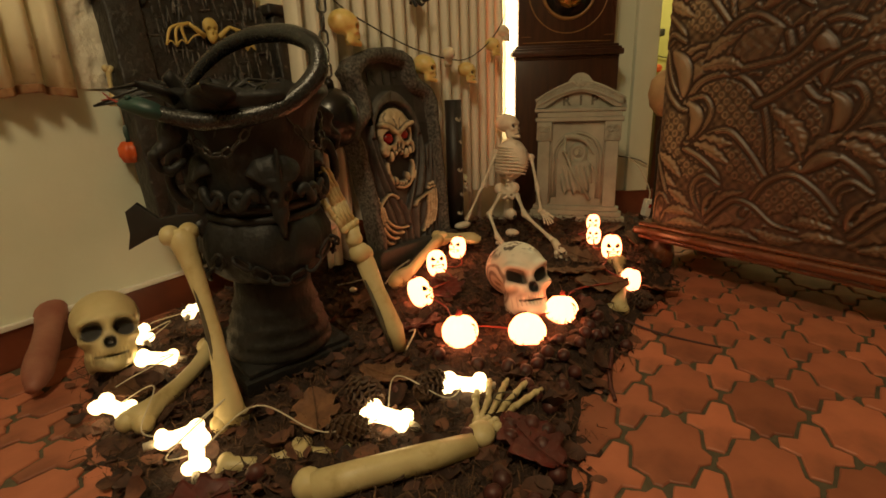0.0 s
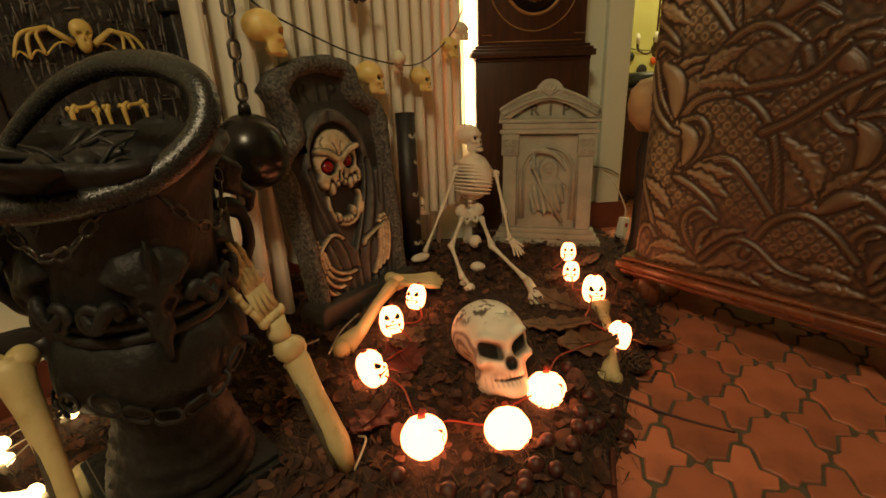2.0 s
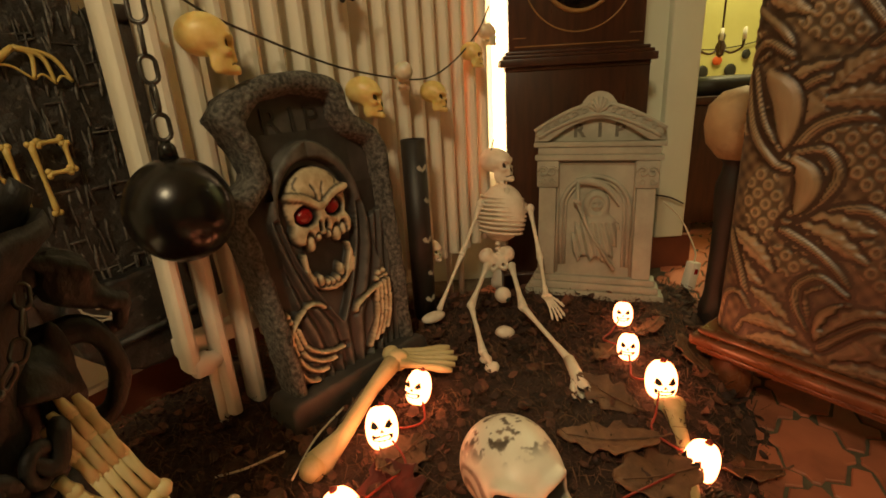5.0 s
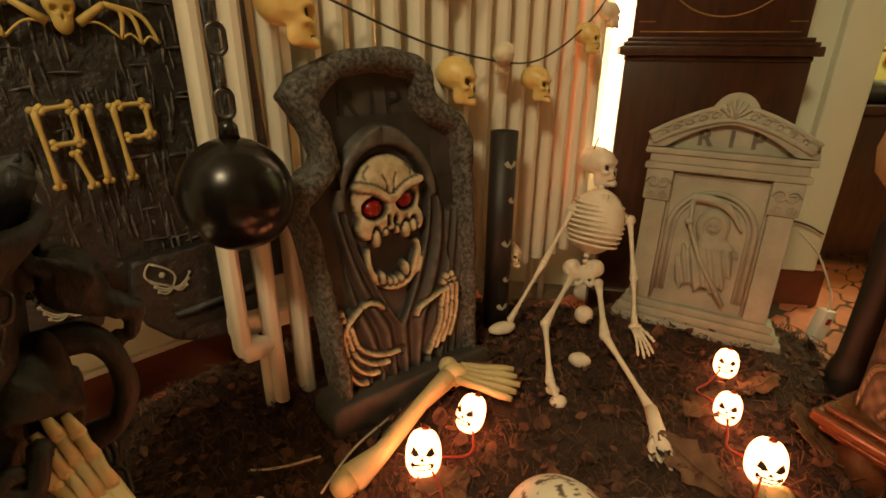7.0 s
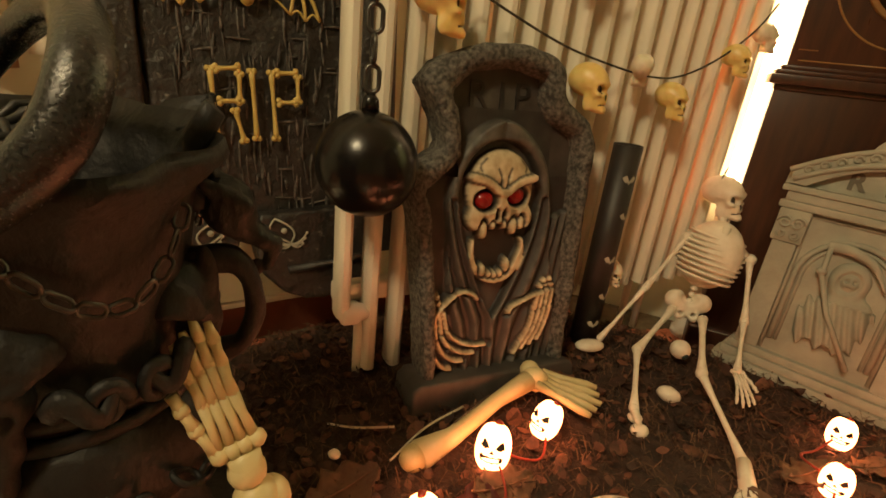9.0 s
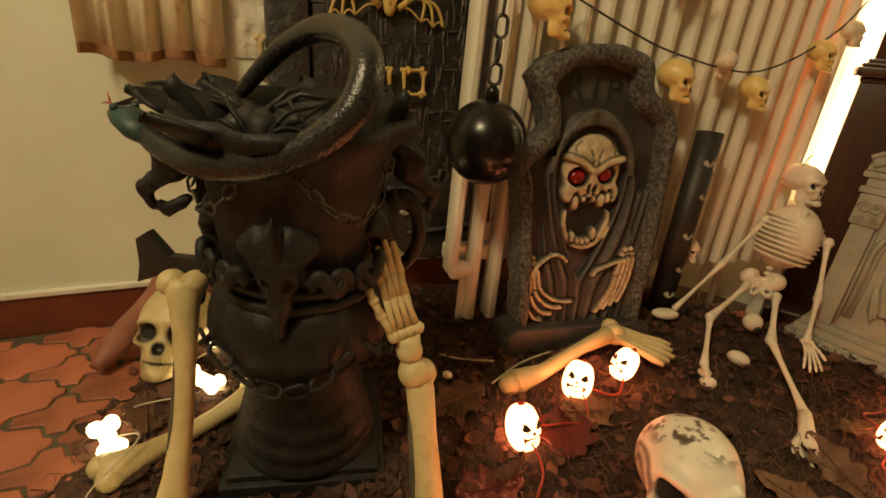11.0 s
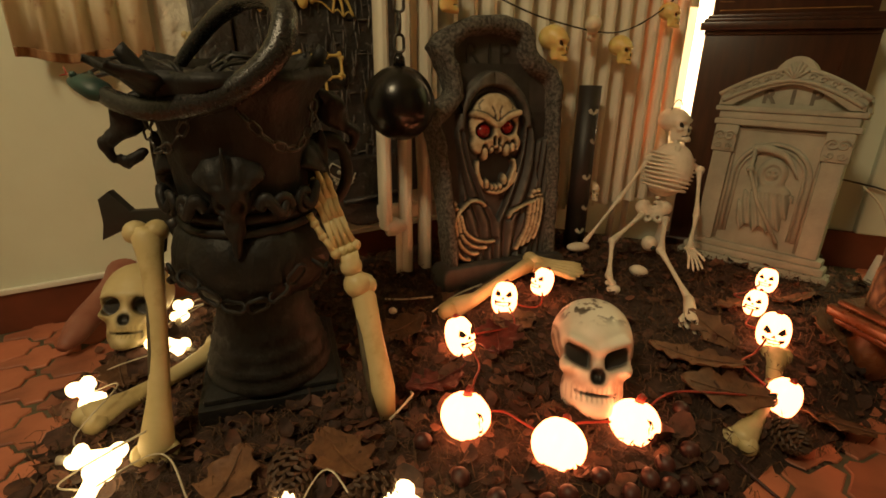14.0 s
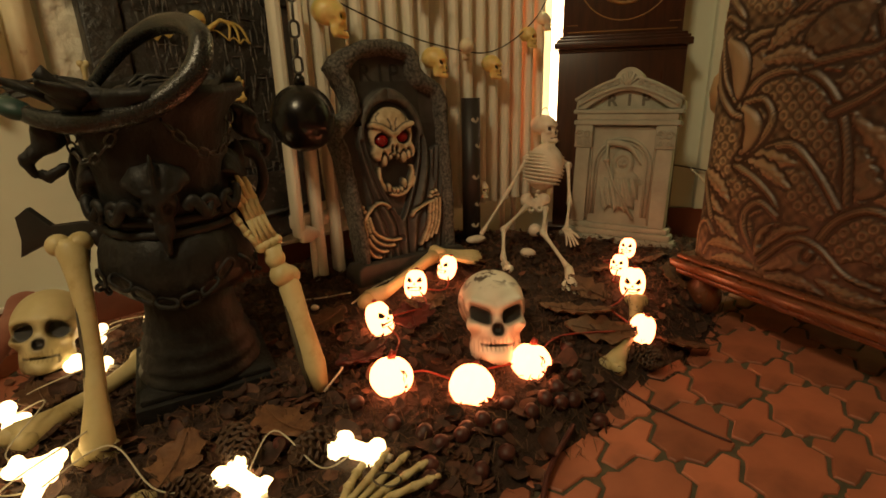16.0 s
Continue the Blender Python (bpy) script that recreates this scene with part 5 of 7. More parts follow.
# Small orange pumpkin ornament on a cord against the wall.
orn = thing("pumpkin_ornament", WALL @ pose(1.647, -0.045, 0.465), "small orange pumpkin ornament hanging with a dark leaf", "ornament")
part("pumpkin", lathe([(0, -0.028), (0.018, -0.026), (0.027, -0.008), (0.027, 0.01), (0.016, 0.026), (0, 0.022)], 32, wobble=lambda a, z: 1 + 0.07 * math.cos(8 * a)), M_ORANGE, orn)
part("stalk", sweep([(0, 0, 0.022), (0.003, 0, 0.04), (0.008, 0, 0.052)], [0.007, 0.005], 7), M_TEAL, orn)
bm = bmesh.new()
bm = leaf_blade(bm, (0.0, 0.03), (0.018, 0.085), 0.012, 0, 0.004)
part("leaf", bm, M_TEAL, orn)
part("cord", sweep([(0.0, 0, 0.05), (-0.004, 0, 0.14), (-0.012, 0.01, 0.20)], 0.0016, 5), M_WHITEWIRE, orn)
bm = bone_bm((-0.014, 0, 0.12), (-0.010, 0, 0.20), 0.007)
part("bone_charm", bm, M_BONE, orn)

# Skirting and plug by the clock.
sk = part("baseboard_north", box(0.80, 1.06, 2.115, 2.13, 0.0, 0.12), M_SKIRT, smooth=False)
tagged(sk, "terracotta skirting beside the clock", "baseboard", kind="structure")
doorpost = part("door_frame", box(0.92, 1.02, 2.10, 2.26, 0.12, 2.4, 0.006), M_WALL)
tagged(doorpost, "cream plastered edge of the doorway", "door frame", kind="structure")
plug = thing("power_adaptor", pose(0.885, 1.795, 0.060, 0, 12, 20), "white plastic power adaptor with a lead standing in the litter", "adaptor")
sharp(part("case", box(-0.017, 0.017, -0.014, 0.014, 0.0, 0.085, 0.006), M_WHITEPAINT, plug))
part("switch", box(-0.006, 0.006, -0.0165, -0.013, 0.05, 0.066, 0.001), M_REDEYE, plug)
part("lead", sweep(smooth_path([(0.0, 0, 0.083), (0.0, 0.01, 0.12), (-0.03, 0.06, 0.20), (-0.07, 0.10, 0.24)], 6), 0.0025, 6), M_WHITEWIRE, plug)
wire = thing("wall_cable", pose(0.93, 2.08, 0), "thin dark cable slack along the wall", "cable")
part("cable", sweep(smooth_path([(-0.14, 0.0, 0.30), (-0.05, 0.0, 0.285), (0.02, 0.0, 0.27), (0.07, 0.0, 0.245)], 6), 0.003, 6), M_DARKWIRE, wire)
# things in the further room, seen past the cabinet
sh = part("wall_shelf", box(1.30, 1.80, 3.78, 3.9, 0.95, 1.0, 0.008), M_DARKPANEL)
tagged(sh, "dark shelf on the far yellow wall", "shelf")
# party garland of dark paper shapes in the further room
fg = thing("paper_garland", pose(2.08, 3.885, 0.76), "string of small dark and orange paper shapes", "garland")
part("cord", sweep(smooth_path([(-0.45, 0, 0.10), (-0.2, 0, 0.04), (0.0, 0, 0.02), (0.25, 0, 0.05), (0.5, 0, 0.12)], 5), 0.004, 6), M_DARKWIRE, fg)
for k in range(9):
    x = -0.36 + 0.095 * k
    z = 0.02 + 0.25 * x * x
    if k % 3 == 1:
        part("paper_pumpkin", ball(x, 0, z - 0.07, 0.034, 0.008, 0.030, 12, 8), M_ORANGE, fg)
    else:
        part("paper_disc", ball(x, 0, z - 0.05 - 0.09 * (k % 2), 0.030 + 0.012 * (k % 2), 0.008, 0.032 + 0.012 * (k % 2), 12, 8), M_DARKPANEL, fg)

chest = thing("blanket_chest", pose(1.45, 2.62, 0), "dark wooden chest standing beyond the doorway", "chest")
sharp(part("carcass", box(-0.26, 0.30, -0.16, 0.18, 0.05, 0.54, 0.01), M_CLOCKWOOD, chest))
sharp(part("lid", box(-0.28, 0.32, -0.18, 0.20, 0.54, 0.57, 0.008), M_CLOCKWOOD, chest))
for x in (-0.22, 0.26):
    part("foot", box(x - 0.03, x + 0.03, -0.14, 0.16, 0.0, 0.05, 0.004), M_CLOCKWOOD, chest)
for k in range(3):
    roll = thing("black_roll", pose(1.40 + 0.01 * k, 2.52 + 0.075 * k, 0.605), "thick roll of black cloth lying on a chest", "cloth roll", "rolls of black cloth")
    part("cloth", rough(sweep([(-0.17, 0, 0), (-0.06, 0.004, 0), (0.06, 0, 0.002), (0.18, 0.003, 0)], [0.034, 0.036, 0.035, 0.033], 18), 0.003, 30), M_BLACK, roll)
chand = thing("chandelier", pose(1.86, 3.45, 0.78), "small brass chandelier hanging in the further room", "chandelier")
part("rod", sweep([(0, 0, 0.02), (0, 0, ROOM_H - 0.78)], 0.006, 8), M_CLOCKWOOD, chand)
part("hub", lathe([(0, -0.06), (0.018, -0.045), (0.030, 0.0), (0.016, 0.03), (0.022, 0.06), (0, 0.09)], 20), M_CLOCKWOOD, chand)
for k in range(6):
    a = radians(60 * k)
    arm_line = smooth_path([(0, 0, 0), (0.06 * math.cos(a), 0.06 * math.sin(a), -0.035), (0.12 * math.cos(a), 0.12 * math.sin(a), -0.01), (0.13 * math.cos(a), 0.13 * math.sin(a), 0.03)], 5)
    branch = part("arm", sweep(arm_line, 0.006, 7), M_CLOCKWOOD, chand)
    part("candle", shaped(lathe([(0, 0), (0.009, 0), (0.009, 0.06), (0, 0.064)], 10), Matrix.Translation(arm_line[-1])), M_WHITEPAINT, branch)
# ---- ground cover ----
EDGE = [(0.74, 1.24), (0.66, 1.12), (0.54, 1.0), (0.43, 0.82), (0.30, 0.66), (0.24, 0.50), (0.20, 0.34), (0.0, 0.26), (-0.25, 0.28), (-0.46, 0.42), (-0.56, 0.55), (-0.66, 0.68), (-0.78, 0.84), (-0.82, 0.98), (-0.70, 1.22), (-0.42, 1.66), (-0.10, 1.86), (0.30, 1.90), (0.86, 1.88), (0.94, 1.74), (0.84, 1.50)]


def edge_distance(x, y):
    """Metres inside the litter's edge; negative outside."""
    p = Vector((x, y))
    best, inside = 9.0, False
    for (ax, ay), (bx, by) in zip(EDGE, EDGE[1:] + EDGE[:1]):
        a, b = Vector((ax, ay)), Vector((bx, by))
        t = max(0.0, min(1.0, (p - a).dot(b - a) / (b - a).length_squared))
        best = min(best, (p - a - (b - a) * t).length)
        if (ay > y) != (by > y) and x < (bx - ax) * (y - ay) / (by - ay) + ax:
            inside = not inside
    return best if inside else -best


def ground_height(x, y):
    d = edge_distance(x, y)
    top = float(np.interp(y, (0.3, 0.8, 1.05, 1.35, 1.6), (0.022, 0.036, 0.048, 0.078, 0.082)))
    top *= float(np.interp(x, (-0.75, -0.40, -0.2), (0.40, 0.60, 1.0)))
    k = max(0.0, min(1.0, (d + 0.01) / 0.10))
    k = k * k * (3 - 2 * k)
    return top * k + (0.010 * k * (noise.noise(Vector((x * 14, y * 14, 0))) + 0.6 * noise.noise(Vector((x * 40, y * 40, 5)))))


def litter_sheet():
    bm = bmesh.new()
    n = 150
    grid = {}
    for i in range(n):
        for j in range(n):
            x, y = -0.95 + 2.0 * i / (n - 1), 0.18 + 1.80 * j / (n - 1)
            if edge_distance(x, y) > -0.03 + 0.03 * noise.noise(Vector((x * 9, y * 9, 2))):
                grid[i, j] = bm.verts.new((x, y, max(-0.004, ground_height(x, y)) + 0.001))
    for (i, j), v in grid.items():
        q = [grid.get(k) for k in ((i, j), (i + 1, j), (i + 1, j + 1), (i, j + 1))]
        if all(q):
            bm.faces.new(q)
    ob = part("ground_cover", bm, M_SOIL)
    return tagged(ob, "mound of dark soil, moss and leaf litter on the tiles", "ground cover", kind="stuff")


litter_sheet()


def scatter(n, seed, front=0.0):
    rng = random.Random(seed)
    out = []
    while len(out) < n:
        x, y = rng.uniform(-0.86, 0.92), rng.uniform(0.24, 1.90)
        d = edge_distance(x, y)
        if d > rng.uniform(-0.035, 0.03):
            out.append((x, y, max(0.0, ground_height(x, y))))
    return out


def leaf_shape(bm, m, length, width, curl, rng, lobes=0):
    n = 5
    rows_ = []
    for i in range(n + 1):
        t = i / n
        w = width * (math.sin(math.pi * min(1, 0.06 + t * 0.92)) ** 0.8) * (1 + (0.25 * (i % 2) if lobes else 0))
        y = length * (t - 0.5)
        z = curl * length * ((t - 0.5) ** 2) * 2
        row = []
        for q in (-1, 0, 1):
            row.append(bm.verts.new(m @ Vector((q * w, y, z + abs(q) * w * curl * 0.9 * (1 if i % 2 else 0.7)))))
        rows_.append(row)
    for a, b in zip(rows_, rows_[1:]):
        for k in (0, 1):
            bm.faces.new((a[k], a[k + 1], b[k + 1], b[k]))
    return bm


def litter_leaves():
    rng = random.Random(11)
    bm = bmesh.new()
    for x, y, z in scatter(2300, 3):
        s = rng.uniform(0.008, 0.026) * (0.7 if y > 1.05 else 1.0)
        m = pose(x, y, z + rng.uniform(0.002, 0.012), rng.uniform(-32, 32), rng.uniform(-32, 32), rng.uniform(0, 360))
        leaf_shape(bm, m, s * 1.6, s * 0.5, rng.uniform(-0.5, 0.7), rng)
    for x, y, z in scatter(420, 8):
        s = rng.uniform(0.020, 0.040) * (0.7 if y > 1.05 else 1.0)
        m = pose(x, y, z + rng.uniform(0.004, 0.012), rng.uniform(-26, 26), rng.uniform(-26, 26), rng.uniform(0, 360))
        leaf_shape(bm, m, s * 1.5, s * 0.55, rng.uniform(-0.7, 0.9), rng)
    ob = part("dry_leaf_litter", bm, M_LEAF)
    tagged(ob, "small dry brown leaves scattered over the mound", "leaves", kind="stuff")
    bm = bmesh.new()
    for x, y, z in scatter(11000, 4):
        a = rng.uniform(0, 6.28)
        ln = rng.uniform(0.012, 0.040)
        p = Vector((x, y, z + 0.002))
        pts = [p, p + Vector((ln * 0.5 * math.cos(a), ln * 0.5 * math.sin(a), rng.uniform(0.004, 0.020))), p + Vector((ln * math.cos(a + 0.6), ln * math.sin(a + 0.6), rng.uniform(-0.002, 0.012)))]
        bm2 = [Vector(q) for q in pts]
        w = rng.uniform(0.0005, 0.0013)
        side = Vector((-math.sin(a), math.cos(a), 0)) * w
        va = [bm.verts.new(q + side) for q in bm2]
        vb = [bm.verts.new(q - side + Vector((0, 0, w))) for q in bm2]
        for k in (0, 1):
            bm.faces.new((va[k], va[k + 1], vb[k + 1], vb[k]))
    ob = part("moss_strands", bm, M_MOSS, smooth=False)
    tagged(ob, "tangled strands of dry brown moss", "moss", kind="stuff")


litter_leaves()


def big_leaf(x, y, length, width, turn, tilt, roll, mat, label, lift=0.014):
    bm = bmesh.new()
    rng = random.Random(int(x * 1000))
    n, half = 14, 5
    rows_ = []
    for i in range(n + 1):
        t = i / n
        w = width * (math.sin(math.pi * min(1, 0.04 + t * 0.94)) ** 0.75) * (1 + 0.22 * math.sin(t * 21))
        rows_.append([bm.verts.new((w * q / half, length * (t - 0.5), 0.28 * length * (t - 0.45) ** 2 + 0.16 * abs(q / half) ** 1.5 * w + 0.004 * math.sin(i * 2.1 + q * 1.7))) for q in range(-half, half + 1)])
    for a, b in zip(rows_, rows_[1:]):
        for k in range(2 * half):
            bm.faces.new((a[k], a[k + 1], b[k + 1], b[k]))
    ob = thing("dead_leaf", pose(x, y, max(0, ground_height(x, y)) + lift, tilt, roll, turn), label, "leaf", "large dead leaves")
    blade = part("blade", bm, mat, ob)
    mod = blade.modifiers.new("thick", "SOLIDIFY")
    mod.thickness = 0.0012
    part("stem", sweep(smooth_path([(0, -length * 0.62, 0.02), (0, -length * 0.5, 0.012), (0, 0, 0.004), (0, length * 0.4, 0.012)], 4), [0.0018, 0.0016, 0.001], 5), mat, ob)
    return ob


for x, y, ln, w, turn, tilt, roll, red in ((0.42, 1.17, 0.17, 0.050, 70, -8, 10, 0), (0.47, 1.09, 0.16, 0.045, 100, 6, -12, 0), (0.64, 1.13, 0.13, 0.040, 80, 5, 15, 0), (0.045, 1.10, 0.12, 0.050, 20, 5, -10, 1), (0.06, 1.17, 0.11, 0.04, -40, -6, 10, 0),
                                           (0.46, 1.29, 0.13, 0.035, 40, 10, -15, 0), (0.69, 1.40, 0.12, 0.035, 10, 14, 20, 0), (0.65, 1.52, 0.11, 0.032, -60, 5, -20, 0), (-0.08, 0.70, 0.13, 0.045, 60, -5, 10, 0), (-0.02, 0.92, 0.12, 0.045, 150, 4, 12, 1),
                                           (-0.20, 0.60, 0.11, 0.04, 15, 8, -8, 0), (0.16, 0.50, 0.13, 0.05, 30, 5, 8, 1), (-0.16, 1.06, 0.12, 0.04, -30, 8, 8, 0), (0.12, 1.46, 0.12, 0.035, 80, 8, 12, 0), (0.52, 1.43, 0.11, 0.035, 130, -6, 14, 0), (-0.60, 0.72, 0.10, 0.04, 60, 5, 10, 0), (-0.33, 0.42, 0.11, 0.04, 120, 5, -12, 1)):
    big_leaf(x, y, ln, w, turn, tilt, roll, M_REDLEAF if red else M_BIGLEAF, "large dark red fallen leaf curling on the moss" if red else "large curled brown dead leaf on the moss")


def conkers():
    rng = random.Random(21)
    bm = rough(ball(0, 0, 0, 0.0145, 0.0155, 0.0130, 14, 10), 0.001, 60)
    first = None
    spots = []
    while len(spots) < 32:
        t = rng.random()
        x, y = np.interp(t, (0, 0.25, 0.5, 0.75, 1), (0.50, 0.40, 0.30, 0.22, 0.18)), np.interp(t, (0, 0.25, 0.5, 0.75, 1), (0.96, 0.84, 0.72, 0.56, 0.40))
        x, y = float(x) + rng.gauss(-0.035, 0.035), float(y) + rng.gauss(0.02, 0.04)
        if all((x - a) ** 2 + (y - b) ** 2 > 0.026 ** 2 for a, b in spots):
            spots.append((x, y))
    spots += [(0.10 + 0.06 * i, 0.74 + 0.02 * math.sin(i * 5)) for i in range(4)] + [(-0.12, 0.56), (-0.06, 0.66), (-0.26, 0.46), (0.02, 0.78)]
    for x, y in spots:
        m = pose(x, y, max(0, ground_height(x, y)) + 0.012, rng.uniform(0, 360), rng.uniform(0, 360), 0)
        if first is None:
            first = part("conker", bm, M_NUT)
            tagged(first, "glossy dark brown conker at the litter's edge", "conker", "conkers")
            first.matrix_world = m
        else:
            copy_thing(first, m)


conkers()


def pine_cone(x, y, turn, tilt, size=1.0):
    ob = thing("pine_cone", pose(x, y, max(0, ground_height(x, y)) + 0.022 * size, tilt, 0, turn) @ Matrix.Diagonal((size, size, size, 1)), "brown open pine cone lying in the litter", "pine cone", "pine cones")
    part("core", lathe([(0, -0.04), (0.012, -0.034), (0.016, -0.01), (0.011, 0.02), (0, 0.042)], 12), M_CONE, ob)
    bm = bmesh.new()
    bm.verts.ensure_lookup_table()
    pts = [(-0.007, 0, 0), (0.007, 0, 0), (0.0085, 0.016, 0.003), (0.0, 0.021, 0.005), (-0.0085, 0.016, 0.003)]
    lo = [bm.verts.new(p) for p in pts]
    hi = [bm.verts.new((p[0] * 0.8, p[1], p[2] + 0.004)) for p in pts]
    bm.faces.new(lo[::-1])
    bm.faces.new(hi)
    for k in range(5):
        bm.faces.new((lo[k], lo[(k + 1) % 5], hi[(k + 1) % 5], hi[k]))
    first = None
    for i in range(70):
        t = i / 69
        a = i * 137.5
        r = 0.006 + 0.006 * math.sin(math.pi * (0.15 + 0.8 * t))
        k = 0.55 + 0.6 * math.sin(math.pi * (0.12 + 0.8 * t))
        m = pose(0, 0, -0.034 + 0.068 * t, 0, 0, a) @ Matrix.Translation((0, r, 0)) @ pose(0, 0, 0, 12 + 50 * t, 0, 0) @ Matrix.Diagonal((k, k, k, 1))
        if first is None:
            first = part("cone_scale", bm, M_CONE, ob, smooth=False)
            piece = first
        else:
            piece = first.copy()
            scene.collection.objects.link(piece)
        piece.parent = ob
        piece.matrix_local = m
    return ob


pine_cone(-0.12, 0.635, 40, 78, 1.15)
pine_cone(0.005, 0.655, -30, 80, 1.0)
pine_cone(0.565, 1.055, 20, 75, 0.95)
pine_cone(-0.14, 0.545, 100, 82, 0.9)

twig = part("twig", sweep(smooth_path([(0.48, 0.97, 0.02), (0.54, 0.92, 0.008), (0.60, 0.87, 0.006), (0.66, 0.83, 0.005)], 5), [0.003, 0.002], 6), M_NUT)
tagged(twig, "thin dark twig lying on the tiles", "twig")
twig = part("twig", sweep(smooth_path([(0.40, 0.80, 0.03), (0.36, 0.70, 0.02), (0.35, 0.64, 0.012)], 5), [0.005, 0.004], 6), M_NUT)
tagged(twig, "short dark broken twig at the litter's edge", "twig")

# ---- skulls, bones and the urn ----
def skull(name, m, mat, label, frown, swirls, step=0.0042, seed=0.0):
    ob = part(name, skull_wash(skull_bmesh(step, frown), frown, swirls, seed), mat)
    ob.matrix_world = m
    return tagged(ob, label, "skull")


skull("plastic_skull", pose(0.250, 1.000, 0.020, -30, 0, 13) @ Matrix.Diagonal((1.05, 1.05, 1.05, 1)), M_SKULLWHITE, "white plastic skull with brown stains among the lights", 0.40, True, 0.0026, 3.0)
skull("plastic_skull", pose(-0.690, 0.815, 0.020, -27, 4, 36) @ Matrix.Diagonal((0.95, 0.95, 0.95, 1)), M_BONESKULL, "yellowed plastic skull standing beside the urn", -0.15, False, 0.0032)


def long_bone(name, a, b, r, label, mat=M_BONE, groove=True):
    a, b = Vector(a), Vector(b)
    ob = thing(name, Matrix.Translation(a), label, "bone")
    v = b - a
    d = v.normalized()
    side = d.cross(Vector((0, 0, 1)))
    side = side.normalized() if side.length > 0.2 else Vector((1, 0, 0))
    t = [0, 0.05, 0.12, 0.25, 0.45, 0.65, 0.8, 0.9, 0.96, 1]
    bm = sweep([v * q + side * 0.012 * math.sin(q * 3.1) for q in t], [r * k for k in (1.15, 1.35, 1.15, 0.86, 0.72, 0.72, 0.84, 1.05, 1.25, 1.0)], 14)
    for p, s in ((Vector((0, 0, 0)), 1), (v, -1)):
        for q in (-1, 1):
            c = p + side * r * 0.75 * q + d * s * r * 0.3
            part("knob", rough(ball(c.x, c.y, c.z, r * 0.95, r * 1.05, r * 0.95, seg=14, rings=10), r * 0.1, 40), mat, ob)
    part("shaft", rough(bm, r * 0.06, 30), mat, ob)
    if groove:
        g = [v * q + side * 0.012 * math.sin(q * 3.1) + Vector((-0.35, -0.93, 0)) * r * 0.60 for q in (0.16, 0.35, 0.58, 0.80)]
        part("groove", sweep(g, [0.001, r * 0.26, r * 0.26, 0.001], 8), M_BONEDARK, ob, "dark painted groove")
    return ob


def bony_hand(bm, wrist, palm_dir, up_dir, size, spread=0.22, curl=0.15, thumb=0.60):
    """Carpals, palm bones, four fingers and a thumb."""
    w, d, u = Vector(wrist), Vector(palm_dir).normalized(), Vector(up_dir).normalized()
    s = d.cross(u).normalized()
    u = s.cross(d).normalized()
    for k in range(4):
        a = (k - 1.5)
        p = w + s * a * 0.012 * size + d * 0.006 * size
        bm = ball(*p, 0.010 * size, seg=8, rings=6, bm=bm)
        base = w + s * a * 0.011 * size + d * 0.012 * size
        tip = w + (d + s * a * spread * 0.5).normalized() * 0.062 * size + s * a * 0.008 * size
        bm = sweep([base, (base + tip) / 2, tip], [0.006 * size, 0.0045 * size, 0.0065 * size], 7, bm)
        q = tip
        dirn = (d + s * a * spread).normalized()
        for ln in (0.036, 0.026, 0.020):
            ln *= size * (1.0 - 0.10 * abs(a - 0.5))
            dirn = (dirn - u * curl).normalized()
            e = q + dirn * ln
            bm = sweep([q, q + dirn * ln * 0.5, e], [0.0066 * size, 0.0048 * size, (0.0060 if ln > 0.02 * size else 0.0034) * size], 8, bm)
            bm = ball(*q, 0.0066 * size, seg=8, rings=6, bm=bm)
            q = e
    q = w + s * -0.020 * size + d * 0.010 * size
    dirn = (d * 0.95 - s * thumb).normalized()
    for ln in (0.032, 0.025, 0.018):
        e = q + dirn * ln * size
        bm = sweep([q, (q + e) / 2, e], [0.0075 * size, 0.0055 * size, 0.0062 * size], 7, bm)
        bm = ball(*q, 0.0080 * size, seg=8, rings=6, bm=bm)
        q, dirn = e, (dirn + d * 0.35).normalized()
    return bm


# thigh bone leaning on the urn
long_bone("leg_bone", (-0.352, 0.600, 0.030), (-0.442, 0.722, 0.354), 0.0195, "long ivory plastic leg bone propped against the urn")
# forearm with a raised hand, leaning on the urn
arm = thing("plastic_forearm", pose(0, 0, 0), "ivory plastic skeleton forearm with raised hand beside the urn", "bone arm")
bm = sweep([(-0.062, 0.814, 0.042), (-0.074, 0.824, 0.09), (-0.108, 0.850, 0.17), (-0.130, 0.864, 0.232), (-0.137, 0.867, 0.262)], [0.013, 0.022, 0.019, 0.019, 0.022, 0.010], 16)
bm = ball(-0.140, 0.861, 0.256, 0.0235, seg=14, rings=10, bm=bm)
bm = ball(-0.134, 0.874, 0.250, 0.021, seg=12, rings=8, bm=bm)
part("forearm", rough(bm, 0.002, 30), M_BONE, arm)
part("groove", sweep([(-0.081, 0.803, 0.055), (-0.101, 0.819, 0.12), (-0.131, 0.843, 0.20)], [0.004, 0.0075, 0.003], 6), M_BONEDARK, arm, "dark painted groove")
bm = bmesh.new()
bm = sweep([(-0.148, 0.868, 0.255), (-0.153, 0.858, 0.312)], [0.014, 0.015, 0.017], 12, bm)
bm = ball(-0.150, 0.860, 0.288, 0.019, seg=12, rings=8, bm=bm)
bm = bony_hand(bm, (-0.154, 0.857, 0.312), (-0.052, -0.010, 0.145), (0.78, -0.55, 0.1), 0.98, 0.03, 0.02, 0.22)
part("hand", bm, M_BONE, arm)
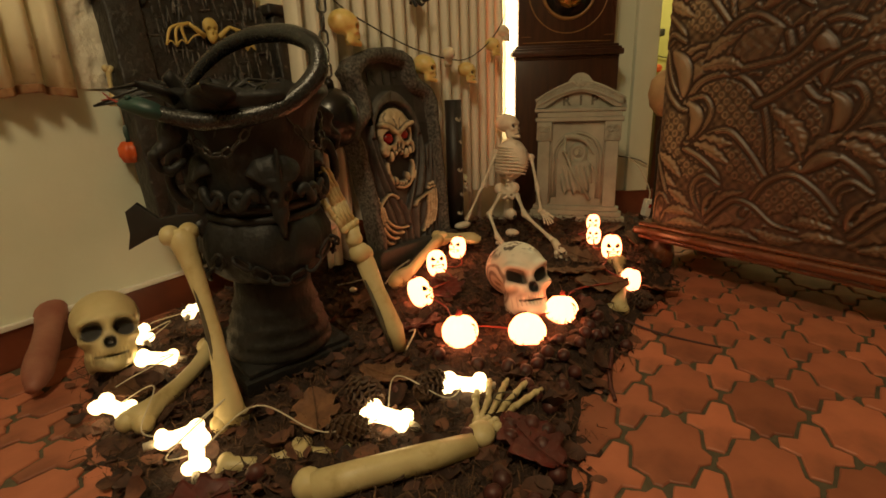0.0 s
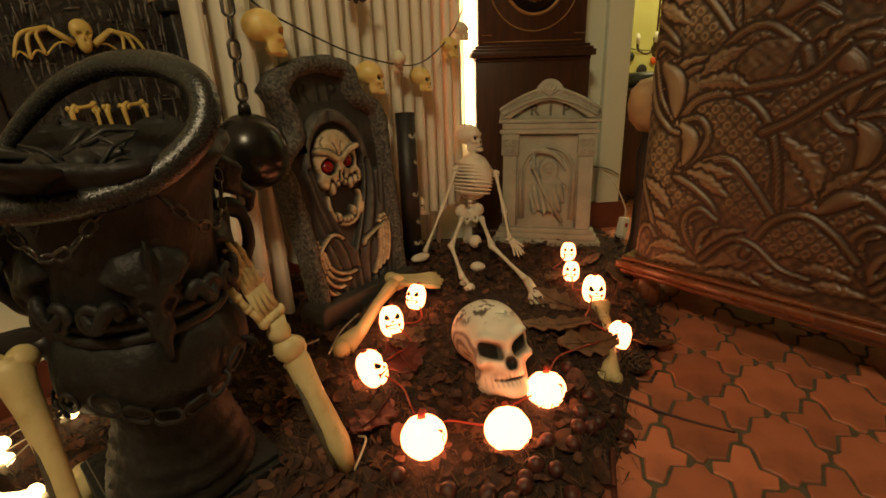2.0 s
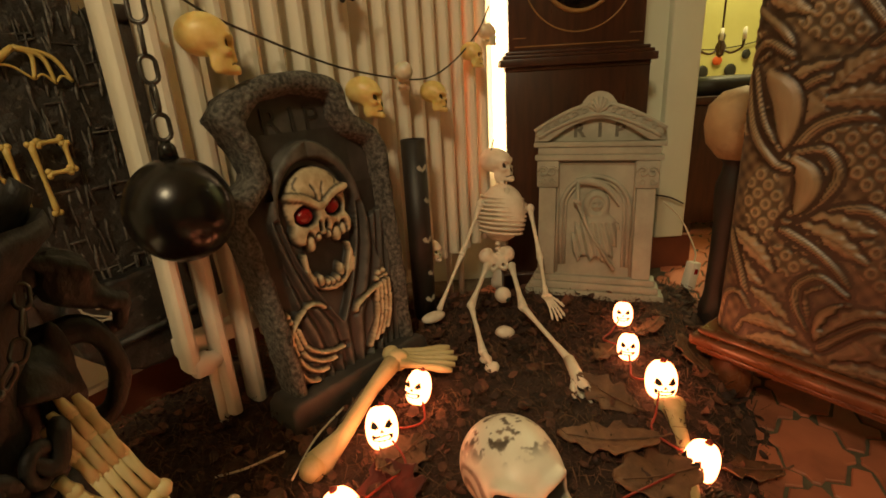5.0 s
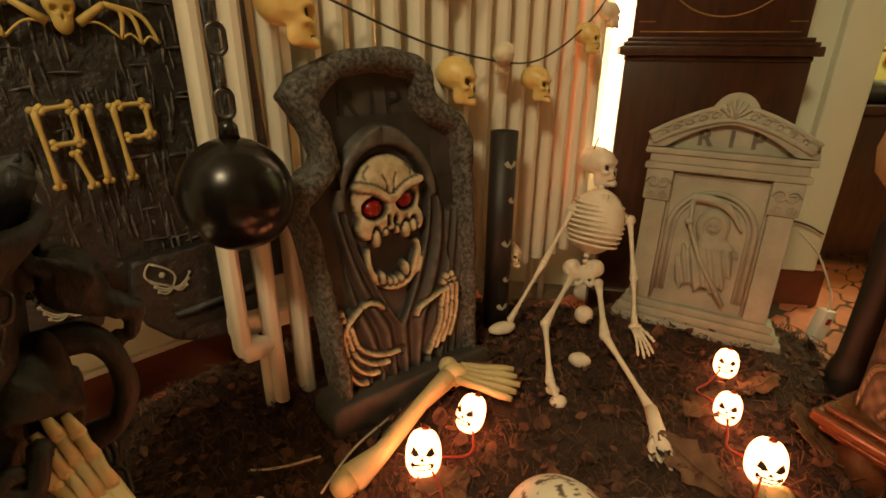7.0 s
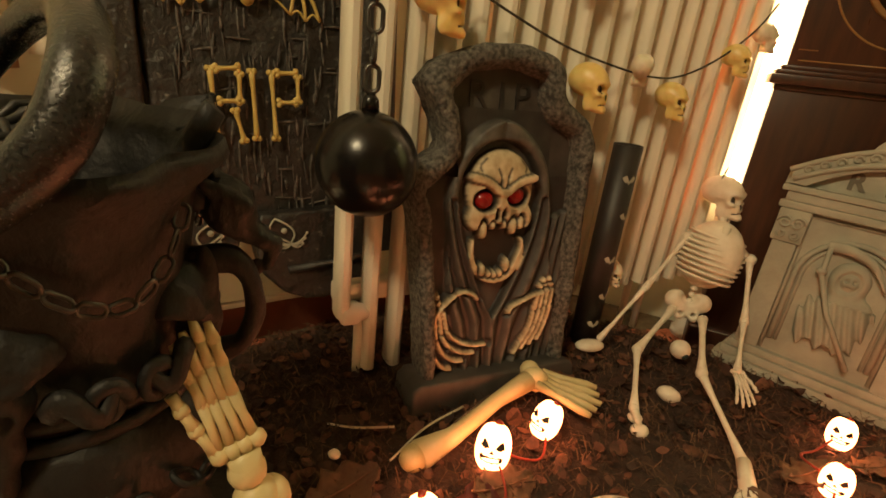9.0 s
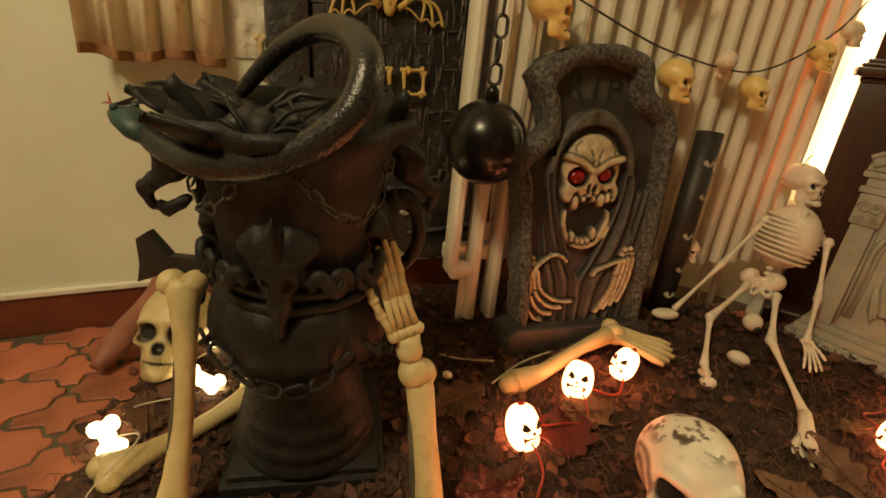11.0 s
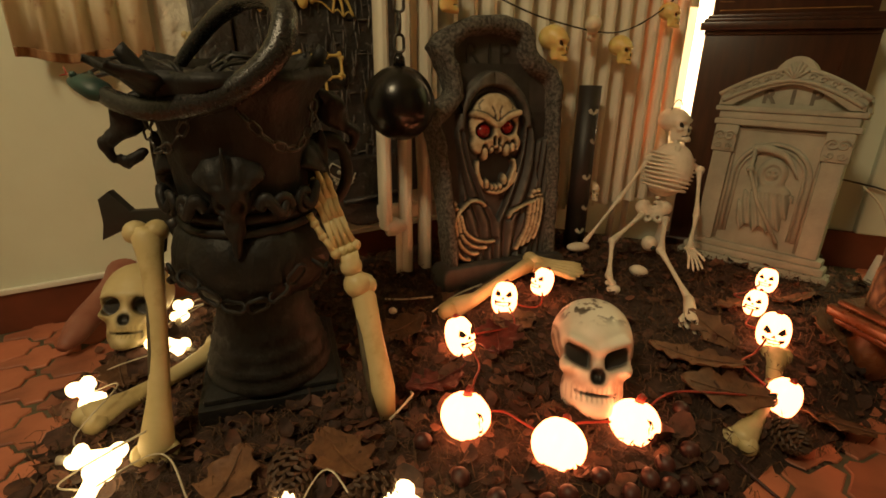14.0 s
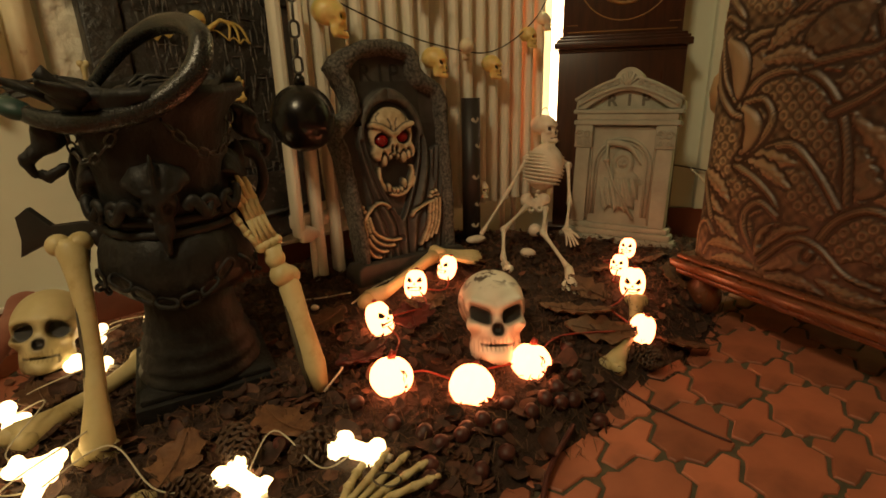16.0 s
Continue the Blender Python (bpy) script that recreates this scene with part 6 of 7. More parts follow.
# forearm lying at the front with an open hand
arm = thing("plastic_forearm", pose(0, 0, 0), "ivory plastic skeleton forearm and open hand lying in the leaves", "bone arm")
bm = sweep([(-0.165, 0.418, 0.045), (-0.10, 0.438, 0.048), (0.0, 0.470, 0.046), (0.070, 0.500, 0.042)], [0.024, 0.022, 0.022, 0.018], 14)
bm = ball(-0.172, 0.425, 0.046, 0.024, seg=12, rings=8, bm=bm)
part("forearm", rough(bm, 0.002, 30), M_BONE, arm)
bm = bmesh.new()
bm = ball(0.085, 0.520, 0.045, 0.024, 0.026, 0.018, 12, 8, bm)
bm = bony_hand(bm, (0.095, 0.535, 0.046), (0.065, 0.11, 0.012), (-0.1, -0.1, 1), 1.02, 0.26, 0.03)
part("hand", bm, M_BONE, arm)
ring = [(0.135 + 0.020 * math.cos(a), 0.600 + 0.013 * math.sin(a), 0.058) for a in np.linspace(0, 6.28, 14, endpoint=False)]
part("painted_mark", sweep(ring, 0.0016, 5, closed=True), M_BONEDARK, arm, "dark mark drawn on the palm")
# bones lying about
long_bone("leg_bone", (-0.530, 0.610, 0.030), (-0.494, 0.875, 0.045), 0.021, "yellowed plastic bone lying under the white lights", groove=False)
long_bone("leg_bone", (0.487, 1.002, 0.030), (0.575, 1.262, 0.075), 0.017, "pale plastic bone lying among the pumpkin lights", groove=False)
long_bone("leg_bone", (-0.33, 0.50, 0.022), (-0.20, 0.53, 0.024), 0.014, "short ivory plastic bone half buried in leaves", groove=False)
long_bone("leg_bone", (-0.225, 0.535, 0.026), (-0.135, 0.525, 0.026), 0.010, "short ivory plastic bone half buried in leaves", groove=False)
foot = thing("plastic_shin", pose(0, 0, 0), "ivory plastic skeleton shin and foot lying before the tombstone", "bone foot")
bm = sweep([(-0.085, 1.165, 0.078), (-0.05, 1.225, 0.084), (-0.005, 1.330, 0.105), (0.035, 1.395, 0.125)], [0.026, 0.016, 0.014, 0.020], 12)
bm = ball(-0.092, 1.158, 0.074, 0.024, seg=12, rings=8, bm=bm)
part("shin", rough(bm, 0.002, 30), M_BONE, foot)
part("groove", sweep([(-0.055, 1.24, 0.10), (-0.02, 1.32, 0.117)], [0.002, 0.004, 0.002], 6), M_BONEDARK, foot, "dark painted groove")
bm = ball(0.045, 1.405, 0.125, 0.028, 0.024, 0.024, 12, 8)
bm = ball(0.030, 1.425, 0.128, 0.020, seg=10, rings=8, bm=bm)
for k in range(5):
    a = (k - 2) * 0.11
    d = Vector((math.cos(a) * 0.95, math.sin(a) - 0.10, -0.03))
    p = Vector((0.055, 1.408 + (k - 2) * 0.011, 0.128))
    bm = sweep([p, p + d * 0.045, p + d * 0.09, p + d * (0.125 - 0.006 * abs(k - 2))], [0.0095, 0.0065, 0.0085, 0.005], 8, bm)
part("foot", bm, M_BONE, foot)

# rubber limb with toes against the wall
limb = thing("rubber_limb", pose(0, 0, 0), "reddish painted rubber foot propped against the wall", "foot prop")
bm = sweep(smooth_path([(-0.805, 0.735, 0.030), (-0.835, 0.800, 0.048), (-0.890, 0.915, 0.085), (-0.935, 1.000, 0.118)], 5), [0.012, 0.024, 0.030, 0.031, 0.027, 0.030, 0.036, 0.030], 16, flat=0.85)
part("foot", rough(bm, 0.004, 18), M_FLESH, limb)
for k in range(4):
    bm = sweep([(-0.918 - 0.016 * k, 0.985 + 0.014 * k, 0.130), (-0.918 - 0.016 * k, 0.990 + 0.014 * k, 0.158), (-0.914 - 0.016 * k, 0.990 + 0.014 * k, 0.170 - 0.005 * k)], [0.011, 0.0115, 0.007], 9)
    part("toe", bm, M_FLESH, limb)


# ---- the urn ----
URN = Vector((-0.330, 0.842, 0.012))


def ring_points(cx, cy, cz, r, n=48, tilt=0.0, turn=0.0, wob=0.0):
    m = pose(cx, cy, cz, tilt, 0, turn)
    return [m @ Vector((r * (1 + wob * math.sin(3 * a)) * math.cos(a), r * math.sin(a), 0)) for a in np.linspace(0, 2 * math.pi, n, endpoint=False)]


def chain(parent, pts, link, name="chain_link", mat=M_CHAIN):
    """Separate links along a line."""
    pts = smooth_path(pts, 8)
    cum = [0.0]
    for a, b in zip(pts, pts[1:]):
        cum.append(cum[-1] + (b - a).length)
    n = max(2, int(cum[-1] / (link * 1.45)))
    w, t = link * 0.40, link * 0.13
    oval = [((link - w) * 0.5 * (1 if math.cos(a) > 0 else -1) + w * math.cos(a), w * math.sin(a), 0) for a in np.linspace(0.08, 2 * math.pi + 0.08, 14, endpoint=False)]
    bm = sweep(oval, t, 6, closed=True)
    first = None
    for i in range(n):
        s = cum[-1] * (i + 0.5) / n
        k = min(len(cum) - 2, int(np.searchsorted(cum, s)) - 1 if s > 0 else 0)
        f = (s - cum[k]) / max(1e-6, cum[k + 1] - cum[k])
        p, d = pts[k].lerp(pts[k + 1], f), (pts[k + 1] - pts[k]).normalized()
        m = Matrix.Translation(p) @ d.to_track_quat("X", "Z").to_matrix().to_4x4() @ pose(0, 0, 0, 90 * (i % 2) + 20, 0, 0)
        if first is None:
            first = piece = part(name, bm, mat, parent)
        else:
            piece = first.copy()
            scene.collection.objects.link(piece)
            piece.parent = parent
        piece.matrix_local = m


def urn():
    ob = thing("gothic_urn", Matrix.Translation(URN) @ pose(0, 0, 0, 4, 0, 33) @ Matrix.Diagonal((0.77, 0.77, 1, 1)), "weathered black gothic urn with horned skulls and chains", "urn")
    for z0, z1, w in ((0.0, 0.052, 0.160), (0.050, 0.064, 0.147)):
        sharp(part("plinth", shaped(rough(box(-w, w, -w, w, z0, z1, 0.007), 0.0015, 40), pose(0, 0.02, 0, 0, 0, 8)), M_URN, ob), 40)
    stem = [(0, 0.062), (0.142, 0.062), (0.145, 0.070), (0.137, 0.078), (0.134, 0.090), (0.138, 0.096), (0.131, 0.104), (0.124, 0.120), (0.127, 0.127), (0.120, 0.134), (0.112, 0.152), (0.115, 0.159), (0.108, 0.166), (0.101, 0.190), (0.098, 0.235), (0, 0.235)]
    part("foot", lathe(stem, 64, wobble=lambda a, z: 1 + (0.02 * math.sin(26 * a + z * 90) if 0.09 < z < 0.22 else 0)), M_URN, ob)
    bowl = [(0, 0.222), (0.090, 0.224), (0.122, 0.236), (0.150, 0.258), (0.163, 0.288), (0.160, 0.320), (0.145, 0.346), (0.133, 0.358), (0, 0.358)]
    part("bowl", rough(lathe(bowl, 72, wobble=lambda a, z: 1 + 0.06 * abs(math.sin(4 * a)) ** 0.6 - 0.03), 0.006, 42), M_URN, ob)
    # loop handles between bowl and rim
    for a in (96, -114):
        d = Vector((math.sin(radians(a)), -math.cos(radians(a)), 0))
        loop = smooth_path([d * r + Vector((0, 0, z)) for r, z in ((0.135, 0.470), (0.185, 0.475), (0.206, 0.452), (0.210, 0.412), (0.190, 0.378), (0.150, 0.366))], 6)
        part("handle", rough(sweep(loop, [0.017, 0.014, 0.012, 0.013, 0.012, 0.015], 12), 0.002, 50), M_URN, ob)
    for z, r in ((0.362, 0.136), (0.384, 0.134)):
        part("band", sweep(ring_points(0, 0, z, r), 0.008, 8, closed=True), M_URN, ob)
    drum = [(0, 0.355), (0.130, 0.357), (0.129, 0.40), (0.134, 0.46), (0.141, 0.51), (0.154, 0.550), (0.180, 0.578), (0.176, 0.592), (0.146, 0.570), (0.130, 0.530), (0.118, 0.45), (0, 0.44)]
    part("drum", rough(lathe(drum, 64, wobble=lambda a, z: 1 + 0.026 * abs(math.sin(8 * a)) ** 0.5 + (0.07 * math.cos(8 * a) if z > 0.56 else 0)), 0.003, 20), M_URN, ob)
    # four horned skull reliefs round the drum
    def mask(x, y, z):
        fan = egg(x, y, z, (0, 0.004, 0.044), (0.066, 0.038, 0.044)) + 0.0009 * np.sin(np.arctan2(x, z + 0.03) * 22)
        fan = np.maximum(fan, 0.034 - z + 0.3 * x * x / 0.066)
        d = both(fan, egg(x, y, z, (0, -0.010, 0.022), (0.034, 0.034, 0.030)), 0.006)
        d = both(d, egg(np.abs(x), y, z, (0.0, -0.026, 0.040), (0.038, 0.012, 0.006)), 0.005)
        d = both(d, egg(x, y, z, (0, -0.018, -0.018), (0.020, 0.018, 0.024)), 0.010)
        for s in (-1, 1):
            d = carve(d, egg(x, y, z, (s * 0.017, -0.044, 0.014), (0.012, 0.022, 0.011)), 0.003)
            d = carve(d, egg(x, y, z, (s * 0.005, -0.044, -0.008), (0.004, 0.014, 0.008)), 0.002)
        d = carve(d, egg(x, y, z, (0, -0.040, -0.036), (0.011, 0.016, 0.008)), 0.003)
        d = both(d, egg(x, y, z, (0, -0.030, 0.066), (0.006, 0.014, 0.036)), 0.006)
        d = both(d, egg(x, y, z, (0, -0.024, -0.048), (0.009, 0.014, 0.020)), 0.008)
        return d

    first = None
    for k in range(4):
        a = 90 * k
        m = pose(0, 0, 0, 0, 0, a) @ Matrix.Translation((0, -0.130, 0.395))
        bm = field_mesh(mask, (-0.085, -0.06, -0.065), (0.085, 0.045, 0.125), 0.0040) if first is None else None
        if first is None:
            first = piece = part("skull_mask", bm, M_URN, ob)
        else:
            piece = first.copy()
            scene.collection.objects.link(piece)
            piece.parent = ob
        piece.matrix_local = m
        for s in (-1, 1):
            horn = []
            for t in np.linspace(0, 1, 16):
                aa = radians(a) + s * (0.32 + 0.36 * t)
                rr = 0.150 + 0.012 * math.sin(3.1 * t)
                horn.append((rr * math.sin(aa), -rr * math.cos(aa), 0.405 + 0.012 * math.sin(t * 7)))
            part("horn", sweep(horn, [0.012, 0.011, 0.009, 0.007], 8), M_URN, ob)
            aa = radians(a) + s * 0.62
            curl = [(0.152 * math.sin(aa + 0.13 * math.cos(q) * (1 - q / 12)), -0.152 * math.cos(aa + 0.13 * math.cos(q) * (1 - q / 12)), 0.398 + 0.020 * math.sin(q) * (1 - q / 12)) for q in np.linspace(0, 7.5, 22)]
            part("horn_curl", sweep(curl, [0.009, 0.005], 8), M_URN, ob)
    # swags of chain round the rim and under the bowl
    for k in range(4):
        pts = []
        for t in np.linspace(0, 1, 9):
            aa = radians(90 * k + 12 + 66 * t)
            rr = 0.158 + 0.004 * math.sin(math.pi * t)
            pts.append(Vector((rr * math.cos(aa), rr * math.sin(aa), 0.545 - 0.060 * math.sin(math.pi * t))))
        chain(ob, pts, 0.017)
        pts = []
        for t in np.linspace(0, 1, 9):
            aa = radians(90 * k + 45 + 4 + 82 * t)
            sag = math.sin(math.pi * t)
            pts.append(Vector(((0.182 - 0.020 * sag) * math.cos(aa), (0.182 - 0.020 * sag) * math.sin(aa), 0.306 - 0.058 * sag)))
        chain(ob, pts, 0.030, mat=M_URN)
    # dragon heads under the rim
    def dragon(x, y, z):
        d = egg(x, y, z, (0, 0.0, 0.02), (0.030, 0.045, 0.028))
        d = both(d, egg(x, y, z, (0, -0.055, 0.006), (0.020, 0.040, 0.012)), 0.014)
        d = both(d, egg(x, y, z, (0, -0.088, -0.008), (0.009, 0.012, 0.018)), 0.010)
        d = both(d, egg(x, y, z, (0, -0.040, -0.034), (0.015, 0.036, 0.009)), 0.010)
        d = both(d, egg(x, y, z, (0, -0.068, -0.030), (0.006, 0.008, 0.014)), 0.006)
        for s in (-1, 1):
            d = both(d, egg(x, y, z, (s * 0.022, -0.012, 0.034), (0.012, 0.020, 0.010)), 0.008)
            d = both(d, egg(x, y, z, (s * 0.026, 0.030, 0.036), (0.008, 0.034, 0.008)), 0.010)
        return d

    first = None
    for a in (-78, 100):
        m = pose(0, 0, 0, 0, 0, a) @ Matrix.Translation((0, -0.178, 0.505)) @ pose(0, 0, 0, 24, 0, 0) @ Matrix.Diagonal((0.90, 0.72, 1.0, 1))
        if first is None:
            first = piece = part("dragon_head", rough(field_mesh(dragon, (-0.045, -0.115, -0.06), (0.045, 0.075, 0.06), 0.0045), 0.002, 70), M_URN, ob)
        else:
            piece = first.copy()
            scene.collection.objects.link(piece)
            piece.parent = ob
        piece.matrix_local = m
        part("dragon_neck", sweep(smooth_path([m @ Vector((0, 0.04, 0.01)), m @ Vector((0, 0.075, 0.045)), m @ Vector((0, 0.06, 0.10))], 5), [0.018, 0.016, 0.012], 10), M_URN, ob)
    # leaf-like points standing up from the rim
    for k in range(8):
        a = 45 * k + 10
        if math.sin(radians(a + 18)) > 0.35:
            continue
        bm = bmesh.new()
        bm = leaf_blade(bm, (0, 0), (0, 0.085), 0.048, 0.0, 0.0, 0.012)
        piece = part("rim_leaf", bm, M_URN, ob)
        mod = piece.modifiers.new("thick", "SOLIDIFY")
        mod.thickness = 0.006
        piece.matrix_local = pose(0, 0, 0, 0, 0, a) @ Matrix.Translation((0, -0.160, 0.572)) @ pose(0, 0, 0, 68, 0, 0)
    return ob


urn()

# thick snake lying round the rim
snk = thing("rubber_snake", pose(0, 0, 0), "thick dark scaly rubber snake coiled round the urn rim", "snake")
body = smooth_path([(-0.455, 0.805, 0.560), (-0.425, 0.835, 0.615), (-0.372, 0.848, 0.664), (-0.310, 0.840, 0.688), (-0.262, 0.825, 0.692), (-0.210, 0.800, 0.684), (-0.170, 0.772, 0.660), (-0.166, 0.750, 0.622), (-0.190, 0.728, 0.588), (-0.230, 0.706, 0.562), (-0.284, 0.690, 0.549), (-0.340, 0.684, 0.545), (-0.385, 0.682, 0.552), (-0.410, 0.682, 0.560)], 9)
part("body", sweep(body, [0.007, 0.012, 0.0150, 0.0165, 0.0172, 0.0175, 0.0172, 0.0165, 0.0150, 0.0130], 20), M_SNAKE, snk)
bm = sweep([(-0.405, 0.682, 0.558), (-0.425, 0.682, 0.566), (-0.448, 0.683, 0.574), (-0.466, 0.684, 0.577), (-0.476, 0.685, 0.577)], [0.0140, 0.021, 0.020, 0.014, 0.006], 18, flat=0.72)
for q in (-1, 1):
    bm = ball(-0.452 , 0.683 + 0.012 * q, 0.586, 0.0045, seg=8, rings=6, bm=bm)
part("head", rough(bm, 0.0015, 60), M_TEAL, snk, "dark teal flattened head")
bm = sweep([(-0.474, 0.685, 0.578), (-0.490, 0.687, 0.586)], [0.0018, 0.0015], 6)
for q in (-1, 1):
    bm = sweep([(-0.490, 0.687, 0.586), (-0.503, 0.688 + 0.004 * q, 0.590 + 0.006 * q)], [0.0015, 0.0008], 6, bm)
part("tongue", bm, M_REDWIRE, snk, "thin red forked tongue")

# bat of black rubber lying in the mouth of the urn, one scalloped wing over the rim
bat = thing("rubber_bat", pose(-0.372, 0.800, 0.572), "black rubber bat with scalloped wings lying in the urn mouth", "bat")
part("body", rough(ball(0, 0, 0.0, 0.024, 0.044, 0.022, 16, 10, rot=None), 0.003, 60), M_BLACK, bat)
for s, fingers, wrist in ((-1, ((-0.165, -0.086, 0.006), (-0.163, -0.046, 0.032), (-0.105, 0.020, 0.030), (-0.030, 0.040, 0.006)), (-0.070, -0.030, 0.026)),
                          (1, ((0.050, -0.050, 0.000), (0.105, -0.020, 0.020), (0.090, 0.045, 0.040), (0.030, 0.050, 0.045)), (0.045, 0.005, 0.025))):
    bm = bmesh.new()
    root = Vector((0.012 * s, 0, 0.012))
    tips = [Vector(f) for f in fingers]
    for a, b in zip(tips, tips[1:]):
        rows = []
        for u in np.linspace(0, 1, 9):
            pull = 1 - 0.30 * math.sin(math.pi * u)
            edge = Vector(wrist).lerp(a.lerp(b, u), pull)
            rows.append([bm.verts.new(root.lerp(edge, w) + Vector((0, 0, 0.010 * math.sin(math.pi * w) - 0.008 * math.sin(math.pi * u) * w))) for w in np.linspace(0.02, 1, 9)])
        for r0, r1 in zip(rows, rows[1:]):
            for w in range(8):
                bm.faces.new((r0[w], r1[w], r1[w + 1], r0[w + 1]))
    wing = part("wing", bm, M_BLACK, bat)
    mod = wing.modifiers.new("thick", "SOLIDIFY")
    mod.thickness = 0.004
    for f in tips:
        part("finger", sweep([root, Vector(wrist).lerp(f, 0.35) + Vector((0, 0, 0.012)), root.lerp(f, 0.97)], [0.0045, 0.0035, 0.0015], 8), M_BLACK, wing)
sp = thing("toy_spider", pose(-0.305, 0.748, 0.562, 42, 0, 28) @ Matrix.Scale(0.82, 4), "dark hairy toy spider clinging inside the urn rim", "spider")
part("abdomen", rough(ball(0, 0.024, 0.01, 0.022, 0.026, 0.018, 14, 10), 0.003, 120), M_URN, sp)
part("thorax", rough(ball(0, -0.012, 0.006, 0.014, 0.016, 0.011, 12, 8), 0.002, 120), M_URN, sp)
for s in (-1, 1):
    for k in range(4):
        a = -0.9 + 0.62 * k
        line = smooth_path([(s * 0.008, -0.010 + 0.004 * k, 0.006), (s * 0.038, -0.006 + 0.040 * a, 0.030), (s * 0.060, -0.004 + 0.070 * a, 0.012), (s * 0.070, -0.002 + 0.086 * a, 0.0)], 5)
        part("leg", sweep(line, [0.0045, 0.004, 0.003, 0.0015], 6), M_URN, sp)

# toy axe hooked behind the urn
axe = thing("toy_axe", pose(0, 0, 0), "dark plastic toy axe hung beside the urn", "axe")
AX = pose(-0.476, 0.730, 0.366, 0, 0, 20)
outline = [(0.085, 0.012), (0.045, 0.016), (0.0, 0.012), (-0.030, 0.044), (-0.050, 0.030), (-0.050, -0.010), (-0.058, -0.040), (-0.020, -0.022), (0.010, -0.014), (0.020, -0.060), (0.040, -0.060), (0.050, -0.020), (0.085, -0.016)]
sharp(part("head", shaped(prism(outline, -0.008, 0.008, 0.003), AX), M_BLACK, axe))
part("haft", sweep(smooth_path([AX @ Vector((0.06, 0, 0.0)), AX @ Vector((0.085, 0.01, -0.06)), AX @ Vector((0.12, 0.03, -0.16)), AX @ Vector((0.13, 0.05, -0.33))], 5), 0.013, 10), M_BLACK, axe)

# ---- lights, garland, skeleton ----
def pumpkin_light(x, y, z, r, kind, turn, tilt):
    ob = thing("pumpkin_light", pose(x, y, z, tilt, 0, turn), "glowing orange pumpkin lantern with a cut face" if kind else "round glowing ribbed pumpkin lantern", "string light", "pumpkin string lights")
    if kind:
        prof = [(0, -r * 1.12), (r * 0.5, -r * 1.05), (r * 0.82, -r * 0.6), (r * 0.90, 0), (r * 0.80, r * 0.6), (r * 0.5, r * 1.05), (0, r * 1.15)]
    else:
        prof = [(0, -r * 0.88), (r * 0.5, -r * 0.92), (r * 0.92, -r * 0.5), (r * 1.05, 0), (r * 0.92, r * 0.5), (r * 0.5, r * 0.92), (0, r * 0.84)]
    pts = smooth_path([(p[0], 0, p[1]) for p in prof], 4)
    ribs = 8 if not kind else 6
    part("shell", lathe([(max(0, p.x), p.z) for p in pts], 48, wobble=lambda a, zz: 1 + (0.11 if not kind else 0.03) * abs(math.cos(ribs * a * 0.5)) ** 0.7 - 0.05), M_PUMPKIN, ob)
    part("stalk", sweep([(0, 0, r * 0.85), (0.002, 0, r * 1.12), (0.005, 0, r * 1.3)], [r * 0.22, r * 0.16], 8), M_REDWIRE, ob)
    rr = r * (0.91 if kind else 1.06)

    def on(u, v, rad=rr):
        a = u / rad
        k = math.sqrt(max(0.05, 1 - (v / (r * 1.15)) ** 2))
        return Vector((rad * k * math.sin(a), -rad * k * math.cos(a), v)) * 1.05

    def patch(poly, name):
        bm = bmesh.new()
        o = [bm.verts.new(on(u * r, v * r)) for u, v in poly]
        i = [bm.verts.new(on(u * r, v * r) * 0.93) for u, v in poly]
        bm.faces.new(o)
        bm.faces.new(i[::-1])
        for k in range(len(o)):
            bm.faces.new((o[k], o[(k + 1) % len(o)], i[(k + 1) % len(o)], i[k]))
        part(name, bm, M_BLACK, ob, smooth=False)

    if kind:
        for s in (-1, 1):
            patch([(s * 0.14, 0.10), (s * 0.36, 0.02), (s * 0.62, 0.14), (s * 0.50, 0.46), (s * 0.30, 0.34)][::s], "eye_hole")
        patch([(-0.12, -0.16), (0.12, -0.16), (0.0, 0.02)], "nose_hole")
        bend = 0.34 if x > 0.3 else 0.20
        us = np.linspace(-0.60, 0.60, 13)
        patch([(q, -0.34 + bend * q * q + (0.06 if i % 3 == 1 else 0)) for i, q in enumerate(us)] + [(q, -0.56 + bend * 1.5 * q * q - (0.05 if i % 3 == 2 else 0)) for i, q in enumerate(us[::-1])], "mouth_hole")
    else:
        patch([(0.62, 0.46), (0.86, 0.40), (0.98, 0.14), (0.84, 0.04), (0.98, -0.20), (1.06, -0.42), (0.84, -0.40), (0.78, -0.10), (0.70, 0.06), (0.78, 0.20)], "cut_crack")
    return ob


PUMPKINS = [
    (0.07, 0.838, 0.07, 0.037, 0, 10, -20),
    (0.221, 0.842, 0.062, 0.038, 0, 170, 60),
    (0.325, 0.944, 0.062, 0.036, 0, -10, -25),
    (0.563, 1.125, 0.056, 0.033, 1, -70, -15),
    (0.567, 1.288, 0.108, 0.034, 1, -10, -10),
    (0.551, 1.412, 0.112, 0.026, 1, -25, -20),
    (0.594, 1.553, 0.119, 0.026, 1, -20, -20),
    (-0.022, 1.05, 0.082, 0.035, 1, 60, -25),
    (0.024, 1.212, 0.106, 0.033, 1, 8, -30),
    (0.091, 1.3, 0.124, 0.029, 1, -30, -25),
]
for row in PUMPKINS:
    pumpkin_light(*row)
cord = thing("red_light_cord", pose(0, 0, 0), "thin red wire linking the pumpkin lights", "cable")
order = [9, 8, 7, 0, 1, 2, 3, 4, 5, 6]
rng = random.Random(8)
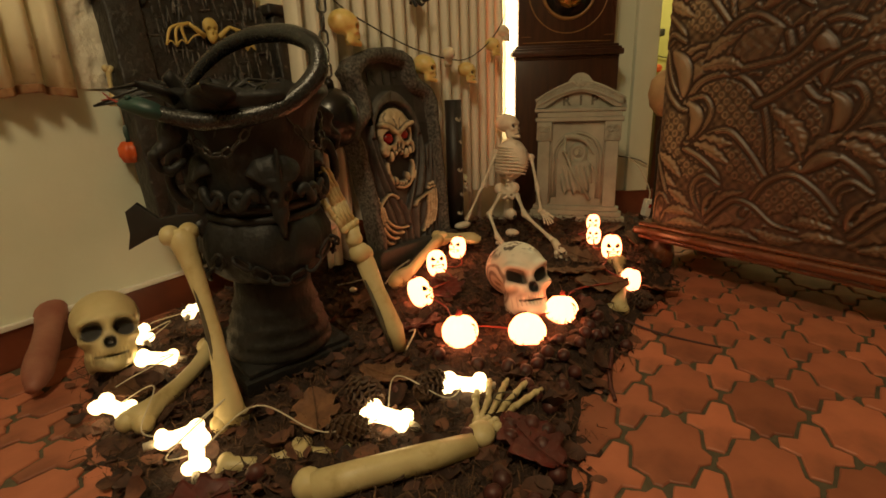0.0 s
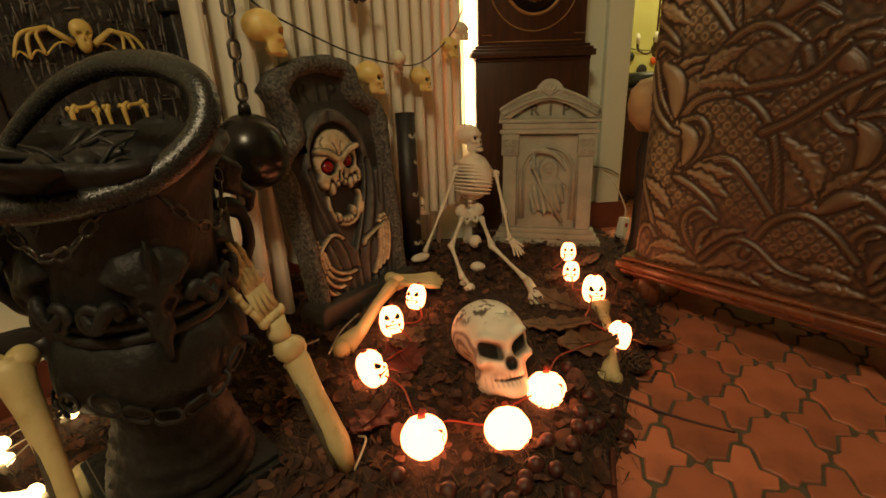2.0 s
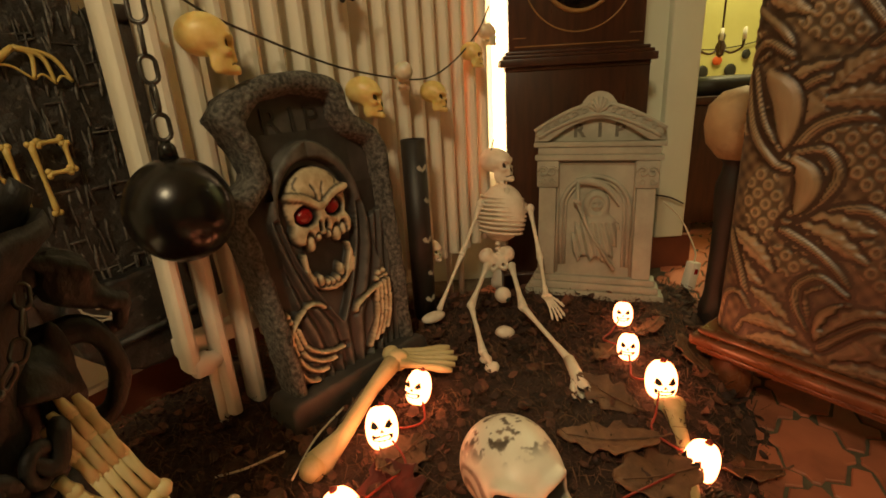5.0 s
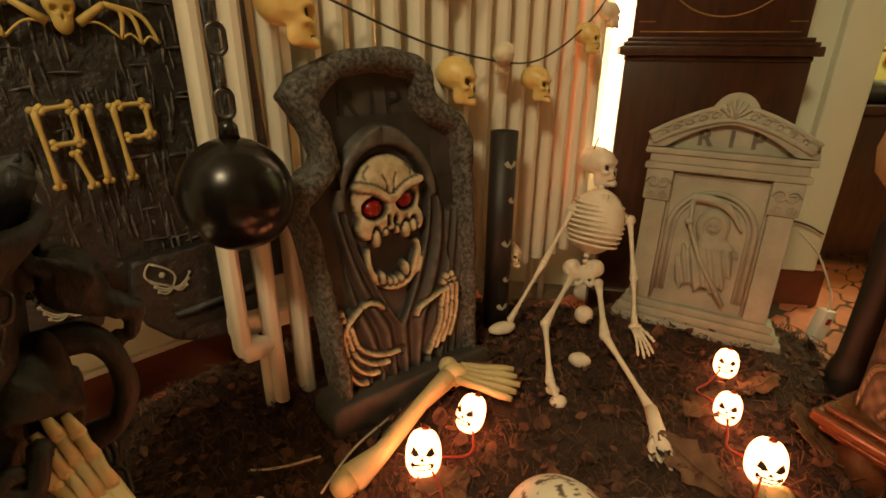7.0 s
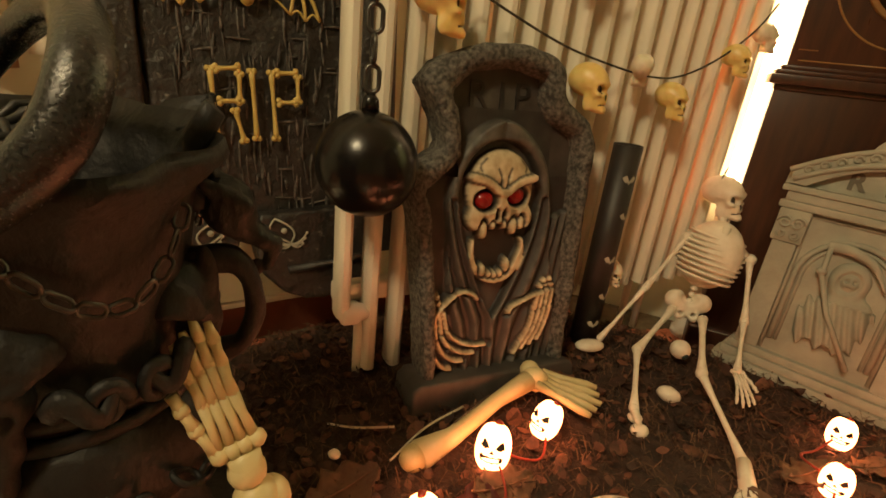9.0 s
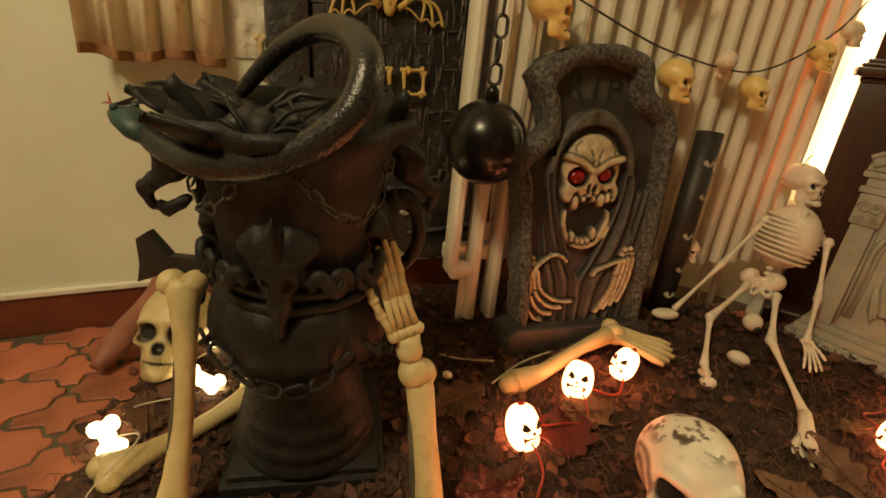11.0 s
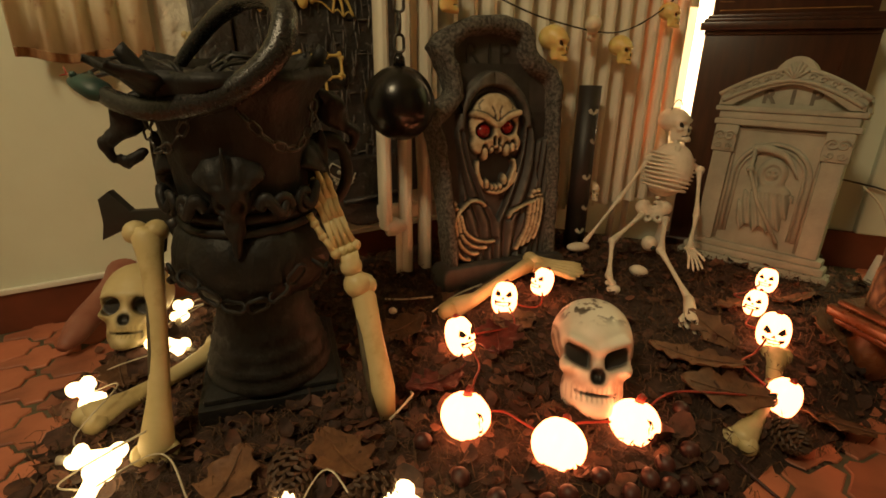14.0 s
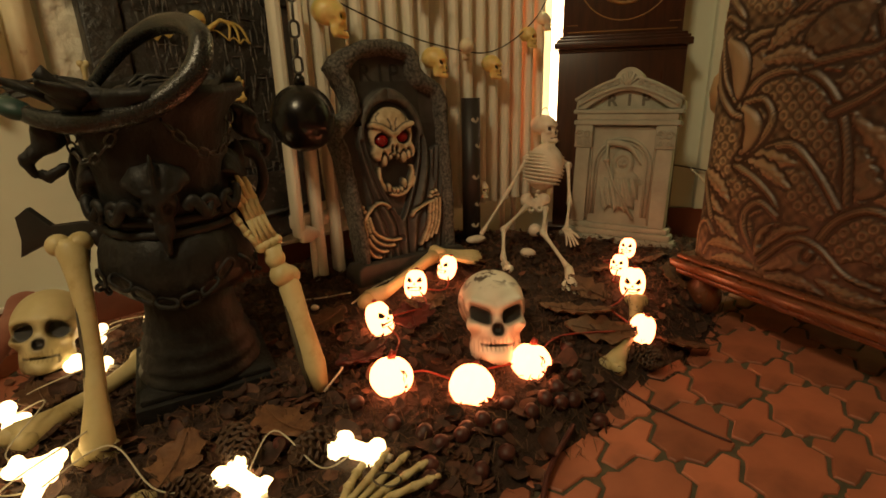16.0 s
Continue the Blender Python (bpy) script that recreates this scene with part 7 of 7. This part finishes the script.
for i, j in zip(order, order[1:]):
    a, b = Vector(PUMPKINS[i][:3]), Vector(PUMPKINS[j][:3])
    d = b - a
    side = Vector((-d.y, d.x, 0)).normalized() * rng.uniform(0.03, 0.06)
    mids = [a + d * 0.3 + side, a + d * 0.6 + side * 0.6 - Vector((0, 0, 0.0))]
    for q in mids:
        q.z = ground_height(q.x, q.y) + 0.022
    part("wire", sweep(smooth_path([a, *mids, b], 7), 0.0021, 6), M_REDWIRE, cord)


def bone_light(x, y, z, turn, tilt, size=1.0):
    ob = thing("bone_light", pose(x, y, z, tilt, 0, turn), "glowing white bone shaped string light", "string light", "white string lights")
    bm = sweep([(0, -0.034 * size, 0), (0, -0.015 * size, 0), (0, 0.012 * size, 0), (0, 0.030 * size, 0)], [0.022 * size, 0.016 * size, 0.017 * size, 0.020 * size], 14)
    for s in (-1, 1):
        bm = ball(s * 0.015 * size, 0.036 * size, 0, 0.018 * size, seg=12, rings=8, bm=bm)
        bm = ball(s * 0.014 * size, -0.036 * size, 0.004, 0.016 * size, seg=12, rings=8, bm=bm)
    rough(bm, 0.003 * size, 60, x * 31 + y * 17)
    part("lamp_shell", bm, M_BONELAMP, ob)
    part("cap", lathe([(0, 0), (0.007, 0), (0.007, 0.018), (0, 0.018)], 10), M_WHITEWIRE, ob).matrix_local = pose(0, -0.050 * size, 0, 90, 0, 0)
    return ob


BONELAMPS = [
    (-0.697, 0.945, 0.045, 40, 10, 0.62),
    (-0.6, 0.828, 0.042, 110, 15, 0.7),
    (-0.588, 0.65, 0.04, 75, 10, 0.66),
    (-0.418, 0.555, 0.042, -60, 0, 0.64),
    (-0.372, 0.512, 0.038, 20, 20, 0.6),
    (-0.072, 0.572, 0.048, 70, 10, 0.74),
    (0.066, 0.662, 0.048, 80, 0, 0.74),
    (-0.632, 1.065, 0.05, 10, 0, 0.55),
]
for row in BONELAMPS:
    bone_light(*row[:5], row[5] * 1.14)
cord = thing("white_light_cord", pose(0, 0, 0), "thin clear wire looping between the white lights", "cable")
for i, j in ((7, 0), (0, 1), (1, 2), (2, 3), (3, 4), (4, 5), (5, 6)):
    a, b = Vector(BONELAMPS[i][:3]), Vector(BONELAMPS[j][:3])
    d = b - a
    side = Vector((-d.y, d.x, 0)).normalized() * rng.uniform(0.04, 0.08)
    m1, m2 = a + d * 0.3 + side, a + d * 0.65 - side * 0.5
    m1.z, m2.z = ground_height(m1.x, m1.y) + 0.055, ground_height(m2.x, m2.y) + 0.03
    part("wire", sweep(smooth_path([a, m1, m2, b], 8), 0.0013, 6), M_WHITEWIRE, cord)
# loose ends of clear wire on the moss
for k, pts in enumerate((((-0.12, 1.13, 0.08), (-0.10, 1.22, 0.085), (-0.06, 1.30, 0.09)), ((-0.26, 1.16, 0.07), (-0.21, 1.17, 0.075), (-0.15, 1.20, 0.08)), ((-0.05, 0.80, 0.05), (-0.03, 0.84, 0.075), (-0.045, 0.87, 0.06)))):
    w = part("loose_wire", sweep(smooth_path(pts, 6), 0.0020, 6), M_WHITEWIRE)
    tagged(w, "loose end of clear wire on the moss", "wire")
# rubber claw of wires at the stone's foot
claw = thing("wire_bundle", RAD @ pose(0.11, -0.05, 0.085), "bundle of pale wires curling at the radiator foot", "wires")
for k in range(6):
    a = -0.9 + 0.35 * k
    part("wire", sweep(smooth_path([(0.05, 0, 0.02 + 0.01 * k), (0.015 + 0.01 * math.cos(a), -0.02, 0.025 + 0.010 * k), (-0.035, -0.03 - 0.006 * k, 0.012 * k), (-0.02, -0.04, -0.008)], 6), 0.0028, 6), M_WHITEWIRE, claw)


# skull garland on the radiator
gar = thing("skull_garland_string", RAD, "thin dark cord hung across the radiator", "cord")
line = [(-0.02, -0.062, 0.87), (0.066, -0.062, 0.815), (0.17, -0.062, 0.775), (0.30, -0.062, 0.733), (0.40, -0.062, 0.712), (0.53, -0.062, 0.695), (0.62, -0.062, 0.702), (0.72, -0.062, 0.745), (0.81, -0.062, 0.81), (0.86, -0.062, 0.87)]
part("cord", sweep(smooth_path(line, 6), 0.0022, 6), M_DARKWIRE, gar)
gskull = field_mesh(skull_field, (-0.085, -0.105, -0.012), (0.085, 0.12, 0.205), 0.0075)
skull_paint(gskull)
first = None
for s, z, size, turn, pale in ((0.066, 0.765, 0.46, 62, 0), (0.388, 0.663, 0.42, 30, 0), (0.503, 0.703, 0.30, 150, 1), (0.612, 0.652, 0.36, 20, 0), (0.775, 0.747, 0.32, 25, 0), (0.845, 0.80, 0.28, 60, 1), (0.565, 0.262, 0.28, 10, 1)):
    m = RAD @ pose(s, -0.068, z - 0.105 * size, 0, 0, turn) @ Matrix.Diagonal((size, size, size * 1.08, 1))
    if first is None:
        first = ob = part("garland_skull", gskull, [M_YELLOWSKULL, M_BONEDARK])
    else:
        ob = first.copy()
        scene.collection.objects.link(ob)
        if pale:
            ob.data = first.data.copy()
            ob.data.materials[0] = M_PALESKULL
    ob.matrix_world = m
    tagged(ob, "small pale plastic skull on a cord" if pale else "small yellow plastic skull on a cord", "skull", "garland skulls")

# chain and black ball hanging before the radiator
hang = thing("ball_and_chain", pose(-0.238, 1.212, 0.0), "black plastic ball hanging on a dark chain", "ball and chain")
part("ball", rough(ball(0, 0, 0.526, 0.077, 0.077, 0.079, 40, 26), 0.0015, 10), M_BLACKGLOSS, hang)
part("eye", lathe([(0, 0.600), (0.014, 0.600), (0.012, 0.620), (0.006, 0.628), (0, 0.628)], 14), M_BLACKGLOSS, hang)
chain(hang, [Vector((0, 0, 0.628)), Vector((-0.002, 0.01, 0.80)), Vector((0, 0.04, 1.05)), Vector((0, 0.07, 1.25))], 0.026, mat=M_CHAIN)
part("hook", sweep([(0, 0.07, 1.25), (0, 0.10, 1.27), (0, 0.14, 1.26)], 0.004, 8), M_CHAIN, hang)

# black tube with pale bats behind the stone
tb = thing("black_tube", RAD @ pose(0.512, -0.075, 0.07), "black card tube printed with pale bats", "tube")
part("tube", lathe([(0, 0), (0.030, 0), (0.030, 0.49), (0.027, 0.49), (0.027, 0.47), (0, 0.47)], 24), M_DARKPANEL, tb)
for k, (z, a) in enumerate(((0.42, -10), (0.34, 15), (0.24, -5), (0.15, 10), (0.08, -12))):
    bm = bmesh.new()
    for s in (-1, 1):
        pts = [(0, 0), (s * 0.5, 0.5), (s * 1.0, 0.25), (s * 0.75, 0.0), (s * 0.5, -0.15), (s * 0.25, -0.1), (0, -0.3)]
        vs = [bm.verts.new((0.0308 * math.sin(0.52 * u + radians(a)), -0.0308 * math.cos(0.52 * u + radians(a)), z + 0.024 * v)) for u, v in pts]
        bm.faces.new(vs)
    part("printed_bat", bm, M_GREYSTONE, tb)

# black rubber claw hanging high on the radiator
cl = thing("rubber_claw", RAD @ pose(0.345, -0.06, 0.905, 180, 0, 0), "black rubber clawed hand hooked on the radiator", "claw")
bm = ball(0, 0, 0, 0.022, 0.014, 0.024, 12, 8)
for k in range(5):
    a = (k - 2) * 0.45
    bm = sweep(smooth_path([(0.012 * (k - 2), 0, 0.01), (0.05 * math.sin(a), -0.006 + 0.02, 0.045 * math.cos(a) + 0.01), (0.080 * math.sin(a), 0.022, 0.052 * math.cos(a))], 4), [0.008, 0.006, 0.002], 7, bm)
part("claw", bm, M_BLACK, cl)


# small sitting skeleton
def skeleton():
    bm = bmesh.new()
    J = dict(head=(0.347, 1.905, 0.446), neck=(0.350, 1.868, 0.385), chest=(0.343, 1.845, 0.325), waist=(0.330, 1.800, 0.252), pelvis=(0.316, 1.765, 0.205), shl=(0.280, 1.830, 0.350), shr=(0.424, 1.845, 0.325),
             ell=(0.215, 1.735, 0.238), hal=(0.145, 1.640, 0.128), elr=(0.429, 1.735, 0.215), har=(0.415, 1.605, 0.160), hipl=(0.285, 1.750, 0.195), hipr=(0.352, 1.745, 0.190), knl=(0.222, 1.575, 0.160), fol=(0.232, 1.430, 0.115),
             knr=(0.345, 1.550, 0.160), anr=(0.416, 1.400, 0.100), tor=(0.420, 1.305, 0.085))
    J = {k: Vector(v) for k, v in J.items()}

    def limb(a, b, r):
        nonlocal bm
        v = J[b] - J[a]
        bm = sweep([J[a] + v * t for t in (0, 0.08, 0.3, 0.7, 0.92, 1)], [r * 1.5, r * 1.2, r * 0.8, r * 0.8, r * 1.25, r * 1.5], 9, bm)
        for p in (a, b):
            bm = ball(*J[p], r * 1.55, seg=9, rings=7, bm=bm)

    for a, b, r in (("shl", "ell", 0.0062), ("ell", "hal", 0.0055), ("shr", "elr", 0.0066), ("elr", "har", 0.0056), ("hipl", "knl", 0.0075), ("knl", "fol", 0.0065), ("hipr", "knr", 0.0078), ("knr", "anr", 0.0068)):
        limb(a, b, r)
    # spine
    for i in range(16):
        t = i / 15
        p = J["pelvis"].lerp(J["neck"], t) + Vector((0, 0.022 * math.sin(math.pi * t), 0))
        bm = ball(*p, 0.0085, 0.0085, 0.006, 8, 6, bm)
    bm = sweep([J["neck"], J["head"] + Vector((0, 0.01, -0.02))], 0.009, 8, bm)
    # ribs: hoops round the chest
    axis = (J["neck"] - J["waist"]).normalized()
    across = (J["shr"] - J["shl"]).normalized()
    front = across.cross(axis).normalized()
    if front.y > 0:
        front = -front
    for i in range(10):
        t = i / 9
        c = J["waist"].lerp(J["neck"], 0.16 + 0.74 * t)
        w = 0.062 * (0.72 + 0.42 * math.sin(math.pi * (0.22 + 0.62 * t))) * (0.62 if i == 9 else 1)
        hoop = [c + across * w * math.cos(a) + front * w * 0.74 * math.sin(a) - axis * 0.016 * math.sin(a) for a in np.linspace(-math.pi * 0.42, math.pi * 1.42, 24)]
        bm = sweep(hoop, 0.0034, 7, bm)
    m = Matrix.Translation(J["waist"].lerp(J["neck"], 0.52)) @ (J["neck"] - J["waist"]).to_track_quat("Z", "Y").to_matrix().to_4x4()
    bm = merge(bm, shaped(ball(0, 0, 0, 0.0675, 0.0510, 0.084, 22, 16), m))
    for s in ("shl", "shr"):
        bm = sweep([J["neck"] + front * 0.03 - axis * 0.012, J[s]], 0.0065, 7, bm)
        bm = ball(*J[s], 0.014, seg=10, rings=8, bm=bm)
    bm = sweep([J["neck"] + front * 0.038 - axis * 0.01, J["chest"] + front * 0.044, J["chest"] + front * 0.042 - axis * 0.03], [0.009, 0.008, 0.005], 8, bm)

    def hip(x, y, z):
        d = egg(np.abs(x), y, z, (0.026, 0.004, 0.012), (0.026, 0.018, 0.024))
        d = both(d, egg(x, y, z, (0, 0.006, -0.006), (0.018, 0.014, 0.022)), 0.01)
        d = both(d, egg(np.abs(x), y, z, (0.016, -0.006, -0.020), (0.011, 0.010, 0.014)), 0.008)
        d = carve(d, egg(x, y, z, (0, -0.02, 0.022), (0.022, 0.03, 0.016)), 0.006)
        return carve(d, egg(np.abs(x), y, z, (0.014, -0.012, -0.016), (0.006, 0.02, 0.006)), 0.003)

    bm = merge(bm, shaped(field_mesh(hip, (-0.06, -0.03, -0.045), (0.06, 0.035, 0.045), 0.0045), Matrix.Translation(J["pelvis"]) @ pose(0, 0, 0, -12, 0, 8)))
    bm = bony_hand(bm, J["har"], (0.02, -0.06, -0.03), (0, 0.3, 1), 0.55, 0.16, 0.1)
    bm = merge(bm, ball(0.127, 1.622, 0.112, 0.036, 0.020, 0.013, 12, 8, rot=Matrix.Rotation(0.6, 4, "Z")))
    bm = sweep([J["anr"], J["tor"]], [0.012, 0.014, 0.016], 9, bm)
    for k in range(5):
        p = J["tor"] + Vector((0.010 * (k - 2), 0.004 * abs(k - 2), 0))
        bm = sweep([J["anr"].lerp(J["tor"], 0.4), p, p + Vector((0.004 * (k - 2) + 0.008, -0.024, -0.014))], [0.006, 0.0065, 0.004], 7, bm)
    bm = sweep([J["fol"], J["fol"] + Vector((0.014, -0.030, -0.012))], [0.009, 0.010, 0.005], 8, bm)
    for f in bm.faces:
        f.material_index = 0
    head = skull_paint(field_mesh(skull_field, (-0.085, -0.105, -0.012), (0.085, 0.12, 0.205), 0.0055))
    bm = merge(bm, shaped(head, Matrix.Translation(J["head"] + Vector((0, 0, -0.050))) @ pose(0, 0, 0, -6, 0, 58) @ Matrix.Diagonal((0.52, 0.52, 0.52, 1))))
    ob = part("toy_skeleton", bm, [M_SKELETON, M_BLACK])
    return tagged(ob, "small pale plastic skeleton sitting on the moss", "skeleton")


skeleton()
band = part("elastic_band", sweep([(0.339 + 0.036 * math.cos(a) * 0.5, 1.925 + 0.036 * math.cos(a) * 0.85, 0.469 + 0.050 * math.sin(a)) for a in np.linspace(0, 6.28, 22, endpoint=False)], 0.0016, 5, closed=True), M_BLACK)
tagged(band, "thin black elastic round the toy skeleton head", "elastic")

# eyeballs and pebbles on the moss
for x, y, z, r, name in ((0.318, 1.690, 0.130, 0.022, "toy_eyeball"), (0.300, 1.545, 0.096, 0.018, "pale_pebble"), (0.238, 1.430, 0.096, 0.011, "pale_pebble"), (0.248, 1.400, 0.092, 0.013, "pale_pebble"), (-0.205, 1.10, 0.078, 0.008, "pale_pebble")):
    if name == "toy_eyeball":
        ob = thing(name, pose(x, y, z, 20, 0, 35), "white plastic toy eyeball with a dark pupil", "eyeball")
        part("globe", ball(0, 0, 0, r, seg=20, rings=14), M_SKELETON, ob)
        part("pupil", shaped(lathe([(0, 0), (0.008, 0), (0.006, 0.004), (0, 0.005)], 14), pose(0, -r * 0.94, 0, 90, 0, 0)), M_TEAL, ob)
    else:
        ob = part(name, rough(ball(x, y, z, r * 1.3, r, r * 0.85, 12, 8), 0.003, 60, r * 100), M_SKELETON)
        tagged(ob, "small pale pebble on the moss", "pebble", "pebbles")

# ---- floor tiles: four-pointed stars between long eight-cornered tiles ----
PA, PB = 0.139, 0.199
TILE_ORIGIN = Vector((0.493, 0.810, 0))
TILE_TURN = -32.0


def tile_mesh(poly, name, gap=0.0032, high=0.0028):
    fine = []
    for i in range(len(poly)):
        a, b = Vector(poly[i]), Vector(poly[(i + 1) % len(poly)])
        k = 3 if (b - a).length > 0.02 else 1
        for q in range(k):
            p = a.lerp(b, q / k)
            w = noise.noise(Vector((p.x * 90, p.y * 90, len(poly)))) * 0.0022
            fine.append((p.x + w, p.y - w))
    poly = fine
    bm = bmesh.new()
    c = Vector((sum(p[0] for p in poly) / len(poly), sum(p[1] for p in poly) / len(poly)))
    n = len(poly)
    shrunk = []
    for i in range(n):
        a, b, d = (Vector(poly[(i + k) % n]) for k in (-1, 0, 1))
        n1 = Vector(((b - a).y, -(b - a).x)).normalized()
        n2 = Vector(((d - b).y, -(d - b).x)).normalized()
        q = (n1 + n2)
        q = q.normalized() / max(0.5, q.normalized().dot(n1)) if q.length > 1e-4 else n1
        shrunk.append((b - q * gap, b - q * (gap + 0.0022)))
    lo = [bm.verts.new((p.x, p.y, -0.006)) for p, _ in shrunk]
    mid = [bm.verts.new((p.x, p.y, high - 0.002)) for p, _ in shrunk]
    top = [bm.verts.new((p.x, p.y, high)) for _, p in shrunk]
    for i in range(n):
        j = (i + 1) % n
        bm.faces.new((lo[i], lo[j], mid[j], mid[i]))
        bm.faces.new((mid[i], mid[j], top[j], top[i]))
    bm.faces.new(top)
    me = bpy.data.meshes.new(name)
    bm.to_mesh(me)
    bm.free()
    me.materials.append(M_TILE)
    return me


AA, AB, IN, BL = 0.052, 0.076, 0.025, 0.016
star = [(AA, -BL), (AA, BL), (IN, IN), (BL, AB), (-BL, AB), (-IN, IN), (-AA, BL), (-AA, -BL), (-IN, -IN), (-BL, -AB), (BL, -AB), (IN, -IN)]
EA, EB = 0.009, 0.012
slab = [(AA, BL), (AA + EA, 0.001), (PA - AA - EA, 0.001), (PA - AA, BL), (PA - IN, IN), (PA - BL, AB), (PA - 0.001, AB + EB), (PA - 0.001, PB - AB - EB), (PA - BL, PB - AB), (PA - IN, PB - IN), (PA - AA, PB - BL), (PA - AA - EA, PB - 0.001),
        (AA + EA, PB - 0.001), (AA, PB - BL), (IN, PB - IN), (BL, PB - AB), (0.001, PB - AB - EB), (0.001, AB + EB), (BL, AB), (IN, IN)]
star_me, slab_me = tile_mesh(star, "star_tile"), tile_mesh([(x - PA / 2, y - PB / 2) for x, y in slab], "long_tile")
rng = random.Random(4)
turn = Matrix.Rotation(radians(TILE_TURN), 4, "Z")
far_tiles = bmesh.new()
for i in range(-30, 31):
    for j in range(-20, 21):
        for me, off, name in ((star_me, (0, 0), "star_tile"), (slab_me, (PA / 2, PB / 2), "long_tile")):
            p = TILE_ORIGIN + turn @ Vector((i * PA + off[0], j * PB + off[1], 0))
            if not (-1.68 < p.x < 2.45 and -2.4 < p.y < 3.7):
                continue
            if p.y > 2.0 and p.x < 0.95 or (p - WALL_A).cross(WALL_DIR).z < 0.02:
                continue
            if edge_distance(p.x, p.y) > 0.14:
                continue
            m = Matrix.Translation(p + Vector((0, 0, rng.uniform(-0.0006, 0.0006)))) @ turn @ pose(0, 0, 0, rng.uniform(-0.25, 0.25), rng.uniform(-0.25, 0.25), rng.uniform(-0.6, 0.6))
            near = -1.1 < p.x < 1.25 and -0.25 < p.y < 1.75
            if near:
                ob = new(name, me)
                ob.parent = floor_ob
                ob.matrix_local = m
            else:
                tmp = me.copy()
                tmp.transform(m)
                far_tiles.from_mesh(tmp)
                bpy.data.meshes.remove(tmp)
ob = part("far_tiles", far_tiles, M_TILE, floor_ob, smooth=False)
tagged(ob, kind="stuff")
